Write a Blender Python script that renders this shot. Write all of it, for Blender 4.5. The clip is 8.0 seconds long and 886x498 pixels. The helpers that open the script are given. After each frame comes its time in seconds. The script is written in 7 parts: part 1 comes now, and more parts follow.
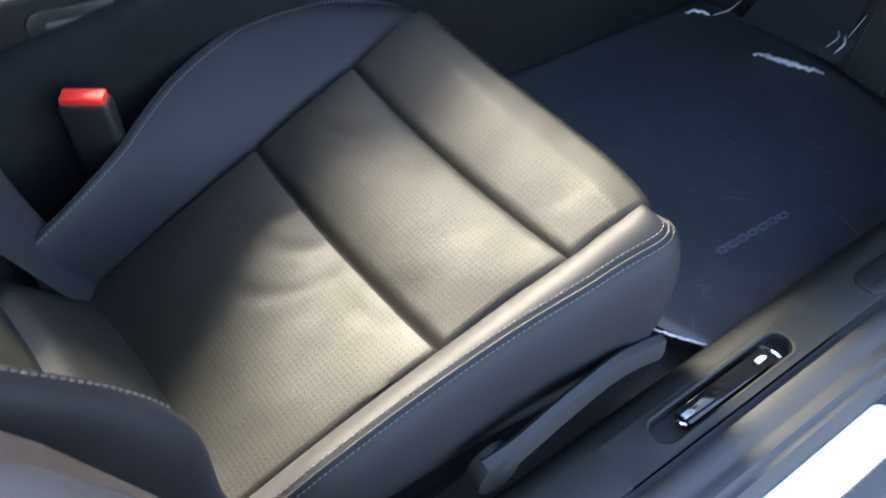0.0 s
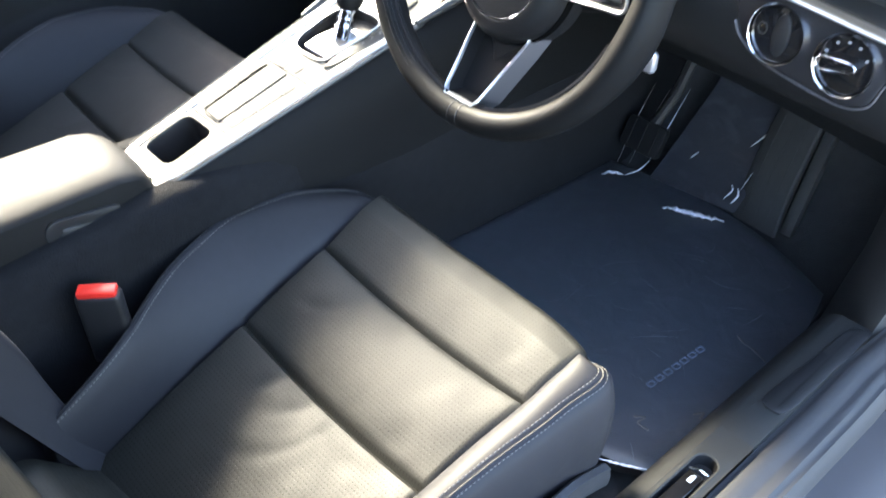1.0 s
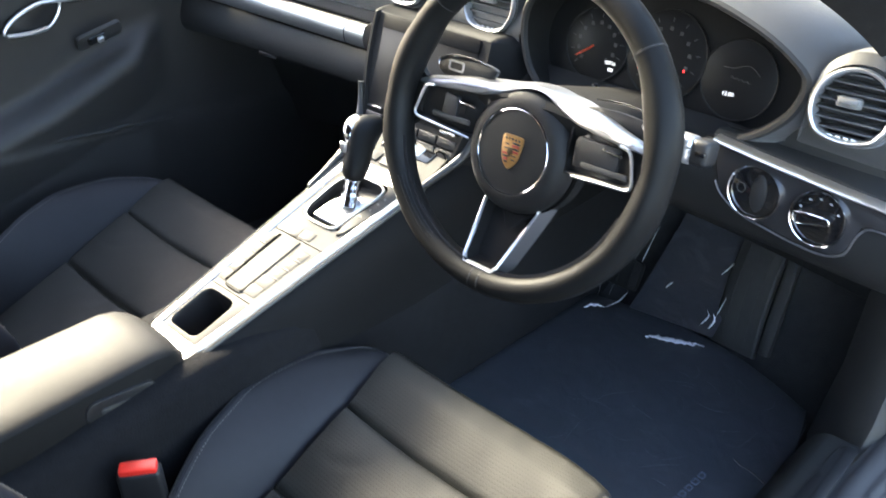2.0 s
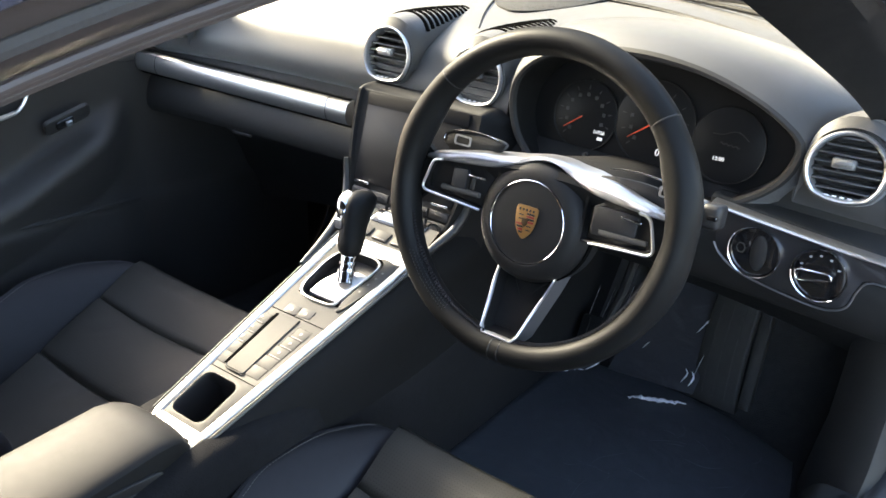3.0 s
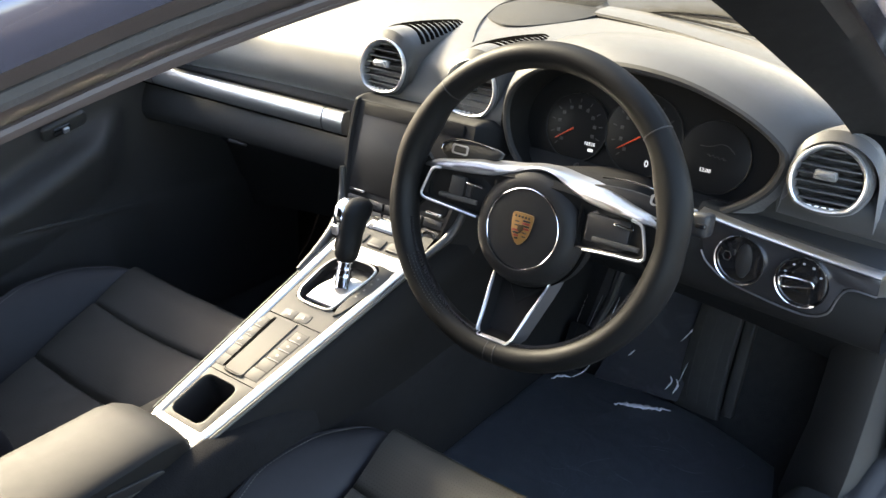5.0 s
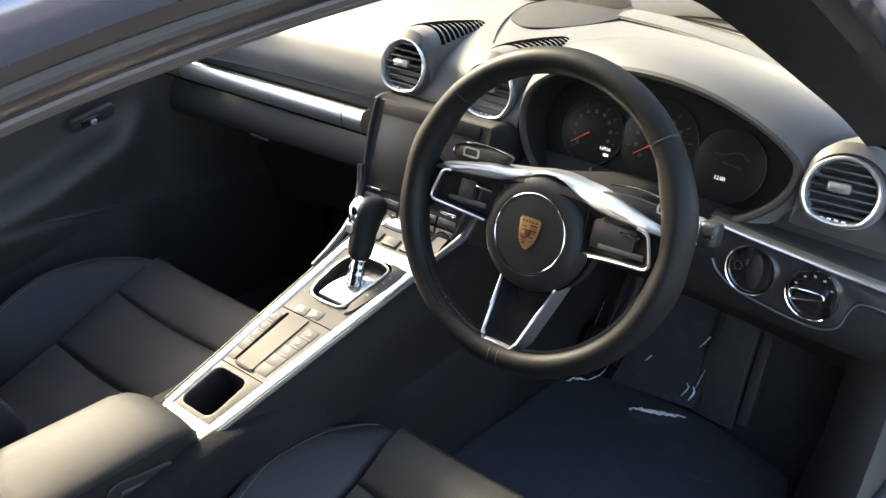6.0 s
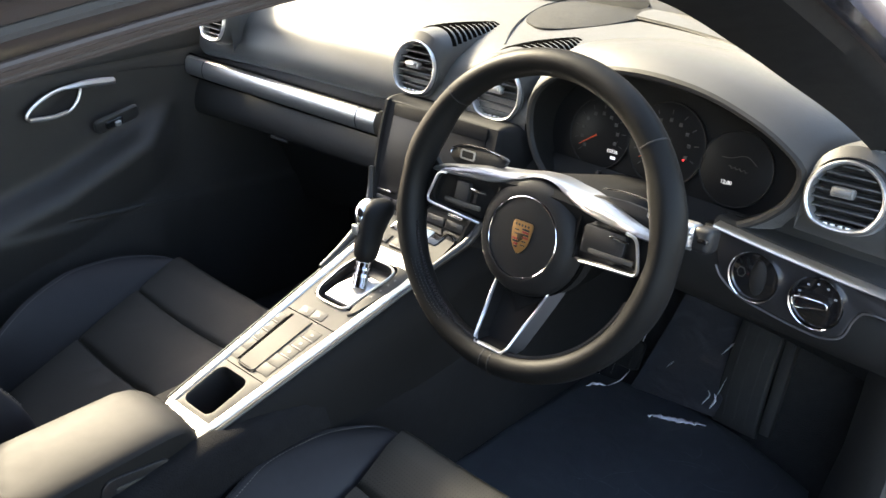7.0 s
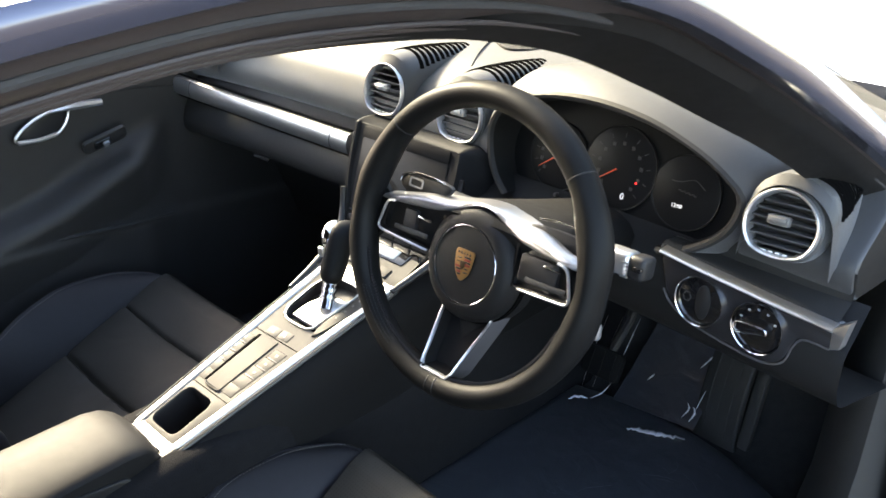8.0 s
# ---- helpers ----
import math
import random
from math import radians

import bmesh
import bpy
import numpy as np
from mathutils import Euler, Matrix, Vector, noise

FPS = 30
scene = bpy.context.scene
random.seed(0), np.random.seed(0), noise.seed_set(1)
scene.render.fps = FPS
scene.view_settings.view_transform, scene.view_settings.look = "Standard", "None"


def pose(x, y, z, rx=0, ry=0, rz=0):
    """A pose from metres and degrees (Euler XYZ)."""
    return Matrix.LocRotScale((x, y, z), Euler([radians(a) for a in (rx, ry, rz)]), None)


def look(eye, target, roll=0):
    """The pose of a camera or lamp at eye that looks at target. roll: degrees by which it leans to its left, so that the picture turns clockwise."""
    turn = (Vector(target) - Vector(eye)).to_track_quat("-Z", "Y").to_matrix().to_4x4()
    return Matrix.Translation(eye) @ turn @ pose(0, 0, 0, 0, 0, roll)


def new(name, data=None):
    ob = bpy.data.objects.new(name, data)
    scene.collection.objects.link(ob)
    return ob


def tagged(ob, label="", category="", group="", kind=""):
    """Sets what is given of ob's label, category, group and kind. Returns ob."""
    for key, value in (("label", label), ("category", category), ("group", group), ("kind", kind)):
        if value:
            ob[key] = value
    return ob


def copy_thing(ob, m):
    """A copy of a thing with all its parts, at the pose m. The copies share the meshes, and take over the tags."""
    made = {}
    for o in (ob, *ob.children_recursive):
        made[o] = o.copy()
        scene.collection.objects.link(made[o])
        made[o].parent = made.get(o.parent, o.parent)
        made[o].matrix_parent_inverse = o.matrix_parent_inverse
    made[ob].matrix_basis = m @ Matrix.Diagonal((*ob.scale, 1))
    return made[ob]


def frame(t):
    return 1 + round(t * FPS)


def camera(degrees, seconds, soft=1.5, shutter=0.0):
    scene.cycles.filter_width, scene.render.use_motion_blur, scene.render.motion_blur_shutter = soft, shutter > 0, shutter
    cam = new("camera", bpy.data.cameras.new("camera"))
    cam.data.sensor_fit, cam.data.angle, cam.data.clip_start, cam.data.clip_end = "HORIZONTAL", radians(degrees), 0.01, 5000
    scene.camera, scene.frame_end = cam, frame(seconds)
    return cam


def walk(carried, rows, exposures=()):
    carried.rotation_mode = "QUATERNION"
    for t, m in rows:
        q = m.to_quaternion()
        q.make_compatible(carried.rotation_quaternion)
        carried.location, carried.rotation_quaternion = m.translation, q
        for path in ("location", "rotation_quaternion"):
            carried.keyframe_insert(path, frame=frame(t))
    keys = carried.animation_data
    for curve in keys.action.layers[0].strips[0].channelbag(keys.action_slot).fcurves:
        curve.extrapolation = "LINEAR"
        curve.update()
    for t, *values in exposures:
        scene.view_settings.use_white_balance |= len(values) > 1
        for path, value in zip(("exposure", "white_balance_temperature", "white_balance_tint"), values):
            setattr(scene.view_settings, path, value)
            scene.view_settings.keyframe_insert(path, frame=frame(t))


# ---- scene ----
cam = camera(53.1, 8.0, soft=1.5, shutter=0.4)
PATH = [
    (0, (0.896, -0.533, 1.023), (-0.179, 0.288, -0.45), 0.7),
    (0.5, (0.919, -0.553, 1.091), (-0.191, 0.383, -0.284), 1.2),
    (1, (0.948, -0.613, 1.148), (-0.2, 0.445, -0.101), 0.8),
    (1.5, (0.971, -0.655, 1.209), (-0.196, 0.494, 0.061), -0.1),
    (2, (0.914, -0.694, 1.232), (-0.261, 0.55, 0.197), -0.5),
    (2.2, (0.883, -0.707, 1.231), (-0.28, 0.575, 0.229), -0.5),
    (3.3, (0.838, -0.777, 1.242), (-0.24, 0.658, 0.359), -0.3),
    (3.5, (0.838, -0.784, 1.242), (-0.23, 0.662, 0.365), -0.2),
    (4, (0.832, -0.794, 1.243), (-0.21, 0.673, 0.37), 0.3),
    (4.5, (0.837, -0.799, 1.244), (-0.208, 0.665, 0.37), 0.4),
    (5, (0.843, -0.8, 1.246), (-0.227, 0.645, 0.371), 0.7),
    (6.3, (0.883, -0.763, 1.258), (-0.278, 0.604, 0.373), 0.8),
    (6.5, (0.894, -0.749, 1.253), (-0.293, 0.598, 0.372), 0.4),
    (7, (0.918, -0.728, 1.257), (-0.303, 0.585, 0.37), 0.0),
    (7.5, (0.955, -0.7, 1.269), (-0.294, 0.582, 0.379), -0.3),
    (8, (0.995, -0.661, 1.298), (-0.276, 0.6, 0.406), -1.4),
]
walk(cam, [(t, look(eye, target, roll)) for t, eye, target, roll in PATH],
     exposures=[(0.0, 4.25, 6700, 13), (1.0, 4.75, 6700, 12), (1.6, 4.7, 6900, 11), (2.2, 4.25, 7000, 12), (3.3, 3.93, 7250, 13), (8.0, 3.80, 7450, 13)])

# ---- daylight: sun from the passenger's side, ahead ----
SUN_EL, SUN_AZ = 31.5, -81.0  # degrees above the horizon, and from straight ahead towards the right
_e, _a = radians(SUN_EL), radians(SUN_AZ)
SUN_DIR = Vector((math.sin(_a) * math.cos(_e), math.cos(_a) * math.cos(_e), math.sin(_e)))
world = bpy.data.worlds.new("sky")
scene.world = world
world.use_nodes = True
_n = world.node_tree.nodes
_sky = _n.new("ShaderNodeTexSky")
_sky.sky_type = "NISHITA"
_sky.sun_disc = False
_sky.sun_elevation = _e
_sky.sun_rotation = _a
_sky.dust_density = 2.2
_sky.ozone_density = 1.0
_n["Background"].inputs["Strength"].default_value = 0.105
world.node_tree.links.new(_sky.outputs[0], _n["Background"].inputs["Color"])
_sd = bpy.data.lights.new("sun", "SUN")
_sd.energy, _sd.angle, _sd.color = 1.82, radians(15.0), (1.0, 0.955, 0.76)
_so = new("sun", _sd)
_so.matrix_world = look(tuple(SUN_DIR * 20), (0, 0, 0))

# ---- materials ----


def material(name, color, rough=0.5, metal=0.0, coat=0.0, spec=0.5):
    m = bpy.data.materials.new(name)
    m.use_nodes = True
    b = m.node_tree.nodes["Principled BSDF"]
    b.inputs["Base Color"].default_value = (*color, 1)
    b.inputs["Roughness"].default_value = rough
    b.inputs["Metallic"].default_value = metal
    b.inputs["Coat Weight"].default_value = coat
    b.inputs["Coat Roughness"].default_value = 0.08
    b.inputs["Specular IOR Level"].default_value = spec
    return m


def bits(m):
    t = m.node_tree
    return t.nodes, t.links, t.nodes["Principled BSDF"]


def add_bump(m, height, strength, distance):
    n, l, b = bits(m)
    u = n.new("ShaderNodeBump")
    u.inputs["Strength"].default_value = strength
    u.inputs["Distance"].default_value = distance
    l.new(height, u.inputs["Height"])
    if b.inputs["Normal"].links:
        l.new(b.inputs["Normal"].links[0].from_socket, u.inputs["Normal"])
    l.new(u.outputs[0], b.inputs["Normal"])


def coords(m):
    n, l, b = bits(m)
    for c in n:
        if c.type == "TEX_COORD":
            return c.outputs["Object"]
    return n.new("ShaderNodeTexCoord").outputs["Object"]


def tex(m, kind, scale, detail=2.0, **kw):
    n, l, b = bits(m)
    x = n.new(kind)
    x.inputs["Scale"].default_value = scale
    if "Detail" in x.inputs:
        x.inputs["Detail"].default_value = detail
    l.new(coords(m), x.inputs["Vector"])
    return x


def vary(m, color, amount, scale, rough=None, rough_amount=0.0):
    """Colour and gloss wander a little at two scales."""
    n, l, b = bits(m)
    a = tex(m, "ShaderNodeTexNoise", scale, 4.0)
    c = tex(m, "ShaderNodeTexNoise", scale * 9.0, 3.0)
    mix = n.new("ShaderNodeMath")
    mix.operation = "ADD"
    l.new(a.outputs[0], mix.inputs[0])
    l.new(c.outputs[0], mix.inputs[1])
    r = n.new("ShaderNodeMapRange")
    r.inputs["From Min"].default_value, r.inputs["From Max"].default_value = 0.6, 1.4
    r.inputs["To Min"].default_value, r.inputs["To Max"].default_value = 1 - amount, 1 + amount
    l.new(mix.outputs[0], r.inputs["Value"])
    v = n.new("ShaderNodeVectorMath")
    v.operation = "SCALE"
    v.inputs[0].default_value = color
    l.new(r.outputs[0], v.inputs["Scale"])
    l.new(v.outputs[0], b.inputs["Base Color"])
    if rough is not None:
        q = n.new("ShaderNodeMapRange")
        q.inputs["From Min"].default_value, q.inputs["From Max"].default_value = 0.6, 1.4
        q.inputs["To Min"].default_value, q.inputs["To Max"].default_value = rough - rough_amount, rough + rough_amount
        l.new(mix.outputs[0], q.inputs["Value"])
        l.new(q.outputs[0], b.inputs["Roughness"])


def leather(name, color, rough, spec=0.35):
    m = material(name, color, rough, spec=spec)
    vary(m, color, 0.14, 9.0, rough, 0.06)
    g = tex(m, "ShaderNodeTexVoronoi", 820.0)
    add_bump(m, g.outputs["Distance"], 0.07, 0.0006)
    w = tex(m, "ShaderNodeTexNoise", 26.0, 5.0)
    add_bump(m, w.outputs[0], 0.07, 0.005)
    return m


def perforated(name, color, rough, pitch):
    """Leather with rows of fine holes."""
    m = leather(name, color, rough)
    n, l, b = bits(m)
    s = n.new("ShaderNodeSeparateXYZ")
    l.new(coords(m), s.inputs[0])
    waves = []
    for i in (0, 1):
        k = n.new("ShaderNodeMath")
        k.operation = "MULTIPLY"
        k.inputs[1].default_value = 2 * math.pi / pitch
        l.new(s.outputs[i], k.inputs[0])
        c = n.new("ShaderNodeMath")
        c.operation = "COSINE"
        l.new(k.outputs[0], c.inputs[0])
        waves.append(c)
    p = n.new("ShaderNodeMath")
    p.operation = "MULTIPLY_ADD"
    p.inputs[1].default_value = 0.55
    l.new(waves[1].outputs[0], p.inputs[0])
    l.new(waves[0].outputs[0], p.inputs[2])
    r = n.new("ShaderNodeMapRange")
    r.inputs["From Min"].default_value, r.inputs["From Max"].default_value = 0.85, 1.50
    l.new(p.outputs[0], r.inputs["Value"])
    mx = n.new("ShaderNodeMix")
    mx.data_type = "RGBA"
    l.new(r.outputs[0], mx.inputs["Factor"])
    l.new(b.inputs["Base Color"].links[0].from_socket, mx.inputs["A"])
    mx.inputs["B"].default_value = (0.006, 0.006, 0.006, 1)
    l.new(mx.outputs["Result"], b.inputs["Base Color"])
    inv = n.new("ShaderNodeMath")
    inv.operation = "MULTIPLY"
    inv.inputs[1].default_value = -1.0
    l.new(r.outputs[0], inv.inputs[0])
    add_bump(m, inv.outputs[0], 0.35, 0.0004)
    g = n.new("ShaderNodeMapRange")
    g.inputs["To Min"].default_value, g.inputs["To Max"].default_value = 0.30, 0.18
    l.new(r.outputs[0], g.inputs["Value"])
    l.new(g.outputs[0], b.inputs["Specular IOR Level"])
    return m


def grained(name, color, rough, grain=900.0, strength=0.25, amount=0.1, spec=0.4):
    m = material(name, color, rough, spec=spec)
    vary(m, color, amount, 7.0, rough, 0.05)
    g = tex(m, "ShaderNodeTexVoronoi", grain)
    add_bump(m, g.outputs["Distance"], strength, 0.0006)
    return m


LEATHER = leather("black_leather", (0.0172, 0.0170, 0.0200), 0.58, 0.24)
LEATHER_RIM = leather("rim_leather", (0.0058, 0.0060, 0.0062), 0.50, 0.2)
bits(LEATHER_RIM)[2].inputs["Specular IOR Level"].default_value = 0.15
PERF = perforated("perforated_leather", (0.0122, 0.0123, 0.0102), 0.55, 0.0047)
DASH = grained("dash_soft_touch", (0.042, 0.042, 0.0425), 0.48, 700.0, spec=0.5)
bits(DASH)[2].inputs["Sheen Weight"].default_value = 0.3
bits(DASH)[2].inputs["Sheen Roughness"].default_value = 0.45
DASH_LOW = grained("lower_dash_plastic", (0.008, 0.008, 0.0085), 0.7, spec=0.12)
TUNNEL = grained("tunnel_carpet", (0.011, 0.011, 0.012), 0.95, 420.0, 0.8, 0.3, spec=0.1)
PLASTIC = grained("black_plastic", (0.013, 0.013, 0.014), 0.45)
KICK = grained("kick_panel_plastic", (0.030, 0.030, 0.0295), 0.55, 1100.0)
DOOR = grained("door_trim", (0.033, 0.0325, 0.0325), 0.52)
SILL = grained("sill_plastic", (0.020, 0.0205, 0.020), 0.6, 1100.0, spec=0.25)
SILL_DARK = grained("door_edge_grey", (0.034, 0.032, 0.035), 0.55, 700.0)
SEAL = grained("seal_rubber", (0.042, 0.042, 0.044), 0.65, 500.0, spec=0.3)
LEVER = grained("lever_plastic", (0.025, 0.026, 0.030), 0.5, 1100.0)
PEDAL = grained("pedal_rubber", (0.034, 0.033, 0.032), 0.7, 700.0, 0.4, 0.2)
RUBBER = grained("rubber_seal", (0.050, 0.041, 0.040), 0.42, 1500.0, 0.1)
GLOSS = material("piano_black", (0.008, 0.008, 0.009), 0.08, coat=0.5)
GLOSS_GREY = material("satin_black", (0.006, 0.006, 0.0065), 0.35, spec=0.3)
# black gloss strip; blue of the reflected sky is mixed into its base colour
STRIP = material("sky_tinted_strip", (0.085, 0.085, 0.115), 0.20, metal=0.6, coat=0.8)
RAIL = material("dark_satin_rail", (0.030, 0.030, 0.031), 0.35)
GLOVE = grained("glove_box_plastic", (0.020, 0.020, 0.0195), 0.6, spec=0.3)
PILLAR = grained("pillar_cover_black", (0.007, 0.007, 0.007), 0.6, spec=0.25)
SMOKED = material("smoked_lens", (0.010, 0.010, 0.0105), 0.35, spec=0.12)
SLOT = material("slot_black", (0.004, 0.004, 0.004), 1.0, spec=0.0)
CHROME = material("chrome", (0.86, 0.86, 0.87), 0.12, metal=1.0)
SATIN = material("satin_silver", (0.72, 0.72, 0.73), 0.30, metal=0.85)
GALVANO = material("galvano_silver", (0.50, 0.485, 0.46), 0.36, metal=0.85)
PANEL = grained("button_panel_grey", (0.060, 0.057, 0.052), 0.62, 1500.0, 0.08, spec=0.2)
BUTTON = grained("button_grey", (0.055, 0.052, 0.048), 0.55, 1500.0, 0.05, spec=0.25)
BUTTON_EDGE = material("pale_button_edge", (0.13, 0.127, 0.120), 0.5)
WELL = material("button_joint", (0.014, 0.013, 0.012), 0.7, spec=0.2)
WHITE_PAINT = material("white_car_paint", (0.84, 0.84, 0.84), 0.25, coat=0.8)
CARPET = grained("black_carpet", (0.030, 0.030, 0.031), 0.95, 420.0, 1.0, 0.35)
RED = material("red_plastic", (0.75, 0.03, 0.02), 0.35)
THREAD = material("grey_thread", (0.095, 0.088, 0.082), 0.7)
NEEDLE = material("red_needle", (0.8, 0.08, 0.02), 0.5)
PRINT = material("white_print", (0.8, 0.8, 0.8), 0.6)
MARK_GREY = material("grey_print", (0.35, 0.36, 0.38), 0.5)
LCD = material("lit_display_digit", (0.8, 0.8, 0.8), 0.6)
_n2, _l2, _b2 = bits(LCD)
_b2.inputs["Emission Color"].default_value = (0.9, 0.95, 1, 1)
_b2.inputs["Emission Strength"].default_value = 0.06
HEADLINER = grained("headliner_cloth", (0.012, 0.012, 0.012), 0.9, 800.0, 0.5)
for _m in (GALVANO, SATIN):
    add_bump(_m, tex(_m, "ShaderNodeTexNoise", 1800.0, 2.0).outputs[0], 0.05, 0.0003)


def film_material(name, gloss, color=(0.034, 0.039, 0.049)):
    """Dark blue clinging plastic, wrinkled and scuffed."""
    m = material(name, color, 0.38, spec=gloss)
    vary(m, color, 0.12, 3.0, 0.38, 0.05)
    n, l, b = bits(m)
    s = tex(m, "ShaderNodeTexNoise", 11.0, 4.0)
    s.inputs["Distortion"].default_value = 2.0
    r = n.new("ShaderNodeMapRange")
    r.inputs["From Min"].default_value, r.inputs["From Max"].default_value = 0.50, 0.90
    r.inputs["To Max"].default_value = 0.45
    l.new(s.outputs[0], r.inputs["Value"])
    mx = n.new("ShaderNodeMix")
    mx.data_type = "RGBA"
    l.new(r.outputs[0], mx.inputs["Factor"])
    l.new(b.inputs["Base Color"].links[0].from_socket, mx.inputs["A"])
    mx.inputs["B"].default_value = (0.085, 0.088, 0.105, 1)
    l.new(mx.outputs["Result"], b.inputs["Base Color"])
    a = tex(m, "ShaderNodeTexNoise", 16.0, 4.0)
    a.inputs["Distortion"].default_value = 1.2
    add_bump(m, a.outputs[0], 0.22, 0.010)
    c = tex(m, "ShaderNodeTexNoise", 70.0, 3.0)
    add_bump(m, c.outputs[0], 0.08, 0.004)
    b.inputs["Coat Weight"].default_value = 0.5
    b.inputs["Coat Roughness"].default_value = 0.16
    l.new(b.inputs["Normal"].links[0].from_socket, b.inputs["Coat Normal"])
    return m


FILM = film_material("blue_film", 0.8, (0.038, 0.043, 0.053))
# darker, duller copy of the film: toe-board shade put into the colour
FILM_SHADED = film_material("shaded_blue_film", 0.3, (0.017, 0.019, 0.0245))
SPOKE = material("dark_satin_silver", (0.21, 0.21, 0.225), 0.36, metal=0.85)
PALE = material("pale_crease", (0.10, 0.107, 0.122), 0.5)
SCUFF = material("dried_mud", (0.105, 0.095, 0.085), 0.8)
FOLD_GLINT = material("fold_highlight_film", (0.80, 0.80, 0.83), 0.2, spec=0.8)


def ground_material():
    m = material("concrete", (0.105, 0.094, 0.085), 0.85)
    vary(m, (0.105, 0.094, 0.085), 0.2, 1.2, 0.85, 0.05)
    g = tex(m, "ShaderNodeTexNoise", 60.0, 6.0)
    add_bump(m, g.outputs[0], 0.4, 0.01)
    return m


GROUND = ground_material()

def glass_material():
    m = bpy.data.materials.new("window_glass")
    m.use_nodes = True
    n, l = m.node_tree.nodes, m.node_tree.links
    n.clear()
    o = n.new("ShaderNodeOutputMaterial")
    t = n.new("ShaderNodeBsdfTransparent")
    t.inputs[0].default_value = (0.86, 0.92, 0.88, 1)
    g = n.new("ShaderNodeBsdfGlossy")
    g.inputs["Roughness"].default_value = 0.02
    f = n.new("ShaderNodeFresnel")
    f.inputs["IOR"].default_value = 1.45
    x = n.new("ShaderNodeMixShader")
    l.new(f.outputs[0], x.inputs[0])
    l.new(t.outputs[0], x.inputs[1])
    l.new(g.outputs[0], x.inputs[2])
    l.new(x.outputs[0], o.inputs[0])
    return m


GLASS = glass_material()

# ---- building helpers ----


def thing(name, at, label, category, group="", kind=""):
    ob = new(name)
    ob.empty_display_size = 0.05
    ob.location = at
    return tagged(ob, label, category, group, kind)


def part(name, bm, mat, parent=None, label="", sharp=38.0):
    bmesh.ops.remove_doubles(bm, verts=bm.verts, dist=1e-6)
    bmesh.ops.recalc_face_normals(bm, faces=bm.faces)
    lim = radians(sharp)
    for f in bm.faces:
        f.smooth = True
    for e in bm.edges:
        if len(e.link_faces) == 2 and e.calc_face_angle(0) > lim:
            e.smooth = False
    me = bpy.data.meshes.new(name)
    bm.to_mesh(me)
    bm.free()
    me.materials.append(mat)
    ob = new(name, me)
    if parent is not None:
        ob.parent = parent
        if parent.type == "EMPTY":
            ob.matrix_parent_inverse = Matrix.Translation(-parent.location)
    if label:
        tagged(ob, label)
    return ob


def V(*a):
    return Vector(a)


def smooth_line(pts, n, closed=False):
    """Catmull-Rom through the points, n points in all, evenly spaced."""
    P = [Vector(p) for p in pts]
    m = len(P)
    dense = []
    segs = m if closed else m - 1
    for i in range(segs):
        p1, p2 = P[i], P[(i + 1) % m]
        p0 = P[(i - 1) % m] if closed or i > 0 else p1 * 2 - p2
        p3 = P[(i + 2) % m] if closed or i + 2 < m else p2 * 2 - p1
        for k in range(12):
            t = k / 12
            dense.append(0.5 * ((2 * p1) + (p2 - p0) * t + (2 * p0 - 5 * p1 + 4 * p2 - p3) * t * t + (3 * p1 - p0 - 3 * p2 + p3) * t ** 3))
    dense.append(P[0].copy() if closed else P[-1].copy())
    acc = [0.0]
    for a, b in zip(dense, dense[1:]):
        acc.append(acc[-1] + (b - a).length)
    out = []
    count = n if closed else n - 1
    j = 0
    for i in range(n):
        s = acc[-1] * i / count
        while j < len(acc) - 2 and acc[j + 1] < s:
            j += 1
        d = acc[j + 1] - acc[j]
        out.append(dense[j].lerp(dense[j + 1], 0 if d == 0 else (s - acc[j]) / d))
    return out


def loft(bm, rings, closed_ring=True, closed_path=False, caps=False):
    rows = [[bm.verts.new(p) for p in r] for r in rings]
    n = len(rows[0])
    for i in range(len(rows) if closed_path else len(rows) - 1):
        a, b = rows[i], rows[(i + 1) % len(rows)]
        for k in range(n if closed_ring else n - 1):
            q = (a[k], a[(k + 1) % n], b[(k + 1) % n], b[k])
            if len(set(q)) == 4:
                bm.faces.new(q)
    if caps:
        bm.faces.new(rows[0])
        bm.faces.new(rows[-1][::-1])
    return rows


def lofted(rings, **kw):
    bm = bmesh.new()
    loft(bm, rings, **kw)
    return bm


def tube(bm, pts, r, n=8, closed=False, caps=True, flat=1.0):
    """A round bar along the points; r is a radius or one for each point."""
    P = [Vector(p) for p in pts]
    m = len(P)
    rings = []
    up = None
    for i, p in enumerate(P):
        a = P[(i - 1) % m] if closed or i else p
        b = P[(i + 1) % m] if closed or i < m - 1 else p
        t = (b - a).normalized()
        if up is None:
            up = V(0, 0, 1) if abs(t.z) < 0.9 else V(1, 0, 0)
        side = t.cross(up).normalized()
        up = side.cross(t).normalized()
        rr = r[i] if isinstance(r, (list, tuple)) else r
        rings.append([p + (side * math.cos(2 * math.pi * k / n) + up * math.sin(2 * math.pi * k / n) * flat) * rr for k in range(n)])
    loft(bm, rings, closed_path=closed, caps=caps and not closed)
    return bm


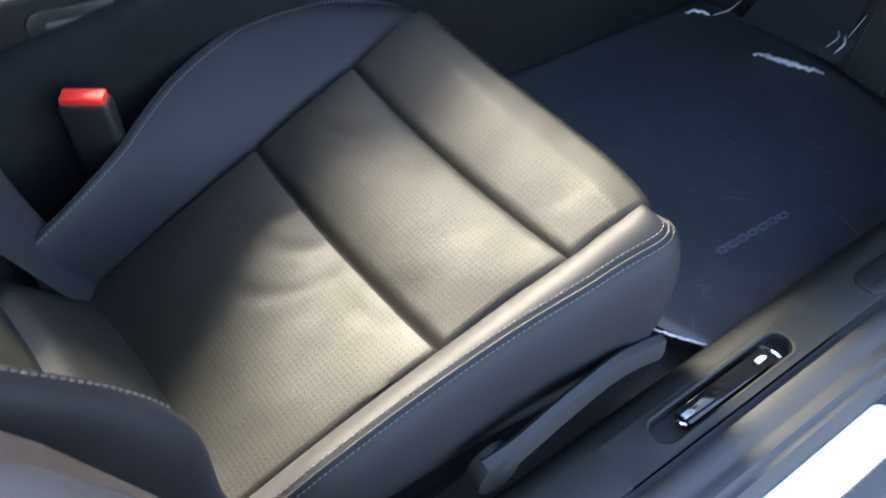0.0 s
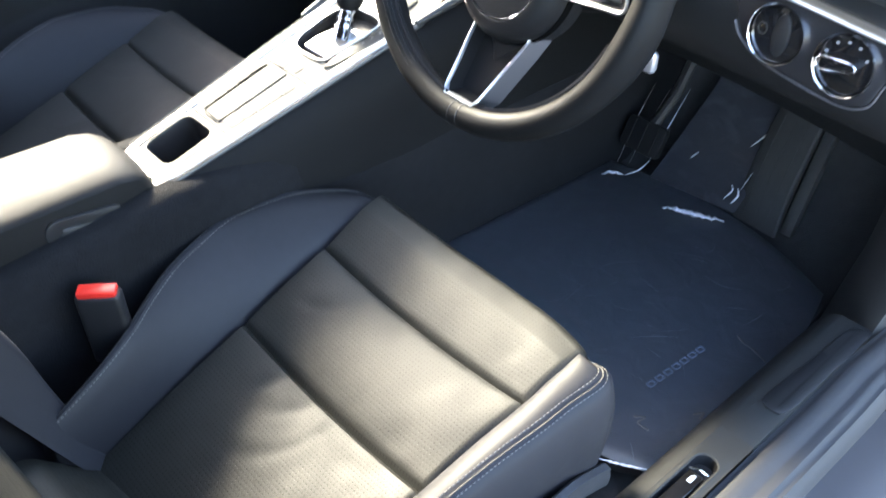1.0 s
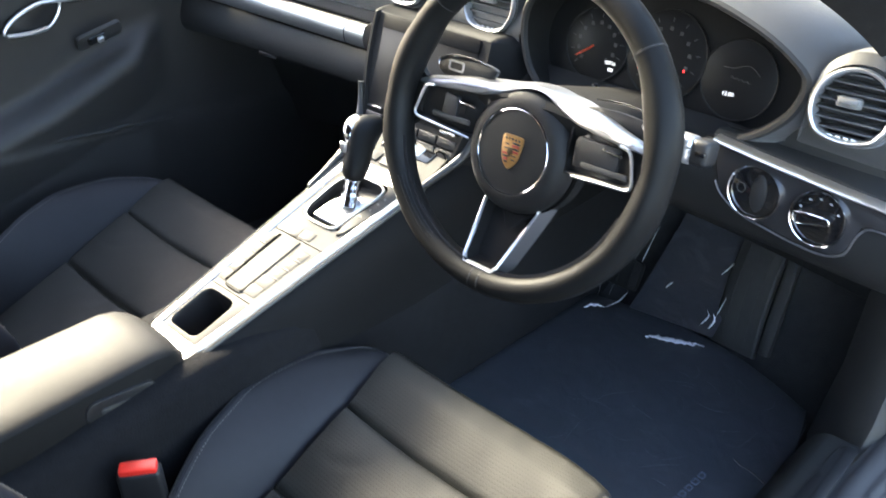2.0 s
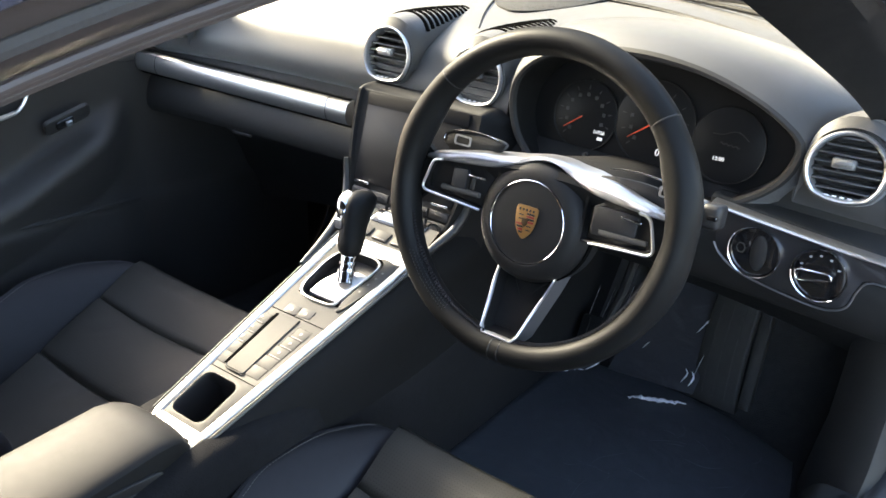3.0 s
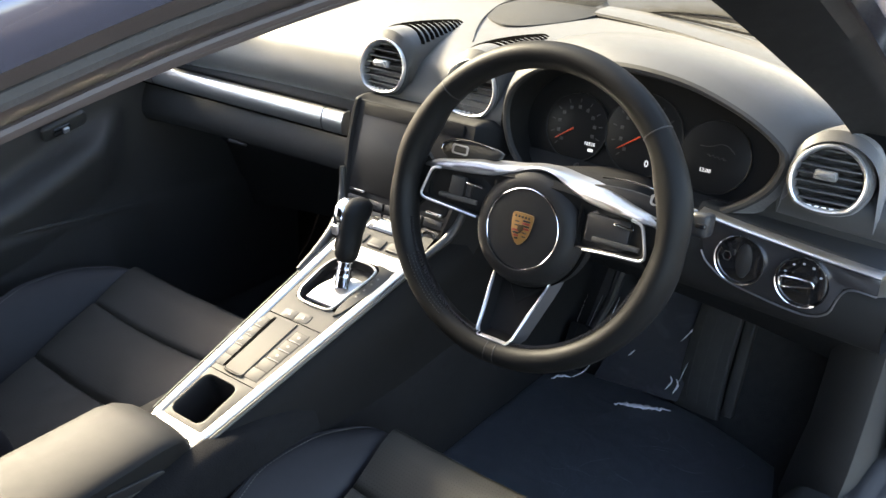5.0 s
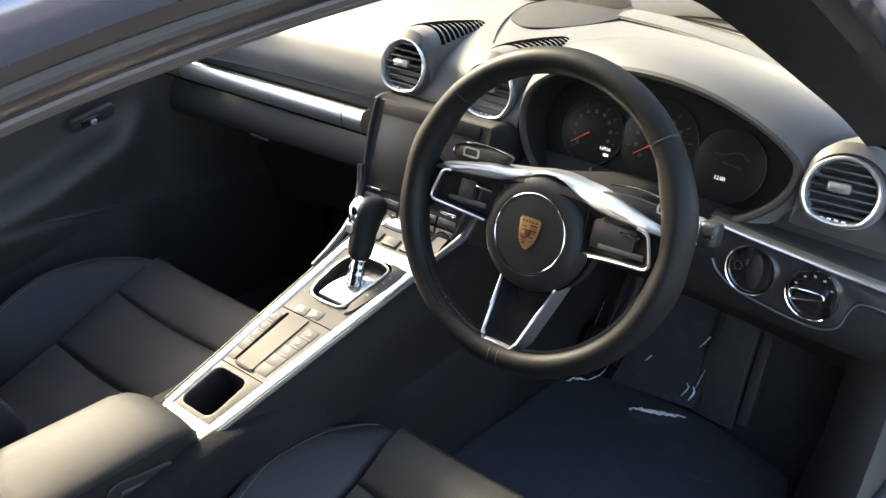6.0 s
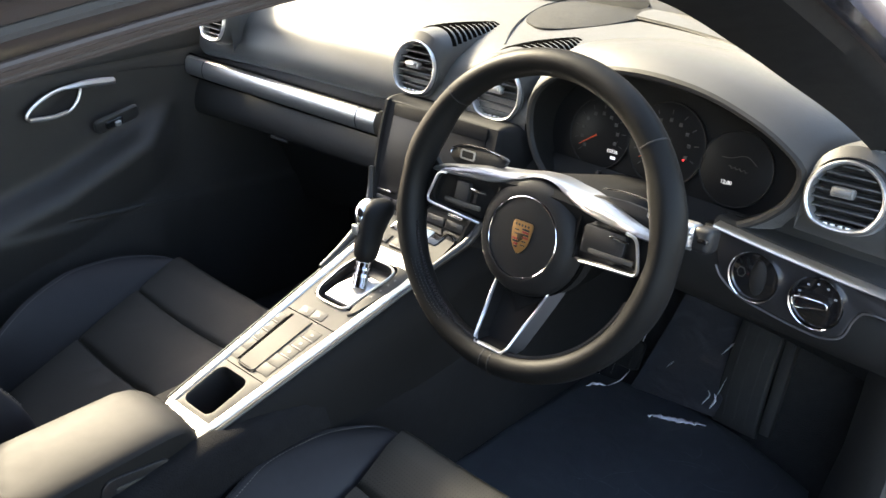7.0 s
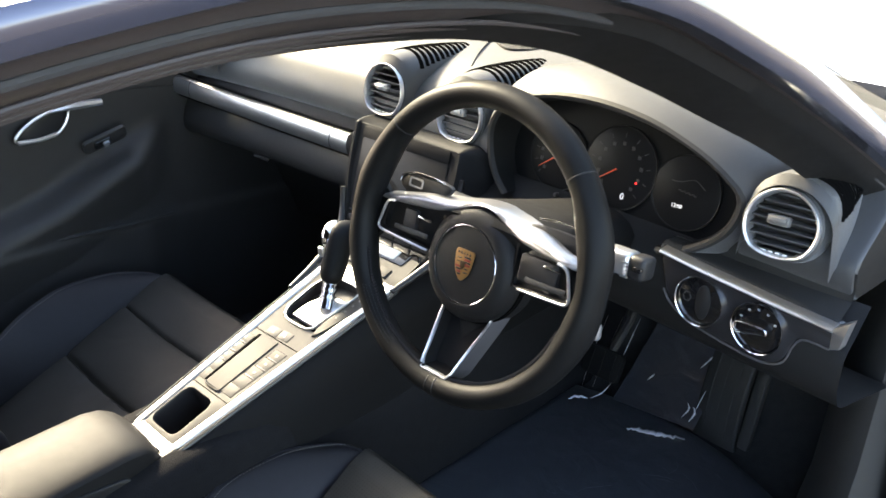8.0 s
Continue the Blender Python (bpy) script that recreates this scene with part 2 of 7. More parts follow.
def rbox(bm, c, size, bevel=0.002, m=None, seg=2):
    """A box with rounded edges, centred at c, turned by m."""
    g = bmesh.ops.create_cube(bm, size=1.0)
    vs = g["verts"]
    bmesh.ops.scale(bm, vec=Vector(size), verts=vs)
    es = list({e for v in vs for e in v.link_edges})
    if bevel > 0:
        r = bmesh.ops.bevel(bm, geom=es, offset=min(bevel, min(size) * 0.45), segments=seg, affect="EDGES", profile=0.5)
        vs = list({v for f in r["faces"] for v in f.verts} | {v for v in vs if v.is_valid})
    mm = (m if m is not None else Matrix.Identity(4))
    mm = Matrix.Translation(c) @ mm.to_3x3().to_4x4()
    bmesh.ops.transform(bm, matrix=mm, verts=vs)
    return bm


def prism(bm, outline, depth, m, bevel=0.0, seg=2, taper=1.0):
    """A plate with the 2D outline in m's xy plane, reaching from z 0 down to -depth."""
    c = sum((Vector((*p, 0)) for p in outline), Vector((0, 0, 0))) / len(outline)
    rings = []
    if bevel > 0:
        for k in range(seg + 1):
            a = math.pi / 2 * k / seg
            inset, z = bevel * (1 - math.sin(a)), -bevel * (1 - math.cos(a))
            ring = []
            for p in outline:
                d = Vector((*p, 0)) - c
                ring.append(c + d * max(0.0, 1 - inset / max(d.length, 1e-6)) + V(0, 0, z))
            rings.append(ring)
    else:
        rings.append([Vector((*p, 0)) for p in outline])
    rings.append([c + (Vector((*p, 0)) - c) * taper + V(0, 0, -depth) for p in outline])
    rings = [[m @ p for p in r] for r in rings]
    loft(bm, rings, caps=True)
    return bm


def rounded(w, h, r, n=5, cx=0.0, cy=0.0):
    """Outline of a rounded rectangle."""
    out = []
    for sx, sy, a0 in ((1, 1, 0), (-1, 1, 90), (-1, -1, 180), (1, -1, 270)):
        for k in range(n + 1):
            a = radians(a0 + 90 * k / n)
            out.append((cx + sx * (w / 2 - r) + r * math.cos(a), cy + sy * (h / 2 - r) + r * math.sin(a)))
    return out


def oval(rx, ry, n=40, cx=0.0, cy=0.0):
    return [(cx + rx * math.cos(2 * math.pi * k / n), cy + ry * math.sin(2 * math.pi * k / n)) for k in range(n)]


def frame_plate(bm, outer, inner, depth, m, lip=0.0):
    """A flat frame between two outlines with as many points, depth deep."""
    o = [m @ V(*p, 0) for p in outer]
    i = [m @ V(*p, lip) for p in inner]
    ob_ = [m @ V(*p, -depth) for p in outer]
    ib = [m @ V(*p, -depth) for p in inner]
    loft(bm, [ob_, o, i, ib], closed_path=True)
    return bm


def axes(origin, x, y):
    """A pose whose x and y axes point along x and y."""
    x = Vector(x).normalized()
    z = x.cross(Vector(y)).normalized()
    y = z.cross(x)
    m = Matrix.Identity(4)
    for i, a in enumerate((x, y, z)):
        m[0][i], m[1][i], m[2][i] = a
    m.translation = origin
    return m


def lettering(text, size, m, depth=0.0004):
    """Raised letters from the built-in font, as a bmesh, centred at m."""
    cu = bpy.data.curves.new("letters", "FONT")
    cu.body, cu.size, cu.extrude = text, size, depth
    cu.align_x, cu.align_y = "CENTER", "CENTER"
    cu.resolution_u = 2
    ob = bpy.data.objects.new("letters", cu)
    me = ob.to_mesh()
    bm = bmesh.new()
    bm.from_mesh(me)
    ob.to_mesh_clear()
    bpy.data.objects.remove(ob)
    bpy.data.curves.remove(cu)
    bmesh.ops.transform(bm, matrix=m, verts=bm.verts)
    return bm


def stitches(bm, pts, pitch, length, r, m=None):
    """Short threads laid along a line."""
    P = [Vector(p) for p in pts]
    total = sum((b - a).length for a, b in zip(P, P[1:]))
    for a, b in zip(*(lambda q: (q[:-1], q[1:]))(smooth_line(P, max(3, int(total / pitch))))):
        d = (b - a).normalized()
        side = d.cross(V(0, 0, 1)).normalized() if abs(d.z) < 0.95 else V(1, 0, 0)
        up = side.cross(d)
        q = a + d * length
        v = []
        for c, f in ((a, 0.4), ((a + q) / 2, 1.0), (q, 0.4)):
            v.append([bm.verts.new(c + side * r * f), bm.verts.new(c + up * r * f), bm.verts.new(c - side * r * f), bm.verts.new(c - up * r * f)])
        for s, t in ((v[0], v[1]), (v[1], v[2])):
            for k in range(4):
                bm.faces.new((s[k], s[(k + 1) % 4], t[(k + 1) % 4], t[k]))
    return bm

# ---- setting: ground, car shell ----


def build_ground():
    bm = bmesh.new()
    s = 400.0
    bm.faces.new([bm.verts.new(p) for p in ((-s, -s, 0), (s, -s, 0), (s, s, 0), (-s, s, 0))])
    tagged(part("ground", bm, GROUND), "sunlit beige-grey paved ground around the car", "ground", kind="structure")


build_ground()


# door opening on the driver's side: inner lip and outer lip of the frame
LIP_IN = [(0.585, -0.92, 1.085), (0.58, -0.80, 1.132), (0.58, -0.66, 1.160), (0.58, -0.57, 1.172), (0.58, -0.47, 1.180), (0.58, -0.39, 1.179), (0.58, -0.287, 1.171), (0.582, -0.208, 1.159),
          (0.587, -0.111, 1.132), (0.597, -0.02, 1.090), (0.612, 0.06, 1.047), (0.635, 0.18, 0.980), (0.655, 0.30, 0.900), (0.678, 0.40, 0.820), (0.712, 0.480, 0.740), (0.733, 0.540, 0.65), (0.742, 0.555, 0.56), (0.738, 0.535, 0.44), (0.722, 0.460, 0.36), (0.700, 0.350, 0.315)]
LIP_OUT = [(0.66, -0.97, 1.110), (0.655, -0.84, 1.165), (0.655, -0.69, 1.200), (0.655, -0.59, 1.215), (0.656, -0.48, 1.224), (0.658, -0.40, 1.225), (0.664, -0.30, 1.214), (0.674, -0.21, 1.196),
           (0.680, -0.11, 1.164), (0.686, -0.01, 1.118), (0.692, 0.09, 1.068), (0.700, 0.22, 0.995), (0.710, 0.35, 0.920), (0.726, 0.47, 0.845), (0.755, 0.55, 0.760), (0.778, 0.59, 0.66), (0.790, 0.60, 0.56), (0.795, 0.575, 0.42), (0.788, 0.485, 0.33), (0.775, 0.37, 0.298)]


def mirror_x(p, c=0.015):
    return V(2 * c - p[0], p[1], p[2])


def build_shell():
    body = thing("car_body", (0.0, 0.0, 0.25), "white coupe body with black rubber door seals, driver's door open", "car body", kind="structure")
    n = 144
    a = smooth_line(LIP_IN, n)
    b = smooth_line(LIP_OUT, n)
    for side in (0, 1):
        def put(rows):
            return lofted([[mirror_x(v) if side else v for v in r] for r in rows], closed_ring=False)
        seal, strip, cover, ridges = [], [], [], ([], [], [], [])
        for i, (p, q) in enumerate(zip(a, b)):
            if p.y > 0 and p.z < (0.87 if side else 0.40):
                break
            d = q - p
            nrm = V(d.z, 0, -d.x).normalized()
            for line, f, o in zip(ridges, (0.09, 0.235, 0.42, 0.63), (0.0025, 0.0030, 0.0055, 0.0005)):
                line.append(p + d * f + nrm * o)
            g = min(1.0, max(0.0, (i - 30) / 22.0))
            up = V(0.35, 0, 1).normalized()
            lo = up * (1 - 0.9 * g)
            prof = [p + up * 0.030 - d * 0.15, p + up * 0.010 - d * 0.06, p, p + d * 0.05 - lo * 0.005, p + d * 0.09 + lo * 0.005, p + d * 0.13 + lo * 0.003, p + d * 0.17 - lo * 0.004, p + d * 0.20 + lo * 0.004, p + d * 0.235 + lo * 0.008, p + d * 0.27 + lo * 0.004,
                    p + d * 0.32 - lo * 0.005, p + d * 0.38 - lo * 0.008, p + d * 0.44 - lo * 0.006, p + d * 0.50 - lo * 0.003, p + d * 0.56 - lo * 0.005, p + d * 0.62 - lo * 0.001, p + d * 0.67 + up * 0.004, p + d * 0.72 + up * 0.007, p + d * 0.78 + up * 0.007]
            seal.append(prof)
            # glossy strip outside the seal
            s0 = p + d * 0.78 + up * 0.0045
            e = d.normalized()
            strip.append([s0 + up * 0.006, s0, q + e * 0.002 - up * 0.002, q + e * 0.004 + up * 0.005, q + e * 0.001 + up * 0.014, q - e * 0.006 + up * 0.023, q - e * 0.014 + up * 0.028, q - e * 0.018 + up * 0.024])
            # black pillar trim; its taper over the seal also paints the fall into shade
            if i >= 32:
                g = min(1.0, (i - 32) / 26.0)
                top = 0.02 + 0.70 * g * g * (3 - 2 * g)
                cover.append([p + d * (top * k / 7) - up * (0.001 + 0.0085 * g + 0.002 * g * math.sin(math.pi * k / 7)) - V(0, 0.001, 0) for k in range(8)] + [p + d * (top + 0.02) + up * 0.004])
                cover[-1].insert(0, p - d * 0.05 + up * 0.006)
        part("door_seal", put(seal), RUBBER, body, "brown-black ribbed rubber seal round the door opening")
        for line, r, mat in zip(ridges, (0.0019, 0.0023, 0.0018, 0.0030), (RUBBER, RUBBER, RUBBER, SEAL)):
            part("seal_ridge", tube(bmesh.new(), [mirror_x(v) if side else v for v in line[:64 if mat is RUBBER else 106]], r, 8), mat, body)
        part("gutter_strip", put(strip), STRIP, body, "glossy dark strip along the roof edge, sky reflection in its colour")
        part("pillar_cover", put(cover), PILLAR, body, "black trim down the windscreen pillar, its taper painting shade on the seal")
    # roof skin and headliner between the two gutters
    for nm, mat, lift, lab in (("roof", WHITE_PAINT, 0.036, "white painted roof panel"), ("headliner", HEADLINER, 0.020, "dark cloth headliner")):
        rings = []
        for p, q in list(zip(a, b))[4:54]:
            d = (q - p).normalized()
            e = (q - d * 0.019 if nm == "roof" else p - d * 0.01) + V(0, 0, lift)
            f = mirror_x(e)
            rings.append([e.lerp(f, k / 16) + V(0, 0, 0.045 * math.sin(math.pi * k / 16)) for k in range(17)])
        part(nm, lofted(rings, closed_ring=False), mat, body, lab)
    # pillars ahead: white outer skin
    for side in (0, 1):
        rings = []
        for p, q in list(zip(a, b))[52:104]:
            d = (q - p).normalized()
            s0 = q - d * 0.020 + V(0, 0, 0.034)
            prof = [s0, s0 + V(-0.012, 0.03, 0.012), s0 + V(-0.035, 0.06, 0.008), s0 + V(-0.045, 0.065, -0.012)]
            rings.append([mirror_x(v) if side else v for v in prof])
        part("windscreen_pillar", lofted(rings, closed_ring=False), WHITE_PAINT, body, "white outer skin of the windscreen pillar")
        rings = []
        for p, q in list(zip(a, b))[44:104]:
            d = (q - p).normalized()
            s0 = p - d * 0.006 + V(0, 0, 0.02)
            prof = [s0 + V(0.006, 0.004, -0.008), s0 + V(0.002, 0.016, 0.004), s0 + V(0.006, 0.034, 0.014), q - d * 0.03 + V(-0.02, 0.05, 0.03)]
            rings.append([mirror_x(v) if side else v for v in prof])
        part("pillar_trim", lofted(rings, closed_ring=False), HEADLINER, body, "dark inner trim of the windscreen pillar")
    # rear edge of the door opening
    rear = smooth_line([(0.60, -0.83, 1.08), (0.66, -0.72, 0.98), (0.695, -0.62, 0.86), (0.70, -0.553, 0.76), (0.703, -0.525, 0.70), (0.71, -0.47, 0.56), (0.715, -0.41, 0.42), (0.72, -0.36, 0.33), (0.722, -0.30, 0.295)], 30)
    for side in (0, 1):
        rings = [[(mirror_x(p + V(*o)) if side else p + V(*o)) for o in ((-0.06, -0.10, 0.0), (-0.03, -0.012, 0.0), (0.0, 0.0, 0.0), (0.006, 0.004, 0.0), (0.014, 0.0, 0.0), (0.018, -0.006, 0.0))] for p in rear]
        part("opening_seal", lofted(rings, closed_ring=False), RUBBER, body, "grey rubber seal at the rear of the door opening")
        rings = [[(mirror_x(p + V(*o)) if side else p + V(*o)) for o in ((0.018, -0.006, 0.0), (0.024, -0.012, 0.0), (0.05, -0.05, 0.0), (0.10, -0.12, -0.01), (0.13, -0.40, -0.02), (0.12, -0.9, -0.04))] for p in rear]
        part("rear_quarter", lofted(rings, closed_ring=False), WHITE_PAINT, body, "white painted rear quarter")
    # sill on the driver's side
    def sill(prof, name, mat, label, y0=-0.62, y1=0.34, bow=0.0):
        rings = []
        for k in range(25):
            y = y0 + (y1 - y0) * k / 24
            rings.append([V(x + bow * 0.18 * max(0.0, y - 0.34), y, z + bow * 1.1 * max(0.0, y - 0.24) ** 2) for x, z in prof])
        part(name, lofted(rings, closed_ring=False), mat, body, label)
    sill([(0.7022, 0.301), (0.706, 0.3012), (0.7095, 0.304), (0.713, 0.3072), (0.720, 0.3090), (0.730, 0.3078), (0.736, 0.3048), (0.740, 0.3046), (0.744, 0.3062), (0.750, 0.3058), (0.754, 0.3022), (0.757, 0.3016), (0.761, 0.3022), (0.766, 0.297), (0.770, 0.286), (0.772, 0.27)],
         "sill_seal", SEAL, "grey ribbed rubber seal along the sill", y1=0.52, bow=1.0)
    # dark grey sill surface stands in for the open door's lower inner edge
    sill([(0.770, 0.274), (0.776, 0.273), (0.795, 0.271), (0.835, 0.264), (0.858, 0.249), (0.868, 0.22), (0.86, 0.16), (0.83, 0.13)],
         "outer_sill", SILL_DARK, "outer sill, dark grey standing for the open door's lower edge", y1=0.50)
    ring = [V(0.7915 + x, y - 0.2562, 0) for x, y in rounded(0.043, 0.728, 0.016, 8)]
    part("sill_strip", lofted([[p + V(0, 0, 0.262) for p in ring], [p + V(0, 0, 0.279) for p in ring], [V(0.7915 + (p.x - 0.7915) * 0.9, -0.2562 + (p.y + 0.2562) * 0.995, 0.2815) for p in ring]], caps=True), WHITE_PAINT, body, "white painted strip on the sill")
    # floor pan, toe board, rear bulkhead
    prof = [(-1.05, 0.80), (-0.98, 0.70), (-0.92, 0.40), (-0.88, 0.20), (-0.60, 0.19), (0.00, 0.195), (0.60, 0.180), (0.70, 0.21), (0.80, 0.38), (0.88, 0.60), (0.90, 0.86)]
    pts = smooth_line([(0, y, z) for y, z in prof], 40)
    rings = [[V(x, p.y, p.z) for p in pts] for x in (-0.72, -0.4, 0.0, 0.4, 0.72)]
    part("floor_pan", lofted(rings, closed_ring=False), CARPET, body, "black carpet over floor, toe board and bulkhead")
    # foot well side ahead of the door
    steps = ((0.20, -0.03, -0.05), (0.30, -0.012, -0.02), (0.36, 0.0, 0.01), (0.46, 0.008, 0.03), (0.58, 0.014, 0.035), (0.70, 0.02, 0.03), (0.80, 0.025, 0.02))
    rings = [[V(0.770, 0.600, z), V(0.736, 0.470 + dy, z), V(0.718 + dx * 0.4, 0.412 + dy * 0.9, z), V(0.708 + dx * 0.5, 0.404 + dy * 0.8, z), V(0.692 + dx * 0.7, 0.416 + dy * 0.5, z), V(0.665 + dx, 0.450, z), V(0.640 + dx, 0.487, z), V(0.624 + dx * 0.8, 0.512, z), V(0.620 + dx * 0.8, 0.522, z)] for z, dx, dy in steps]
    part("kick_panel", lofted(rings, closed_ring=False), KICK, body, "grey plastic panel beside the foot well")
    rings = [[V(0.620 + dx * 0.8, 0.522, z), V(0.622 + dx * 0.8, 0.56, z), V(0.616 + dx * 0.8, 0.66, z), V(0.60 + dx, 0.80, z)] for z, dx, dy in steps]
    part("footwell_lining", lofted(rings, closed_ring=False), CARPET, body, "black carpet on the foot well side")
    # plain panels added to keep sun from leaking into the foot wells
    for x, y0 in ((-0.722, 0.10), (0.745, 0.47)):
        rings = [[V(x, y, z) for y in (y0, 0.6, 0.98)] for z in (0.17, 0.5, 0.72, 0.86)]
        part("kick_panel", lofted(rings, closed_ring=False), DASH_LOW, body)
    # outside: scuttle, bonnet and wings
    rings = []
    for k in range(21):
        f = k / 20
        y = 0.86 + 1.25 * f
        crown = 0.86 - 0.10 * f - 0.10 * f * f
        rings.append([V(-0.70 + 1.43 * j / 20, y - 0.22 * abs(j / 10 - 1) ** 2.2 * (1 - f), crown - 0.05 * abs(j / 10 - 1) ** 3 + 0.02 * math.exp(-((abs(j / 10 - 1) - 0.86) / 0.12) ** 2)) for j in range(21)])
    part("bonnet", lofted(rings, closed_ring=False), WHITE_PAINT, body, "white painted bonnet")
    rings = []
    for k in range(21):
        f = k / 20
        y = 0.50 + 1.60 * f
        rings.append([V(0.734, y, 0.835 - 0.05 * f - 0.14 * f * f + 0.0), V(0.77, y, 0.835 - 0.05 * f - 0.13 * f * f), V(0.82, y, 0.815 - 0.04 * f - 0.12 * f * f), V(0.86, y, 0.75 - 0.10 * f * f), V(0.88, y, 0.62), V(0.87, y, 0.40)])
    for side in (0, 1):
        part("front_wing", lofted([[mirror_x(v) if side else v for v in r] for r in rings], closed_ring=False), WHITE_PAINT, body, "white painted front wing")
    rings = []
    for j in range(21):
        u = j / 10 - 1
        x = 0.015 + 0.69 * u
        yo = -0.22 * abs(u) ** 2.2
        rings.append([V(x, 0.60 + yo, 0.872), V(x, 0.70 + yo, 0.886), V(x, 0.74 + yo, 0.896), V(x, 0.77 + yo, 0.896), V(x, 0.80 + yo, 0.872), V(x, 0.83 + yo, 0.862), V(x, 0.855 + yo, 0.852)])
    # grey lifts the black plastic to paint the glare on it
    part("scuttle", lofted(rings, closed_ring=False), material("scuttle_glare_grey", (0.045, 0.050, 0.050), 0.45), body, "black plastic scuttle below the windscreen, greyed for glare")
    # windscreen
    rings = []
    for j in range(21):
        u = j / 10 - 1
        rings.append([V(0.015 + (0.69 - 0.12 * k / 8) * u, 0.75 - 0.22 * abs(u) ** 2.2 + (-0.80 + 0.12 * abs(u)) * k / 8, 0.905 + 0.31 * k / 8 + 0.03 * math.sin(math.pi * k / 8) - 0.04 * abs(u) ** 2 * k / 8) for k in range(9)])
    w = part("windscreen", lofted(rings, closed_ring=False), GLASS)
    w.visible_shadow = False
    tagged(w, "clear raked windscreen glass above the dashboard", "windscreen", kind="structure")
    line = smooth_line([(-0.66, 0.50, 0.925), (-0.45, 0.66, 0.938), (-0.15, 0.70, 0.952), (0.115, 0.680, 0.954), (0.236, 0.643, 0.954), (0.349, 0.603, 0.954), (0.473, 0.553, 0.954), (0.58, 0.49, 0.948), (0.66, 0.42, 0.93)], 40)
    part("windscreen_seal", tube(bmesh.new(), line, 0.0055, 8), PLASTIC, body, "black seal at the foot of the windscreen")
    # rear: window, deck and sides, and the wheels
    def rear(y):
        f = (-0.86 - y) / 1.25
        return 0.575 + 0.05 * f, 1.115 - 0.10 * f - 0.22 * f * f
    for nm, k0, k1, mat, lab in (("rear_window", 0, 9, GLASS, "clear rear window"), ("rear_deck", 9, 20, WHITE_PAINT, "white painted rear deck")):
        rings = []
        for k in range(k0, k1 + 1):
            y = -0.86 - 1.25 * k / 20
            w, z = rear(y)
            rings.append([V(0.015 + w * s, y, z + 0.05 * (1 - s * s)) for s in [-1 + j / 8 for j in range(17)]])
        pane = part(nm, lofted(rings, closed_ring=False), mat, body, lab)
        pane.visible_shadow = mat is not GLASS
    for s in (-1, 1):
        rings = []
        for k in range(13):
            y = -0.70 - 1.41 * k / 12
            w, z = rear(min(y, -0.86))
            rings.append([V(0.015 + s * w, y, z), V(0.015 + s * (w + 0.12), y, z - 0.14), V(0.015 + s * 0.85, y, 0.66), V(0.015 + s * 0.86, y, 0.45), V(0.015 + s * 0.82, y, 0.22)] if y < -0.86 else [V(0.015 + s * (0.66 + 0.02 * k), y, 0.92), V(0.015 + s * 0.76, y, 0.84), V(0.015 + s * 0.85, y, 0.66), V(0.015 + s * 0.86, y, 0.45), V(0.015 + s * 0.82, y, 0.22)])
        part("rear_side", lofted(rings, closed_ring=False), WHITE_PAINT, body, "white painted rear side")
    w, z = rear(-2.11)
    part("tail", lofted([[V(0.015 + x * u, -2.11 - 0.05 * (1 - u * u), zz) for u in [-1 + j / 6 for j in range(13)]] for x, zz in ((w, z + 0.03), (0.80, 0.62), (0.82, 0.40), (0.78, 0.22))], closed_ring=False), WHITE_PAINT, body, "white painted tail")
    part("nose", lofted([[V(0.015 + x * u, 2.10 + 0.06 * (1 - u * u), zz) for u in [-1 + j / 6 for j in range(13)]] for x, zz in ((0.84, 0.66), (0.85, 0.50), (0.84, 0.34), (0.80, 0.20))], closed_ring=False), WHITE_PAINT, body, "white painted nose")
    for x in (-0.755, 0.785):
        for y in (1.25, -1.20):
            def lathe(prof):
                return lofted([[V(x + o, y + r * math.cos(a), 0.33 + r * math.sin(a)) for a in [2 * math.pi * k / 40 for k in range(40)]] for o, r in prof])
            wheel = part("wheel", lathe(((-0.10, 0.20), (-0.10, 0.29), (-0.075, 0.326), (0.0, 0.33), (0.075, 0.326), (0.10, 0.29), (0.10, 0.20))), SEAL, body, "black road wheel")
            part("rim", lathe(((-0.09, 0.21), (-0.085, 0.20), (-0.06, 0.05), (-0.06, 0.002), (0.06, 0.002), (0.06, 0.05), (0.085, 0.20), (0.09, 0.21))), SATIN, wheel, "silver wheel rim")
    # wiper
    wp = thing("windscreen_wiper", (0.2, 0.80, 0.89), "black windscreen wiper resting at the foot of the glass", "wiper")
    part("wiper_arm", tube(bmesh.new(), smooth_line([(0.50, 0.74, 0.895), (0.346, 0.846, 0.910), (0.177, 0.917, 0.910), (0.076, 0.954, 0.910)], 12), 0.007, 6, flat=0.6), PLASTIC, wp)
    part("blade", tube(bmesh.new(), smooth_line([(0.30, 0.845, 0.916), (0.0, 0.93, 0.918), (-0.40, 0.90, 0.905)], 14), 0.006, 6), RUBBER, wp)


build_shell()


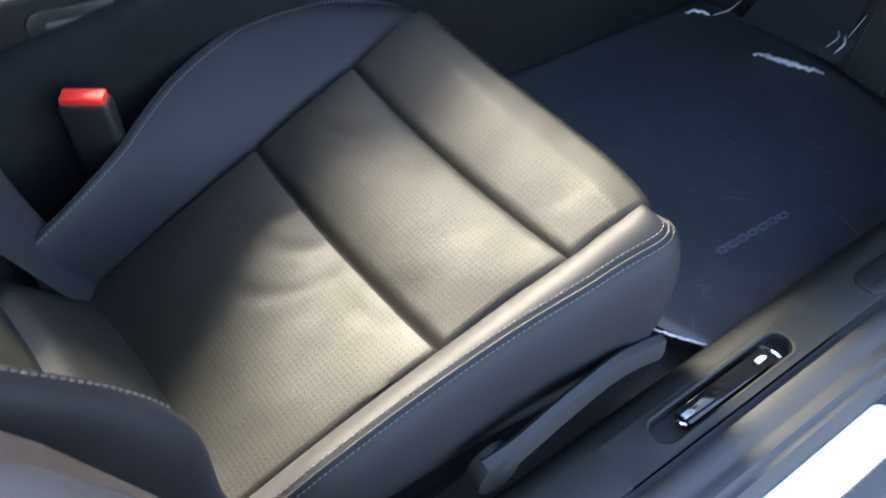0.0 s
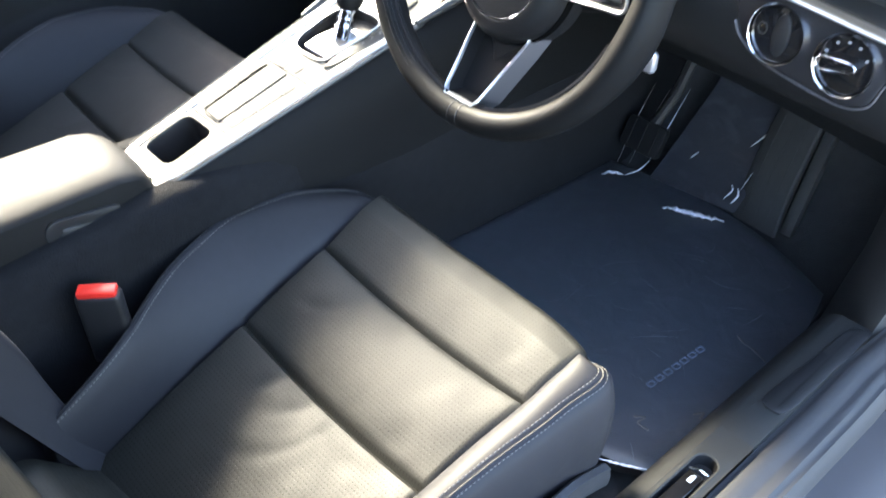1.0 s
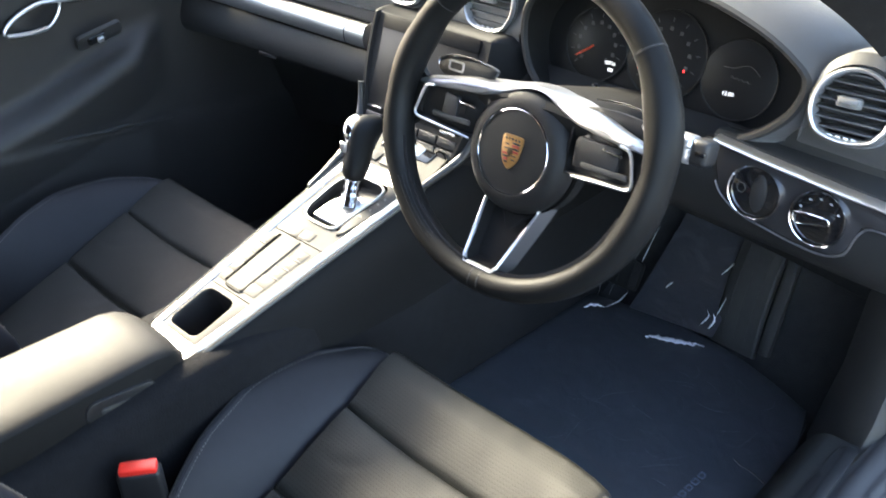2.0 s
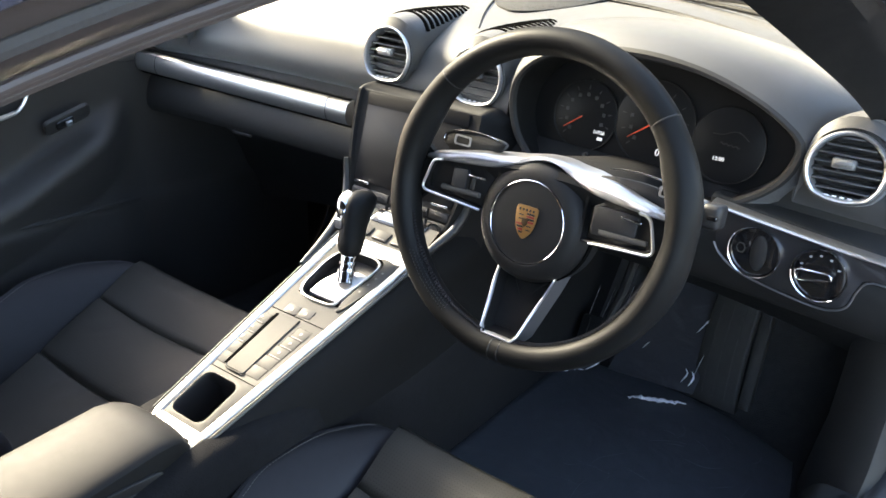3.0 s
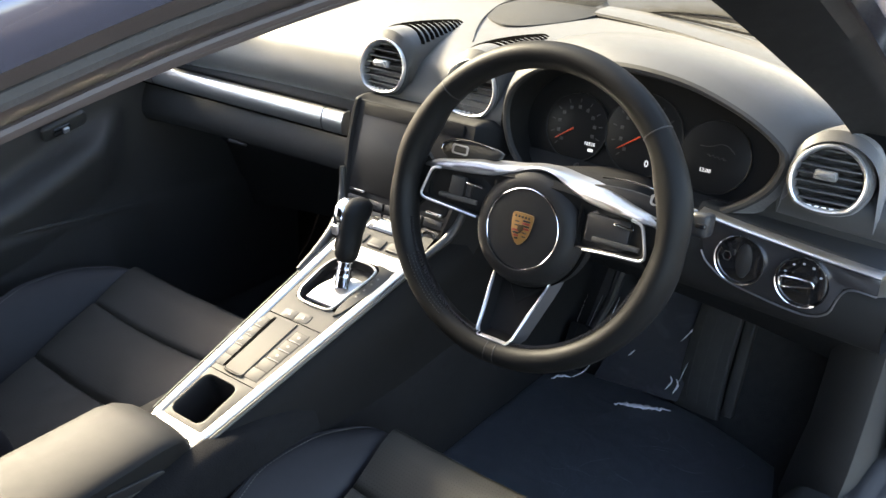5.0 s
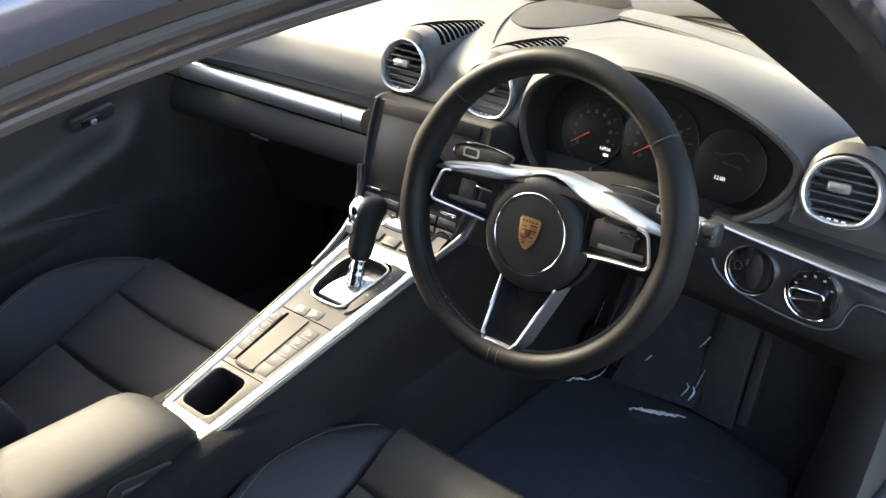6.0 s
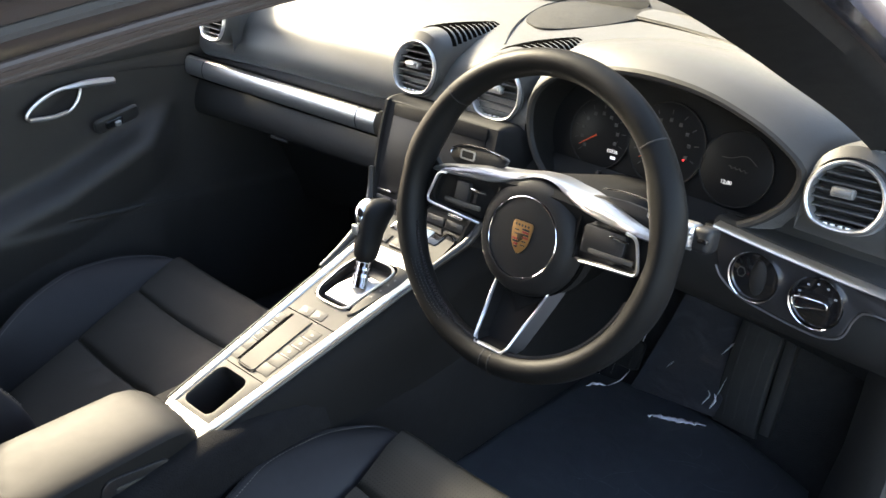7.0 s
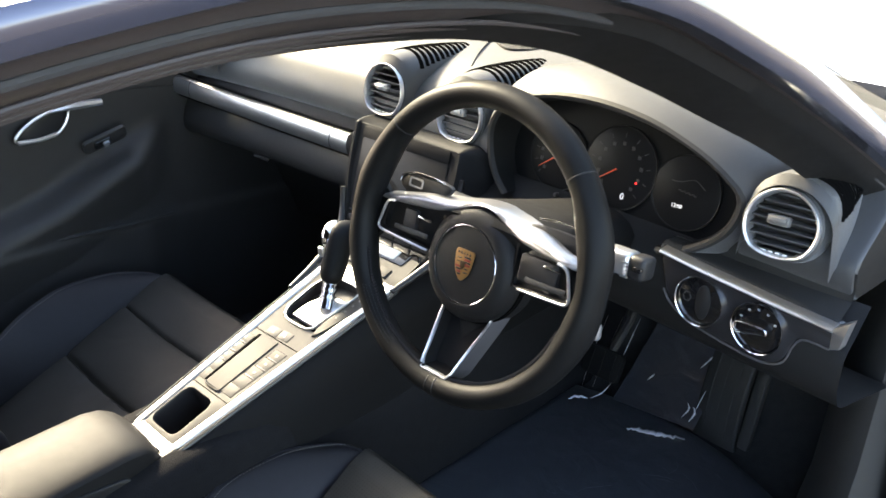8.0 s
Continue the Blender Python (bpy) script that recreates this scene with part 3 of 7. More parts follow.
def build_sill_cover():
    t = thing("door_sill_trim", (0.668, 0.0, 0.25), "black grained plastic sill trim with a recessed switch tray", "sill trim", kind="structure")
    # tray opening in the cover
    def ringed(w, h, r, z, cx=0.678, cy=-0.026):
        return [V(x, y, z) for x, y in rounded(w, h, r, 7, cx=cx, cy=cy)]
    outer = ringed(0.0465, 0.290, 0.0006, 0.3106, cx=0.67925)
    inner = ringed(0.0285, 0.190, 0.0135, 0.3108)
    bm = bmesh.new()
    loft(bm, [outer, ringed(0.0385, 0.201, 0.017, 0.3107), ringed(0.0345, 0.196, 0.0155, 0.3118), ringed(0.0310, 0.1925, 0.0145, 0.3120), inner])
    part("tray_surround", bm, SILL, t, sharp=50)
    bm = bmesh.new()
    low = ringed(0.0265, 0.186, 0.0125, 0.295)
    loft(bm, [inner, low])
    bm.faces.new([bm.verts.new(p + V(0, 0, 0.0002)) for p in low])
    part("tray_well", bm, PLASTIC, t, "black recess round the release switch")
    prof = [(0.606, 0.228), (0.616, 0.252), (0.626, 0.280), (0.636, 0.297), (0.646, 0.3066), (0.656, 0.3106), (0.700, 0.3106), (0.7018, 0.3098), (0.7024, 0.297)]
    for y0, y1, skip in ((-0.62, -0.171, 0), (-0.171, 0.119, 1), (0.119, 0.40, 0)):
        rings = []
        pr = prof[:6] if skip else prof
        for k in range(13):
            y = y0 + (y1 - y0) * k / 12
            f = max(0.0, (y - 0.2) / 0.2)
            rings.append([V(x + 0.004 * f * f, y, z + 0.012 * f * f) for x, z in pr])
        part("sill_cover", lofted(rings, closed_ring=False), SILL, t)
    # moulded line along the front of the cover
    line = smooth_line([(0.663, 0.165, 0.3107), (0.667, 0.22, 0.3112), (0.672, 0.30, 0.3142), (0.678, 0.372, 0.3200)], 20)
    part("moulded_line", tube(bmesh.new(), line, [0.0013 * min(1.0, 0.2 + k / 6) for k in range(20)], 6, flat=0.5), SILL, t)
    pad = smooth_line([(0.667, 0.20, 0), (0.674, 0.30, 0), (0.679, 0.372, 0), (0.690, 0.392, 0), (0.704, 0.385, 0), (0.703, 0.30, 0), (0.700, 0.20, 0), (0.684, 0.186, 0)], 48, closed=True)
    def pad_z(p):
        f = max(0.0, (p.y - 0.2) / 0.2)
        return 0.3112 + 0.012 * f * f
    pc = sum(pad, Vector((0, 0, 0))) / len(pad)
    part("sill_pad", lofted([[V(p.x, p.y, pad_z(p)) for p in pad], [V(p.x, p.y, pad_z(p) + 0.0016) for p in pad], [V(pc.x + (p.x - pc.x) * 0.94, pc.y + (p.y - pc.y) * 0.985, pad_z(p) + 0.0022) for p in pad], [V(pc.x + (p.x - pc.x) * 0.1, pc.y + (p.y - pc.y) * 0.9, pad_z(pc + (p - pc) * 0.9) + 0.0022) for p in pad]]), PLASTIC, t, "dark pad at the front of the sill trim")
    # switch block in the tray, with its two white lid marks
    rb = rbox(bmesh.new(), (0.679, -0.022, 0.3062), (0.020, 0.122, 0.008), 0.002)
    sw = part("release_switch", rb, GLOSS, t, "black release switch block")
    for y in (-0.078, 0.026):
        b = bmesh.new()
        rbox(b, (0.679, y, 0.3106), (0.0062, 0.0105, 0.0008), 0.0003)
        rbox(b, (0.6795, y + 0.005, 0.3106), (0.0042, 0.006, 0.0008), 0.0003)
        part("lid_mark", b, MARK_GREY, sw, "white car lid symbol")
    for a, b, c in (((0.667, 0.041, 0.307), (0.678, 0.043, 0.3125), (0.690, 0.046, 0.309)), ((0.674, -0.090, 0.304), (0.680, -0.089, 0.3095), (0.687, -0.086, 0.307))):
        part("tray_clip", tube(bmesh.new(), smooth_line([a, b, c], 9), 0.0014, 6), CHROME, t, "shiny metal clip")


build_sill_cover()

# ---- seats ----
SX = 0.3725  # middle of the driver's seat


def cush_z(y):
    """Height of the cushion's insert along the seat."""
    pts = ((-0.60, 0.296), (-0.464, 0.326), (-0.257, 0.392), (-0.125, 0.438), (-0.06, 0.459), (-0.03, 0.463), (0.0, 0.455))
    for (y0, z0), (y1, z1) in zip(pts, pts[1:]):
        if y <= y1:
            return z0 + (z1 - z0) * (y - y0) / (y1 - y0)
    return pts[-1][1]


def along(pts, y):
    """Value at y along a table of (y, value)."""
    for (y0, v0), (y1, v1) in zip(pts, pts[1:]):
        if y <= y1:
            return v0 + (v1 - v0) * (y - y0) / (y1 - y0)
    return pts[-1][1]


# half widths of the cushion's insert: towards the console, towards the sill
SEAM = {
    -1: ((-0.60, 0.142), (-0.45, 0.153), (-0.371, 0.161), (-0.257, 0.171), (-0.115, 0.178), (-0.03, 0.190), (0.0, 0.192)),
    1: ((-0.60, 0.150), (-0.386, 0.1565), (-0.34, 0.1585), (-0.259, 0.1635), (-0.189, 0.169), (-0.132, 0.176), (-0.101, 0.179), (-0.073, 0.183), (-0.045, 0.187), (0.0, 0.189)),
}

# crests of the bolsters: half width, y, z
CREST = {
    -1: [(0.150, -0.51, 0.41), (0.166, -0.437, 0.436), (0.189, -0.385, 0.448), (0.213, -0.345, 0.459), (0.236, -0.30, 0.470), (0.250, -0.25, 0.480), (0.2625, -0.20, 0.483), (0.256, -0.12, 0.480), (0.241, -0.065, 0.468), (0.2290, -0.040, 0.461), (0.2170, -0.026, 0.454), (0.205, -0.020, 0.447), (0.193, -0.019, 0.432)],
    1: [(0.184, -0.52, 0.355), (0.190, -0.45, 0.376), (0.194, -0.402, 0.397), (0.196, -0.333, 0.415), (0.1995, -0.261, 0.431), (0.2040, -0.200, 0.443), (0.2110, -0.145, 0.454), (0.2145, -0.107, 0.462), (0.2190, -0.080, 0.468), (0.2200, -0.066, 0.470), (0.2170, -0.056, 0.4705), (0.211, -0.0505, 0.4695), (0.203, -0.0480, 0.467), (0.196, -0.0430, 0.461), (0.188, -0.036, 0.449), (0.181, -0.032, 0.425)],
}


CREASES = ((0.345, -0.287, 0.9, 0.030, 0.0010), (0.300, -0.275, 1.3, 0.022, 0.0012), (0.45, -0.285, 0.2, 0.045, 0.0007), (0.36, -0.345, 0.7, 0.06, 0.0009), (0.26, -0.19, 0.4, 0.03, 0.0008), (0.50, -0.085, 1.3, 0.022, 0.0003))


def pillow(y0, y1, front=False, puff=0.012, nx=60, ny=30):
    rings = []
    edge = 0.0105
    for j in range(ny + 1):
        y = y0 + (y1 - y0) * j / ny
        u = j / ny
        row = []
        for i in range(nx + 1):
            s = -1 + 2 * i / nx
            side = 1 if s > 0 else -1
            w = along(SEAM[side], y)
            ends = min(y - y0, (y1 - y) if not front else 9)
            d = max(0.0, min(w * (1 - abs(s)) * (5.0 if s > 0 else 2.2), ends))
            drop = edge - math.sqrt(max(0.0, edge * edge - (edge - min(d, edge)) ** 2))
            if s > 0 and d < ends:
                drop *= 0.28
            b = puff * (1 - s * s) ** 0.6 * (math.sin(math.pi * min(max(u, 0.02), 0.98)) ** 0.7 if not front else math.sin(math.pi * (0.02 + 0.6 * u)) ** 0.7)
            dish = 0.016 * s * s
            wr = 0.0007 * noise.noise(Vector((s * 5, y * 24, 1.7))) + 0.0012 * noise.noise(Vector((s * 2.2 + y * 9, y * 9, 4.1)))
            for cx, cy, ang, ln, dp in CREASES:
                ux, uy = (SX + w * s - cx), (y - cy)
                a, q = ux * math.cos(ang) + uy * math.sin(ang), -ux * math.sin(ang) + uy * math.cos(ang)
                q -= 6.0 * a * a
                wr -= dp * math.exp(-(q / 0.007) ** 2 - (a / ln) ** 2) - 0.55 * dp * math.exp(-((q - 0.016) / 0.012) ** 2 - (a / ln) ** 2)
            bow = 0.020 * u * abs(s) ** 3 if front and s > 0 else 0.0
            row.append(V(SX + w * s, y - bow, cush_z(y) + b - drop + dish - 0.008 + wr * min(1, d / edge)))
        rings.append(row)
    if front:
        last = rings[-1]
        for dy, dz in ((0.005, -0.0015), (0.010, -0.006), (0.0145, -0.015), (0.0165, -0.030), (0.016, -0.06), (0.012, -0.11), (0.004, -0.17)):
            rings.append([p + V(-(p.x - SX) * 0.02 * dy / 0.03, dy, dz) for p in last])
    return lofted(rings, closed_ring=False)


def bolster(side):
    """Raised side of the cushion, swept along its crest and round the front corner; gives rings and the lines of two seams and a piping."""
    c = smooth_line(CREST[side], 64)
    rings, inner, outer, pipe = [], [], [], []
    for k, p in enumerate(c):
        q = c[min(k + 1, len(c) - 1)] - c[max(k - 1, 0)]
        n = V(q.y, -q.x, 0).normalized()
        ys = min(p.y, -0.040 if side > 0 else -0.022)
        turn = max(0.0, (k - 48) / 15.0)
        foot = V(along(SEAM[side], ys) - 0.001 - 0.014 * turn, ys, cush_z(ys) + (0.0045 if side > 0 else -0.008))
        if p.z < foot.z + 0.002:
            foot = V(foot.x, foot.y, p.z - 0.002)
        up = (p - foot)
        bulge = min(0.30 * up.length, 0.009 if side > 0 else 0.012)
        lift = V(-n.x * 0.5, -n.y * 0.5, 0.86) * bulge
        low = p.z - 0.285

        def inside(f):
            return foot + up * f + lift * (4 * f * (1 - f)) ** 0.8

        def outside(a, b):
            return p + n * a - V(0, 0, b)
        ln = [foot + V(-0.004, 0, -0.03), foot + V(0, 0, -0.004)] + [inside(f / 9) for f in range(1, 9)]
        ln += [outside(0.0, 0.0), outside(0.0035, 0.0012), outside(0.0070, 0.0030), outside(0.0110, 0.0068), outside(0.0140, 0.012), outside(0.0170, 0.021), outside(0.0195, 0.034)]
        ln += [outside(0.021 - 0.018 * f * f, 0.05 + (low - 0.05) * f) for f in (0.0, 0.15, 0.3, 0.5, 0.75, 1.0)] + [outside(-0.02, low + 0.01)]
        inner.append(inside(0.95) + V(0, 0, 0.0006))
        pipe.append(outside(0.0030, 0.0010))
        outer.append(outside(0.0072, 0.0030))
        rings.append([V(SX + side * v.x, v.y, v.z) for v in ln])
    return rings, [[V(SX + side * v.x, v.y, v.z) for v in line] for line in (inner, outer, pipe)]


def build_seat():
    st = thing("driver_seat", (SX, -0.30, 0.19), "black leather sport seat with a perforated, fluted cushion and grey stitching", "car seat", "front seats")
    part("cushion_panel", pillow(-0.128, -0.030, front=True), PERF, st, "perforated front cushion panel")
    part("cushion_panel", pillow(-0.258, -0.124), PERF, st, "perforated middle cushion panel")
    part("cushion_panel", pillow(-0.500, -0.254, puff=0.010), PERF, st, "creased perforated rear cushion panel")
    for side in (-1, 1):
        rings, (inner, outer, pipe) = bolster(side)
        b = part("cushion_bolster", lofted(rings, closed_ring=False), LEATHER, st, "raised leather side bolster")
        bm = bmesh.new()
        for line in (inner, outer):
            stitches(bm, line[:-5], 0.0052, 0.0036, 0.0009)
        part("stitching", bm, THREAD, b, "grey twin stitching")
        part("piping", tube(bmesh.new(), pipe[:-2], 0.0013, 8), LEATHER, b)
    # base under the cushion
    bm = bmesh.new()
    rbox(bm, (SX, -0.27, 0.247), (0.38, 0.42, 0.07), 0.02)
    part("seat_base", bm, PLASTIC, st)
    for side in (-1, 1):
        part("seat_rail", rbox(bmesh.new(), (SX + side * 0.17, -0.22, 0.212), (0.035, 0.5, 0.03), 0.005), PLASTIC, st)
    # backrest: insert, bolsters and shell
    lean = 0.42

    def back(x, h, fwd):
        return V(SX + x, -0.470 - lean * h + fwd, 0.325 + h)
    def panel(h0, h1, label):
        rings = []
        for k in range(13):
            h = h0 + (h1 - h0) * k / 12
            w = 0.135 + 0.015 * min(1, h / 0.3) - 0.03 * max(0, (h - 0.45) / 0.2)
            y = -0.470 - 0.85 * min(h, 0.085) - 0.30 * max(0.0, h - 0.085)
            e = 0.010 * (1 - min(1.0, min(k, 12 - k) / 2.0)) ** 2
            rings.append([V(SX + w * s, y + 0.010 * (1 - s * s) - e, 0.325 + h - 0.5 * e) for s in [-1 + j / 8 for j in range(17)]])
        part("backrest_panel", lofted(rings, closed_ring=False), PERF, st, label)
    panel(-0.01, 0.085, "perforated lower backrest panel")
    panel(0.083, 0.66, "perforated backrest panel")
    for side in (-1, 1):
        rings = []
        for i, h in enumerate([0.02 * k for k in range(33)]):
            w = 0.135 + 0.015 * min(1, h / 0.3) - 0.03 * max(0, (h - 0.45) / 0.2)
            f = math.exp(-((h - 0.215) / (0.11 if h < 0.215 else 0.16)) ** 2)
            k = 0.020 + (0.056 if side > 0 else 0.030) * f
            ow = 0.182 + 0.010 * min(1, h / 0.2) + 0.02 * max(0, min(1, (h - 0.25) / 0.2)) - 0.05 * max(0, (h - 0.4) / 0.25)
            prof = [(w - 0.006, -0.01), (w + 0.012, 0.012), (w + (ow - w) * 0.45, k * 0.62), (ow - 0.018, k * 0.96), (ow - 0.006, k), (ow + 0.004, k * 0.94), (ow + 0.010, k * 0.6), (ow + 0.008, -0.02), (ow - 0.02, -0.10), (0.0, -0.12)]
            rings.append(smooth_line([back(side * x, h, fw) for x, fw in prof[:8]], 26) + [back(side * x, h, fw) for x, fw in prof[8:]])
        bb = part("backrest_bolster", lofted(rings, closed_ring=False), LEATHER, st, "leather backrest bolster")
        bm = bmesh.new()
        stitches(bm, [max(r, key=lambda v: v.y) + V(0, 0.0008, 0.0008) for r in rings[11:]], 0.0062, 0.0045, 0.0010)
        part("stitching", bm, THREAD, bb, "grey stitching")
    m = axes((0.160, -0.517, 0.360), (0, 1, 0.25), (0, 0, 1))
    part("hinge_cover", prism(bmesh.new(), [(p.x, p.y) for p in smooth_line([(0.034, -0.004, 0), (0.026, 0.026, 0), (0.0, 0.036, 0), (-0.030, 0.024, 0), (-0.036, -0.02, 0), (0.0, -0.036, 0), (0.026, -0.026, 0)], 40, closed=True)], 0.03, m @ Matrix.Translation((0, 0, 0.012)), 0.006, 3), PLASTIC, st, "black plastic cover of the backrest hinge")
    part("head_restraint", lofted([[back(0.12 * math.cos(a) * s, 0.66 + 0.09 + 0.09 * math.sin(a) * s, f) for a in [2 * math.pi * k / 16 for k in range(16)]] for s, f in ((0.2, 0.02), (0.8, 0.012), (1, -0.01), (1, -0.06), (0.7, -0.09), (0.1, -0.095))], caps=True), LEATHER, st)
    return st


seat = build_seat()
passenger = copy_thing(seat, Matrix.Translation(seat.location + V(-0.707, 0.083, 0.0)))
passenger.name = "passenger_seat"
tagged(passenger, "black leather passenger sport seat in shade, perforated cushion", "car seat", "front seats")


def build_seat_lever():
    t = thing("seat_height_lever", (0.62, -0.12, 0.30), "dark grey plastic ratchet lever on the seat's side", "lever")
    pts = smooth_line([(0.618, -0.275, 0.319), (0.622, -0.240, 0.335), (0.620, -0.180, 0.347), (0.615, -0.120, 0.345), (0.613, -0.078, 0.333), (0.612, -0.048, 0.320)], 24)
    rings = []
    for i, p in enumerate(pts):
        h = 0.0155 + 0.006 * max(0.0, 1 - i / 3)
        w = 0.006
        rings.append([p + V(w, 0, -h), p + V(w + 0.002, 0, 0), p + V(w, 0, h), p + V(-w * 0.3, 0, h + 0.002), p + V(-w, 0, h - 0.002), p + V(-w, 0, -h)])
    part("lever_blade", lofted(rings, caps=True), LEVER, t)
    m = axes((0.616, -0.262, 0.319), (0, 1, 0), (0, 0, 1))
    part("pivot", prism(bmesh.new(), oval(0.024, 0.024, 24), 0.02, m @ Matrix.Translation((0, 0, 0.012)), 0.004), PLASTIC, t)


build_seat_lever()


def build_buckle():
    t = thing("seat_belt_buckle", (0.12, -0.41, 0.36), "black seat belt buckle with a red release button", "belt buckle")
    m = axes((0.150, -0.396, 0.443), (0.6, 0.8, 0.0), (0.04, -0.03, 1.0))
    bm = bmesh.new()
    rbox(bm, m @ V(0, 0, 0), (0.050, 0.105, 0.022), 0.006, m, 3)
    part("buckle_body", bm, PLASTIC, t)
    bm = bmesh.new()
    rbox(bm, m @ V(0, 0.0535, 0.0), (0.043, 0.010, 0.018), 0.003, m)
    part("release_button", bm, RED, t, "red release button")
    part("stalk", tube(bmesh.new(), [m @ V(0, -0.05, 0), m @ V(0, -0.10, -0.003), m @ V(0, -0.16, -0.008)], 0.012, 8, flat=0.6), PLASTIC, t)


build_buckle()

# ---- centre console ----
CX = 0.024
SLOPE = math.atan(0.305)
PLATE = axes((CX, -0.278, 0.535), (1, 0, 0), (0, 1, 0.305))  # x across, y up the slope
KS = 1 / math.cos(SLOPE)


def on_plate(x, y):
    """World x and y to plate coordinates."""
    return (x - CX, (y + 0.278) * KS)


def plate_half(v):
    return 0.0497 + 0.0270 * min(1.0, max(0.0, v) / 0.39)


def plate_mid(v):
    return -0.003 + 0.0175 * min(1.0, max(0.0, v) / 0.39)


def build_console():
    t = thing("centre_console", (CX, -0.1, 0.2), "sloping black centre console with a bright silver top frame", "console")
    vs = [-0.004 + 0.408 * k / 16 for k in range(17)]
    bm = bmesh.new()
    for s in (-1, 1):
        rr = []
        for v in vs:
            c, o, i = plate_mid(v), plate_half(v), plate_half(v) - 0.0135
            rr.append([PLATE @ V(c + s * x, v, z) for x, z in ((o + 0.001, -0.012), (o, -0.0018), (o - 0.0012, 0.0004), (o - 0.003, 0.0011), (i + 0.004, 0.0011), (i + 0.0015, 0.0004), (i, -0.001), (i, -0.004))])
        loft(bm, rr, closed_ring=False)

    def across(v, w, z):
        c = plate_mid(v)
        return [PLATE @ V(c + w * s, v, z) for s in (-1, -0.5, 0, 0.5, 1)]
    for v0, v1 in ((-0.004, 0.0245), (0.379, 0.404)):
        loft(bm, [across(v0 + (v1 - v0) * k / 4, plate_half(v0 + (v1 - v0) * k / 4) - 0.0130, 0.0005) for k in range(5)], closed_ring=False)
    part("silver_frame", bm, GALVANO, t, "bright brushed silver frame")
    # thin dark line along both outer edges of the frame
    for s in (-1, 1):
        part("frame_lip", tube(bmesh.new(), [PLATE @ V(plate_mid(v) + s * (plate_half(v) + 0.0042), v, -0.0035) for v in vs], 0.0032, 8), RAIL, t, "dark satin lip beside the frame")
    # button panel with the tray opening
    hole = [(x, y + 0.068) for x, y in rounded(0.062, 0.070, 0.013, 4, cx=-0.004)]
    c0 = V(-0.004, 0.068, 0)
    outer = []
    for x, y in hole:
        d = V(x, y, 0) - c0
        ux, uy = d.x / 0.031, d.y / 0.035
        k = max(abs(ux), abs(uy))
        ux, uy = [math.copysign(1.0, u) if abs(u) / k > 0.96 else u / k for u in (ux, uy)]
        v = c0.y + 0.045 * uy
        outer.append((plate_mid(v) + (plate_half(v) - 0.0135) * ux, v))
    bm = bmesh.new()
    o3 = [PLATE @ V(x, y, -0.0012) for x, y in outer]
    lip = [PLATE @ V(c0.x + (x - c0.x) * 1.10, c0.y + (y - c0.y) * 1.10, 0.0016) for x, y in hole]
    lip2 = [PLATE @ V(c0.x + (x - c0.x) * 1.02, c0.y + (y - c0.y) * 1.02, 0.0012) for x, y in hole]
    i3 = [PLATE @ V(x, y, -0.002) for x, y in hole]
    dd = [PLATE @ V(c0.x + (x - c0.x) * 0.93, c0.y + (y - c0.y) * 0.93, -0.055) for x, y in hole]
    loft(bm, [o3, lip, lip2, i3])
    part("tray_surround", bm, PANEL, t)
    bm = bmesh.new()
    loft(bm, [i3, dd])
    bm.faces.new([bm.verts.new(p) for p in dd])
    part("storage_tray", bm, PLASTIC, t, "deep black storage tray")

    def plate_strip(name, v0, v1, mat, z=-0.0012, label=""):
        rows = []
        for k in range(9):
            v = v0 + (v1 - v0) * k / 8
            rows.append(across(v, plate_half(v) - 0.0137, z))
        part("panel_joint", tube(bmesh.new(), across(v0, plate_half(v0) - 0.0137, z), 0.0007, 5), SLOT, t)
        return part(name, lofted(rows, closed_ring=False), mat, t, label)
    plate_strip("button_panel", 0.1135, 0.2325, PANEL)
    plate_strip("selector_panel", 0.2335, 0.2745, PANEL)
    for s in (-1, 1):
        rows = []
        for k in range(5):
            v = 0.2745 + 0.1055 * k / 4
            a, b = 0.0115 + s * 0.0415, plate_mid(v) + s * (plate_half(v) - 0.0137)
            rows.append([PLATE @ V(a + (b - a) * j / 3, v, -0.0012) for j in range(4)])
        part("selector_panel", lofted(rows, closed_ring=False), PANEL, t)
    # raised middle of the button panel, sloping down to a bright lip
    bm = bmesh.new()
    prism(bm, [(-0.0215, 0.121), (0.0135, 0.121), (0.0165, 0.2295), (-0.0205, 0.2295)], 0.002, PLATE @ Matrix.Translation((0, 0, 0.0006)), 0.0012, 3)
    part("panel_insert", bm, PANEL, t)
    bm = bmesh.new()
    tube(bm, [PLATE @ p for p in smooth_line([(-0.0215, 0.1235, 0.0006), (-0.0170, 0.1195, 0.0008), (0.009, 0.1195, 0.0008), (0.0135, 0.1240, 0.0006)], 16)], 0.0012, 8)
    part("insert_lip", bm, PANEL, t)
    bm = bmesh.new()
    prism(bm, rounded(0.0052, 0.104, 0.002, 3, cx=-0.0250, cy=0.1755), 0.002, PLATE @ Matrix.Translation((0, 0, -0.0004)), 0.0004)
    part("shadow_gap", bm, SLOT, t, "dark gap beside the buttons")
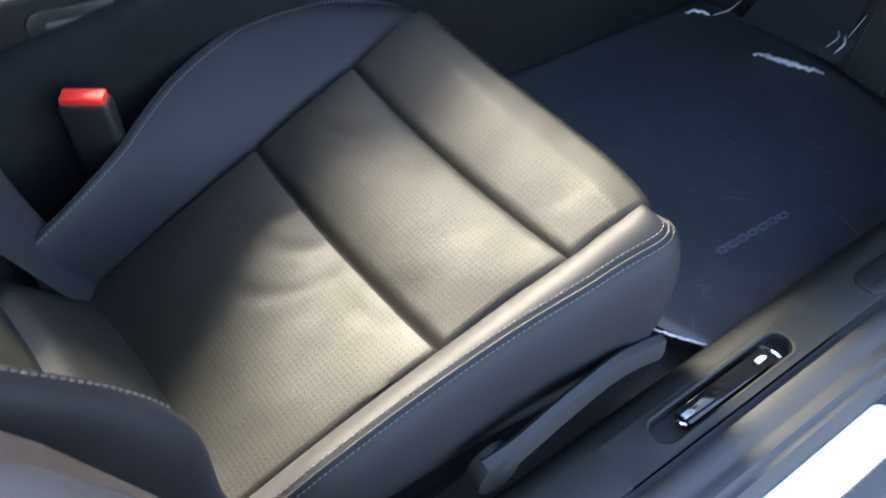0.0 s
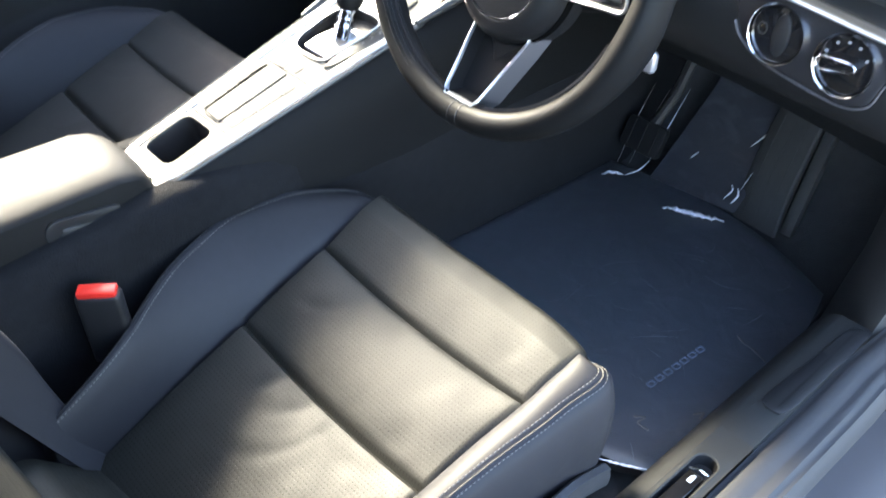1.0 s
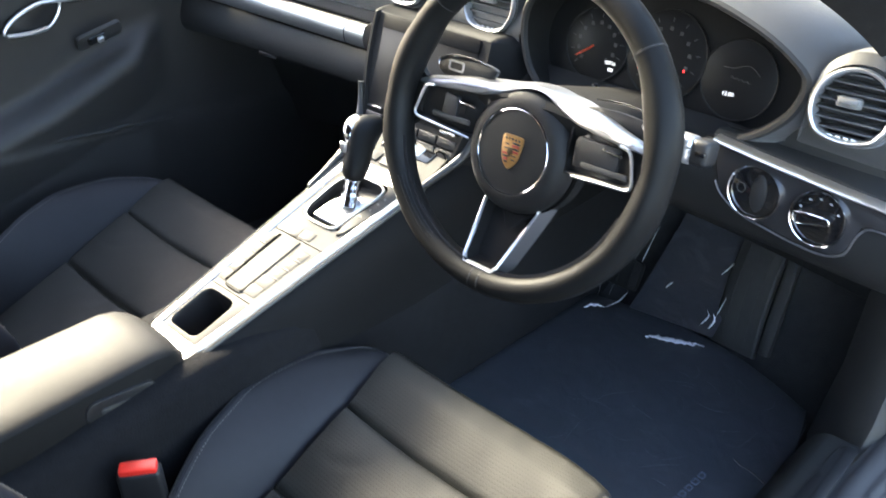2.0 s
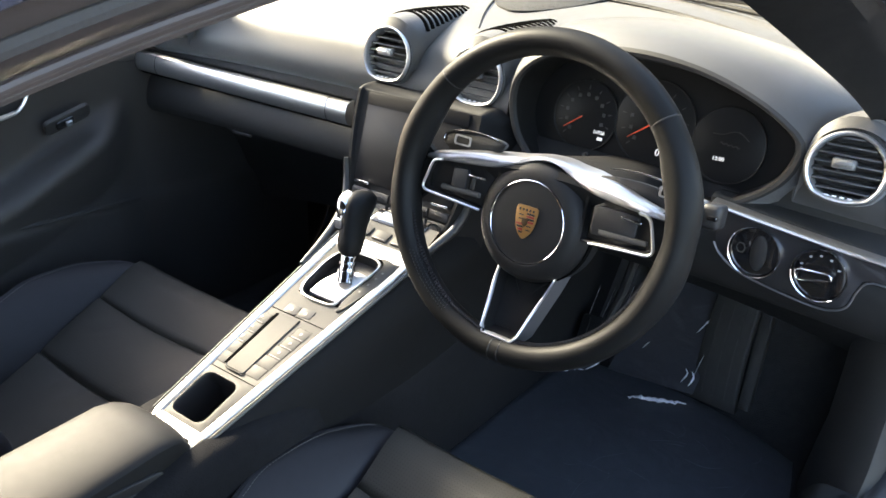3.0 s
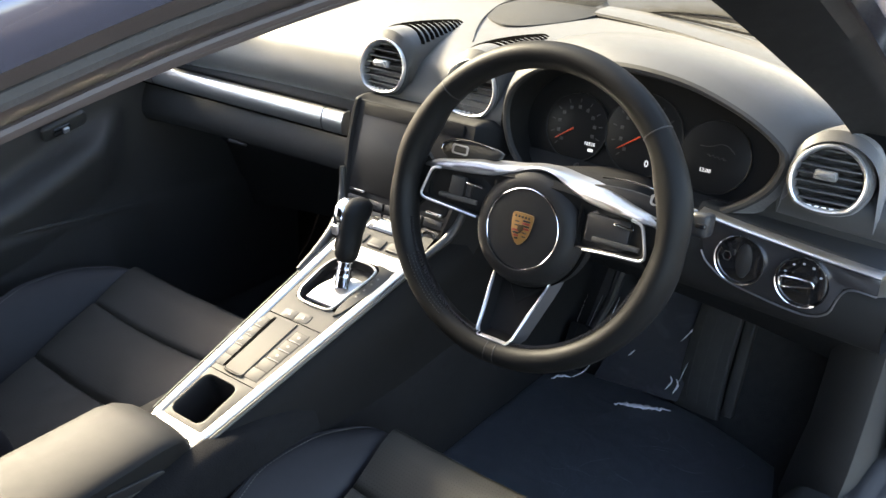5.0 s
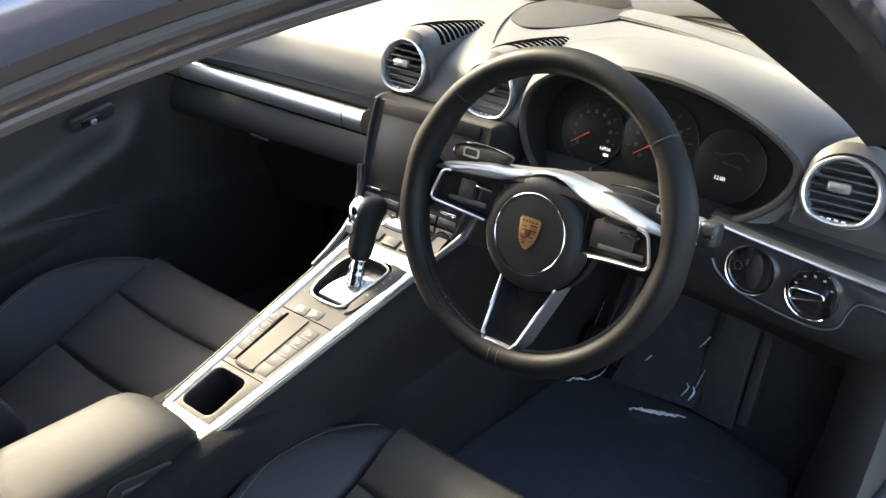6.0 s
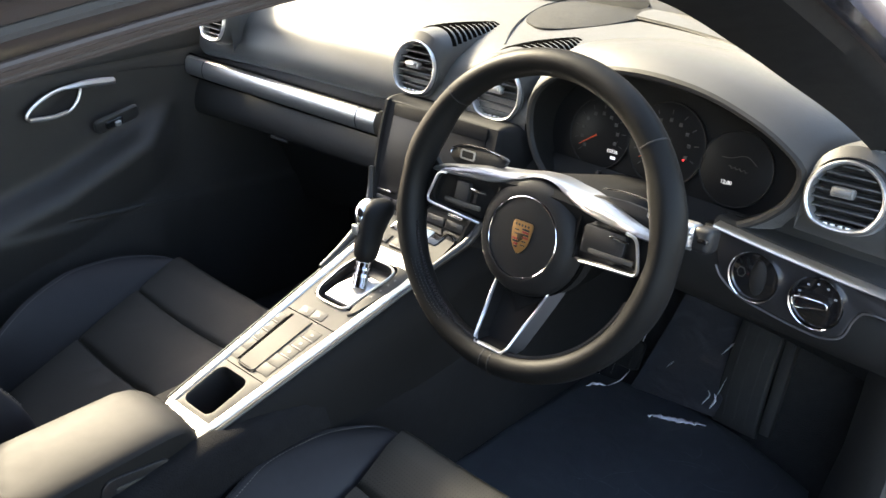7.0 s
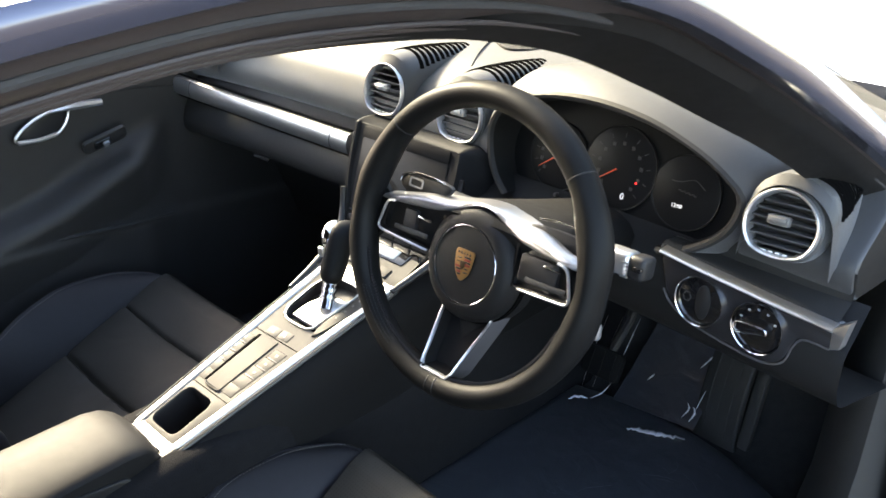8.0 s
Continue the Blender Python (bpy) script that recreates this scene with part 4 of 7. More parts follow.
    for s, x, lean in ((0, -0.0402, -0.0016), (1, 0.0318, 0.0045)):
        bm = bmesh.new()
        prism(bm, [(x - lean - 0.0127, 0.1225), (x - lean + 0.0127, 0.1225), (x + lean + 0.0127, 0.2205), (x + lean - 0.0127, 0.2205)], 0.002, PLATE @ Matrix.Translation((0, 0, -0.0009)))
        part("button_well", bm, WELL, t, "dark joint round the buttons")
        for k in range(5):
            v = 0.1325 + 0.0195 * k
            dx = lean * (k - 2) / 2
            bm = bmesh.new()
            prism(bm, rounded(0.0243, 0.0188, 0.0008, 3), 0.003, PLATE @ Matrix.Translation((x + dx, v, -0.0006)), 0.0002)
            bt = part("button", bm, PANEL, t)
            if k > 1:
                part("lower_edge", rbox(bmesh.new(), PLATE @ V(x + dx, v - 0.0078, -0.0004), (0.021, 0.0014, 0.0006), 0.0002, PLATE), BUTTON_EDGE, bt)
            if k > 1:
                part("symbol", rbox(bmesh.new(), PLATE @ V(x + dx, v + 0.001, -0.0005), (0.0045, 0.0038, 0.0005), 0.0001, PLATE), BUTTON_EDGE, bt)
    # hazard and locking buttons
    for x in (-0.0105, 0.0145):
        bm = bmesh.new()
        prism(bm, rounded(0.0242, 0.0165, 0.003, 3), 0.004, PLATE @ Matrix.Translation((x, 0.2435 + 0.1 * x, -0.0004)) @ Matrix.Rotation(0.06, 4, "Z"), 0.0003)
        hb = part("button", bm, BUTTON, t)
        part("symbol", prism(bmesh.new(), [(-0.003, -0.003), (0.003, -0.003), (0, 0.003)], 0.0005, PLATE @ Matrix.Translation((x, 0.2435 + 0.1 * x, 0.0000))), BUTTON_EDGE, hb)
    # selector gate: a wide dark pit, half covered by a bright slide
    gate = [(0.030, 0.2690), (-0.004, 0.2680), (-0.0240, 0.2735), (-0.0335, 0.2890), (-0.0355, 0.3100), (-0.0360, 0.3400), (-0.0290, 0.3650), (-0.0100, 0.3760), (0.0150, 0.3780), (0.0370, 0.3765), (0.0500, 0.3700), (0.0533, 0.3560), (0.0510, 0.3380), (0.0470, 0.3120), (0.0445, 0.2860), (0.0405, 0.2735)]
    outer = smooth_line([(x, y, 0) for x, y in gate], 64, closed=True)
    gc = V(0.009, 0.323, 0)

    def shrunk(d):
        return [p - (p - gc).normalized() * d for p in outer]
    bm = bmesh.new()
    o3 = [PLATE @ (p + V(0, 0, -0.0008)) for p in outer]
    n3 = [PLATE @ (p + V(0, 0, 0.0016)) for p in shrunk(0.0042)]
    b3 = [PLATE @ (p + V(0, 0, -0.016)) for p in shrunk(0.0046)]
    loft(bm, [o3, [PLATE @ (p + V(0, 0, 0.0022)) for p in shrunk(0.0010)], [PLATE @ (p + V(0, 0, 0.0026)) for p in shrunk(0.0028)], n3])
    part("gate_frame", bm, GALVANO, t, "satin silver gate frame")
    bm = bmesh.new()
    loft(bm, [n3, b3])
    bm.faces.new([bm.verts.new(p) for p in b3])
    part("gate_pit", bm, PLASTIC, t, "dark gate pit")
    bm = bmesh.new()
    slide = [(-0.014, 0.2835), (0.040, 0.2835), (0.0445, 0.288), (0.0445, 0.340), (0.040, 0.3455), (0.012, 0.3455), (-0.004, 0.336), (-0.0165, 0.312), (-0.0185, 0.290)]
    prism(bm, [(p.x, p.y) for p in smooth_line([(x, y, 0) for x, y in slide], 48, closed=True)], 0.006, PLATE @ Matrix.Translation((0, 0, -0.0035)), 0.003, 4)
    part("sliding_cover", bm, SATIN, t, "bright sliding gate cover")
    # shift scheme beside the gate
    bm = bmesh.new()
    scheme = [(0.0520, 0.266), (0.0565, 0.270), (0.0615, 0.284), (0.0690, 0.312), (0.0765, 0.345), (0.0785, 0.360), (0.0755, 0.372), (0.0660, 0.379), (0.0500, 0.3815), (0.0420, 0.3805), (0.0520, 0.3735), (0.0560, 0.3620), (0.0545, 0.345), (0.0500, 0.312), (0.0480, 0.286)]
    prism(bm, [(p.x, p.y) for p in smooth_line([(x, y, 0) for x, y in scheme], 60, closed=True)], 0.003, PLATE @ Matrix.Translation((0, 0, 0.0010)), 0.0006)
    sc = part("gear_scheme", bm, grained("scheme_grey", (0.026, 0.025, 0.023), 0.5, 1500.0, 0.05, spec=0.25), t, "dark strip with gear marks")
    for x, v in ((0.0575, 0.3114), (0.0600, 0.328), (0.0620, 0.3424), (0.0640, 0.355)):
        part("gear_mark", rbox(bmesh.new(), PLATE @ V(x, v, 0.0012), (0.0034, 0.0034, 0.0006), 0.0002, PLATE), BUTTON_EDGE, sc)
    # front row of buttons, a sloping panel and the small tray towards the dash
    rows = []
    for k in range(7):
        v = 0.404 + 0.085 * k / 6
        rows.append([PLATE @ V(-0.058 - 0.004 * k / 6 + (0.152 - 0.006 * k / 6) * j / 6, v, 0.0002 + 0.002 * math.sin(math.pi * k / 6)) for j in range(7)])
    part("front_panel", lofted(rows, closed_ring=False), PANEL, t)
    for x, v in ((-0.026, 0.4215), (0.010, 0.4195), (0.046, 0.4200)):
        bm = bmesh.new()
        prism(bm, rounded(0.028, 0.019, 0.002, 3), 0.005, PLATE @ Matrix.Translation((x, v, 0.0038)), 0.001)
        b = part("button", bm, BUTTON, t)
        part("lower_edge", rbox(bmesh.new(), PLATE @ V(x, v - 0.0075, 0.0040), (0.022, 0.0018, 0.0006), 0.0002, PLATE), BUTTON_EDGE, b)
    bm = bmesh.new()
    prism(bm, rounded(0.100, 0.030, 0.004, 3, cx=0.016, cy=0.458), 0.004, PLATE @ Matrix.Translation((0, 0, 0.0040)), 0.001)
    st = part("small_tray", bm, GLOSS, t, "open ash tray with a pale liner")
    bm = bmesh.new()
    prism(bm, rounded(0.066, 0.020, 0.003, 3, cx=0.012, cy=0.457), 0.003, PLATE @ Matrix.Translation((0, 0, 0.0052)), 0.0006)
    part("tray_liner", bm, material("blue_grey_liner", (0.16, 0.22, 0.30), 0.5), st, "pale blue-grey liner")
    # side walls: from the frame down to the tunnel
    for s in (-1, 1):
        rings = []
        for k in range(25):
            v = -0.012 + 0.53 * k / 24
            p = PLATE @ V(plate_mid(v) + s * plate_half(v), v, 0.0)
            top = p.z
            spread = 0.014 + 0.018 * (k / 24)
            o = lambda dx, z: V(p.x + s * dx, p.y, z)
            low = lambda dx, z: V(CX + s * dx, p.y, z)
            rings.append([o(-0.008, top - 0.006), o(0.003, top - 0.0055), o(0.008, top - 0.010), o(spread * 0.8, top - 0.030), o(spread, top - 0.060), low(max(0.082, 0.6 * s * (p.x + s * spread - CX) + 0.034), top - 0.12), low(0.080, 0.42), low(0.070, 0.19)])
        for y in (0.32, 0.50, 0.70, 0.90):
            rings.append([V(v.x, y, v.z) for v in rings[24]])
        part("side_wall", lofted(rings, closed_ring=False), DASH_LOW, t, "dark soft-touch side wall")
    for pts in ([(0.117, 0.10, 0.651), (0.122, 0.14, 0.662), (0.129, 0.178, 0.677), (0.135, 0.198, 0.703), (0.141, 0.208, 0.74), (0.145, 0.226, 0.80)],
                [(-0.044, 0.030, 0.627), (-0.050, 0.075, 0.640), (-0.060, 0.12, 0.655), (-0.077, 0.160, 0.672), (-0.090, 0.182, 0.70), (-0.096, 0.190, 0.735)]):
        part("side_rail", tube(bmesh.new(), smooth_line(pts, 28), [0.0045 + 0.003 * math.sin(math.pi * k / 27) for k in range(28)], 10), RAIL, t, "dark satin rail curving up to the dash")
    # lower tunnel side with its soft ledge towards the seat
    for s in (-1, 1):
        rings = []
        for k in range(25):
            y = -0.75 + 1.65 * k / 24
            zt = min(0.530, 0.512 - (0.12 if y < 0 else 0.20) * min(y, 0.25)) - 0.020 * min(1.0, max(0.0, (-0.30 - y) / 0.2))
            o = lambda dx, z: V(CX + s * dx, y, z)
            rings.append([o(0.050, zt + 0.012), o(0.072, zt + 0.010), o(0.083, zt + 0.002), o(0.088, zt - 0.012), o(0.088, zt - 0.08), o(0.080, 0.30), o(0.071, 0.19)])
        part("tunnel_side", lofted(rings, closed_ring=False), TUNNEL, t, "carpeted tunnel side with a soft ledge")


build_console()


def build_armrest():
    t = thing("armrest", (0.01, -0.45, 0.50), "grey-black leather armrest lid over the console bin", "armrest")
    rings = []
    ys = [-0.272, -0.276, -0.284, -0.298, -0.32, -0.36, -0.42, -0.50, -0.60, -0.70]
    for i, y in enumerate(ys):
        f = min(1.0, max(0.0, (-0.272 - y) / 0.05))
        r = math.sqrt(max(0.0, 1 - (1 - f) ** 2))
        w = 0.053 + 0.017 * r + 0.004 * min(1, (-y - 0.3) / 0.2)
        top = 0.535 + 0.036 * r
        bot = 0.532 - 0.016 * r
        c = 0.008
        row = []
        for k in range(24):
            a = 2 * math.pi * k / 24
            ca, sa = math.cos(a), math.sin(a)
            x = math.copysign(abs(ca) ** 0.55, ca) * w
            z = math.copysign(abs(sa) ** 0.6, sa)
            z = (top - 0.012 if z > 0 else bot + 0.012) + z * 0.012 + (0.008 * (1 - (x / w) ** 2) if z > 0 else 0)
            row.append(V(c + x, y, z))
        rings.append(row)
    part("lid", lofted(rings, caps=True), leather("armrest_leather", (0.0080, 0.0080, 0.0080), 0.64, 0.22), t)
    rings = []
    for i, y in enumerate([-0.279, -0.284, -0.30, -0.33, -0.40, -0.55, -0.72]):
        f = min(1.0, (-0.275 - y) / 0.05)
        w = 0.046 + 0.016 * f
        rings.append([V(0.012 - w, y, 0.495), V(0.012 - w, y, 0.522), V(0.012 + w, y, 0.522), V(0.012 + w + 0.003, y, 0.512), V(0.012 + w, y, 0.495)])
    part("bin", lofted(rings, caps=True), PLASTIC, t)
    m = axes((0.0815, -0.368, 0.534), (0, 1, -0.14), (0, 0, 1))
    lip = part("finger_recess", prism(bmesh.new(), rounded(0.092, 0.030, 0.014, 6), 0.006, m @ Matrix.Translation((0, 0, 0.0008)), 0.002), PLASTIC, t, "black lid release let into the side")
    part("release_flap", prism(bmesh.new(), rounded(0.066, 0.011, 0.005, 5, cx=0.004, cy=-0.003), 0.003, m @ Matrix.Translation((0, 0, 0.0018)), 0.001), PLASTIC, lip)


build_armrest()


def build_selector():
    t = thing("gear_selector", (0.035, 0.03, 0.60), "black leather gear selector with a chrome crown and stem", "gear lever")
    base = PLATE @ V(on_plate(0.046, 0.027)[0], on_plate(0.046, 0.027)[1], -0.004)
    top = V(0.018, 0.088, 0.722)
    part("stem", tube(bmesh.new(), [base, base.lerp(top, 0.25), base.lerp(top, 0.5)], [0.0125, 0.0105, 0.009], 14), CHROME, t, "ribbed chrome stem")
    for k in range(3):
        p = base.lerp(top, 0.14 + 0.09 * k)
        part("stem_ring", tube(bmesh.new(), [p, p + (top - base).normalized() * 0.004], 0.0135 - 0.001 * k, 14), CHROME, t)
    d = (top - base).normalized()
    rings = []
    for f, rx, ry, sx in ((0.36, 0.012, 0.013, 0.0), (0.42, 0.0165, 0.018, 0.0), (0.55, 0.019, 0.021, 0.0), (0.70, 0.0175, 0.022, 0.002), (0.84, 0.0175, 0.026, 0.006), (0.95, 0.018, 0.030, 0.010), (1.04, 0.016, 0.028, 0.012), (1.10, 0.011, 0.020, 0.012), (1.125, 0.003, 0.006, 0.012)):
        c = base.lerp(top, f) + V(0, sx, 0)
        rings.append([c + V(rx * math.cos(a), ry * math.sin(a) * 0.96, -ry * math.sin(a) * 0.25) for a in [2 * math.pi * k / 20 for k in range(20)]])
    part("knob", lofted(rings, caps=True), LEATHER_RIM, t, "black leather knob")
    rings = []
    for f, r in ((0.80, 0.009), (0.88, 0.0140), (0.96, 0.0158), (1.04, 0.0150), (1.11, 0.0115), (1.15, 0.005)):
        c = base.lerp(top, f) + V(-0.009, -0.013 + 0.008 * f, 0)
        rings.append([c + V(r * math.cos(a) * 0.95, r * math.sin(a) * 1.25, -r * 0.3 * math.sin(a)) for a in [2 * math.pi * k / 18 for k in range(18)]])
    part("crown", lofted(rings, caps=True), CHROME, t, "polished chrome crown")
    part("lock_button", rbox(bmesh.new(), base.lerp(top, 0.80) + V(-0.008, -0.024, 0), (0.012, 0.006, 0.016), 0.003), SATIN, t)


build_selector()

# ---- dashboard ----
PAD = [(0.80, 0.905), (0.70, 0.926), (0.60, 0.936), (0.50, 0.938), (0.42, 0.932), (0.36, 0.918), (0.312, 0.895), (0.290, 0.868), (0.281, 0.846), (0.281, 0.828), (0.288, 0.814), (0.300, 0.806)]
LOWER = [(0.300, 0.806), (0.272, 0.768), (0.262, 0.757), (0.254, 0.742), (0.249, 0.728), (0.2465, 0.715), (0.248, 0.700), (0.256, 0.692), (0.28, 0.688), (0.36, 0.66), (0.48, 0.56), (0.58, 0.42)]


def dash_shift(x):
    return -0.030 * min(1.0, max(0.0, (x + 0.1) / 0.75))


def dash_rings(prof, n, x0, x1, count, ymin=-9.0):
    pts = [p for p in smooth_line([(0, y, z) for y, z in prof], n) if p.y >= ymin]
    out = []
    for k in range(count):
        x = x0 + (x1 - x0) * k / (count - 1)
        u = (x - 0.012) / 0.72
        back = -0.20 * abs(u) ** 2.2
        out.append([V(x, p.y + (dash_shift(x) if p.y < 0.4 else dash_shift(x) * max(0, (0.6 - p.y) / 0.2)) + (back * (p.y - 0.45) / 0.35 if p.y > 0.45 else 0), p.z - 0.014 * abs(u) ** 3) for p in pts])
    return out


def build_dash():
    t = thing("dashboard", (0.01, 0.45, 0.40), "black soft-touch dashboard with silver trim strips and round air vents", "dashboard")
    part("upper_pad", lofted(dash_rings(PAD, 60, -0.715, 0.155, 40), closed_ring=False), DASH, t, "soft-touch upper dash")
    part("upper_pad", lofted(dash_rings(PAD, 60, 0.155, 0.572, 24, 0.37), closed_ring=False), DASH, t)
    def ease(v):
        v = min(1.0, max(0.0, v))
        return v * v * (3 - 2 * v)
    pad = [[p + V(0, 0.034 * ease((p.x - 0.645) / 0.03) * ease((p.z - 0.838) / 0.045), 0) for p in row] for row in dash_rings(PAD, 60, 0.572, 0.706, 20)]
    pad.append([p + V(0.0030, 0.0012, 0) for p in pad[-1]])
    pad.append([p + V(0.0020, 0.0040, 0) for p in pad[-1]])
    part("upper_pad", lofted(pad, closed_ring=False), DASH, t)
    cap = [[p + V(-0.001, 0, 0) for p in pad[-1]], [p + V(0.0, 0.012, 0) for p in pad[-1]], [V(0.716, max(p.y + 0.03, 0.34), p.z) for p in pad[-1]], [V(0.722, max(p.y + 0.06, 0.50), p.z - 0.01) for p in pad[-1]]]
    # end cap lies in shade, so it gets black instead of pad grey
    part("end_cap", lofted(cap, closed_ring=False), PILLAR, t, "end cover of the dash, its shade painted black")
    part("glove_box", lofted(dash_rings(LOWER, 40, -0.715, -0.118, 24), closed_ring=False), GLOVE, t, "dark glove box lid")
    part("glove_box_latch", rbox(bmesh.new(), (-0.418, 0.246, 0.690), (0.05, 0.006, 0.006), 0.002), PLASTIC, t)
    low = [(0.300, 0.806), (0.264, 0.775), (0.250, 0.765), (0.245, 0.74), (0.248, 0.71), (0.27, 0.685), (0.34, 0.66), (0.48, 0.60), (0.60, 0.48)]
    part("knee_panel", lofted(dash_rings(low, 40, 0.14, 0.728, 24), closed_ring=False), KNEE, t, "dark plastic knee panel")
    # speaker grille and panel line on top
    bm = bmesh.new()
    pts = [(0.020, 0.455), (0.045, 0.448), (0.075, 0.470), (0.105, 0.53), (0.118, 0.60), (0.112, 0.66), (0.06, 0.69), (0.00, 0.69), (-0.055, 0.66), (-0.062, 0.60), (-0.045, 0.53), (-0.012, 0.478)]
    ring = smooth_line([(x, y, 0) for x, y in pts], 48, closed=True)
    prism(bm, [(p.x, p.y) for p in ring], 0.004, Matrix.Translation((0, 0, 0.9395)), 0.001)
    part("speaker_grille", bm, grained("speaker_mesh", (0.022, 0.022, 0.022), 0.7, 1400.0, 0.9), t, "perforated speaker cover")
    part("panel_gap", tube(bmesh.new(), smooth_line([(0.03, 0.372, 0.9235), (0.005, 0.42, 0.934), (-0.03, 0.50, 0.9395), (-0.075, 0.62, 0.9365), (-0.09, 0.70, 0.928)], 24), 0.0014, 6), PLASTIC, t)
    part("panel_gap", tube(bmesh.new(), smooth_line([(-0.09, 0.70, 0.928), (-0.3, 0.66, 0.926), (-0.5, 0.58, 0.922)], 24), 0.0014, 6), PLASTIC, t)
    # defroster ledge at the foot of the glass
    line = smooth_line([(0.112, 0.624, 0.938), (0.22, 0.600, 0.937), (0.32, 0.565, 0.935), (0.43, 0.512, 0.931), (0.54, 0.44, 0.925), (0.62, 0.37, 0.912)], 24)
    rings = [[p + V(0, -0.002, -0.004), p + V(0, 0.0, 0.004), p + V(0.004, 0.012, 0.009), p + V(0.012, 0.045, 0.011), p + V(0.02, 0.075, 0.004), p + V(0.03, 0.13, -0.02)] for p in line]
    part("defroster_ledge", lofted(rings, closed_ring=False), DASH, t)
    part("defroster_slot", tube(bmesh.new(), [p + V(0, -0.001, 0.0005) for p in line], 0.0016, 6), PLASTIC, t)

    # trim strips
    def strip(name, x0, x1, zt, zb, y, joints, bulge=0.008):
        rings = []
        n = 40
        for k in range(n + 1):
            x = x0 + (x1 - x0) * k / n
            yy = y(x)
            h = zt(x) - zb(x)
            z = zb(x)
            rings.append([V(x, yy + 0.012, z - 0.002), V(x, yy + 0.002, z), V(x, yy - bulge * 0.55, z + h * 0.10), V(x, yy - bulge * 0.9, z + h * 0.30), V(x, yy - bulge, z + h * 0.52), V(x, yy - bulge * 0.62, z + h * 0.78), V(x, yy - 0.001, z + h * 0.96), V(x, yy + 0.008, z + h), V(x, yy + 0.016, z + h)])
        bm = lofted(rings, closed_ring=False)
        for r in (rings[0], rings[-1]):
            bm.faces.new([bm.verts.new(p) for p in r])
        s = part(name, bm, TRIM, t, "brushed silver trim strip")
        for j in joints:
            r = min(rings, key=lambda q: abs(q[0].x - j))
            part("trim_joint", tube(bmesh.new(), [p + V(j - p.x, -0.0002, 0) for p in r[1:-1]], 0.0009, 5), PLASTIC, s)
        return s
    strip("trim_strip", -0.708, -0.138, lambda x: 0.803, lambda x: 0.7635, lambda x: 0.243, (-0.645, -0.184))
    for z, y in ((0.8060, 0.2520), (0.7610, 0.2480)):
        part("trim_gap", tube(bmesh.new(), [V(-0.708 + 0.57 * k / 12, y, z) for k in range(13)], 0.0022, 6), SLOT, t, "dark joint beside the trim strip")
    edge_line = ((0.480, 0.805), (0.497, 0.8030), (0.545, 0.7975), (0.590, 0.7935), (0.650, 0.7885), (0.712, 0.7845), (0.74, 0.783))
    strip("trim_strip", 0.492, 0.7135, lambda x: along(edge_line, x) + 0.0022, lambda x: along(edge_line, x) - 0.0030, lambda x: 0.2165 - 0.04 * (x - 0.49), (), 0.0045)
    # undercut between the pad and the strip, its shade painted with darker plastic
    rings = []
    for k in range(13):
        x = 0.486 + 0.2265 * k / 12
        sh, z = dash_shift(x), along(edge_line, x)
        top = 0.028 * min(1.0, max(0.0, (x - 0.545) / 0.03))
        rings.append([V(x, 0.2825 + sh, 0.806 + top), V(x, 0.2835 + sh, 0.8055 + 0.6 * top), V(x, 0.2865 + sh, 0.805 + 0.2 * top), V(x, 0.284 + sh, 0.803 - 0.25 * (0.803 - z)), V(x, 0.262 + sh, z + 0.0045), V(x, 0.228 - 0.04 * (x - 0.49), z + 0.0015), V(x, 0.226 - 0.04 * (x - 0.49), z - 0.004)])
    part("pad_undercut", lofted(rings, closed_ring=False), GLOVE, t, "soft pad turning under above the trim, painted dark as shade")
    # lower glossy part of the driver's trim with the two round switches
    pod = [(0.494, 0.800), (0.497, 0.770), (0.508, 0.742), (0.535, 0.724), (0.575, 0.717), (0.615, 0.712), (0.645, 0.712), (0.664, 0.722), (0.672, 0.745), (0.679, 0.758), (0.692, 0.761), (0.7145, 0.760), (0.7145, 0.7815), (0.65, 0.7855), (0.590, 0.7905), (0.545, 0.7945)]
    ring = smooth_line([(x, z, 0) for x, z in pod], 60, closed=True)
    m = axes((0.60, 0.214, 0.76), (1, -0.05, 0), (0, 0.06, 1))
    bm = bmesh.new()
    prism(bm, [(p.x - 0.60, p.y - 0.76) for p in ring], 0.03, m, 0.003)
    sp = part("switch_panel", bm, material("satin_dark_panel", (0.040, 0.040, 0.044), 0.26, metal=0.5), t, "satin grey-black switch panel")
    wedge = [(0.7130 - 0.60, 0.7855 - 0.76), (0.7305 - 0.60, 0.7985 - 0.76), (0.7245 - 0.60, 0.7640 - 0.76), (0.7140 - 0.60, 0.7600 - 0.76)]
    part("trim_end", prism(bmesh.new(), wedge, 0.016, m @ Matrix.Translation((0, 0, 0.0035)), 0.0015), TRIM, sp, "bright silver end piece of the trim")

    # silver tube paints the highlight along the panel's lower chamfer
    low_edge = smooth_line([(x - 0.60, z - 0.76, 0.0) for x, z in ((0.500, 0.752), (0.510, 0.738), (0.537, 0.7225), (0.577, 0.7150), (0.615, 0.7105), (0.645, 0.7105), (0.6655, 0.7205), (0.6725, 0.742), (0.680, 0.756), (0.692, 0.7595), (0.713, 0.7588))], 40)
    part("panel_edge", tube(bmesh.new(), [m @ p for p in low_edge], 0.0013, 6), SPOKE, sp, "silver line painting the highlight on the lower edge")

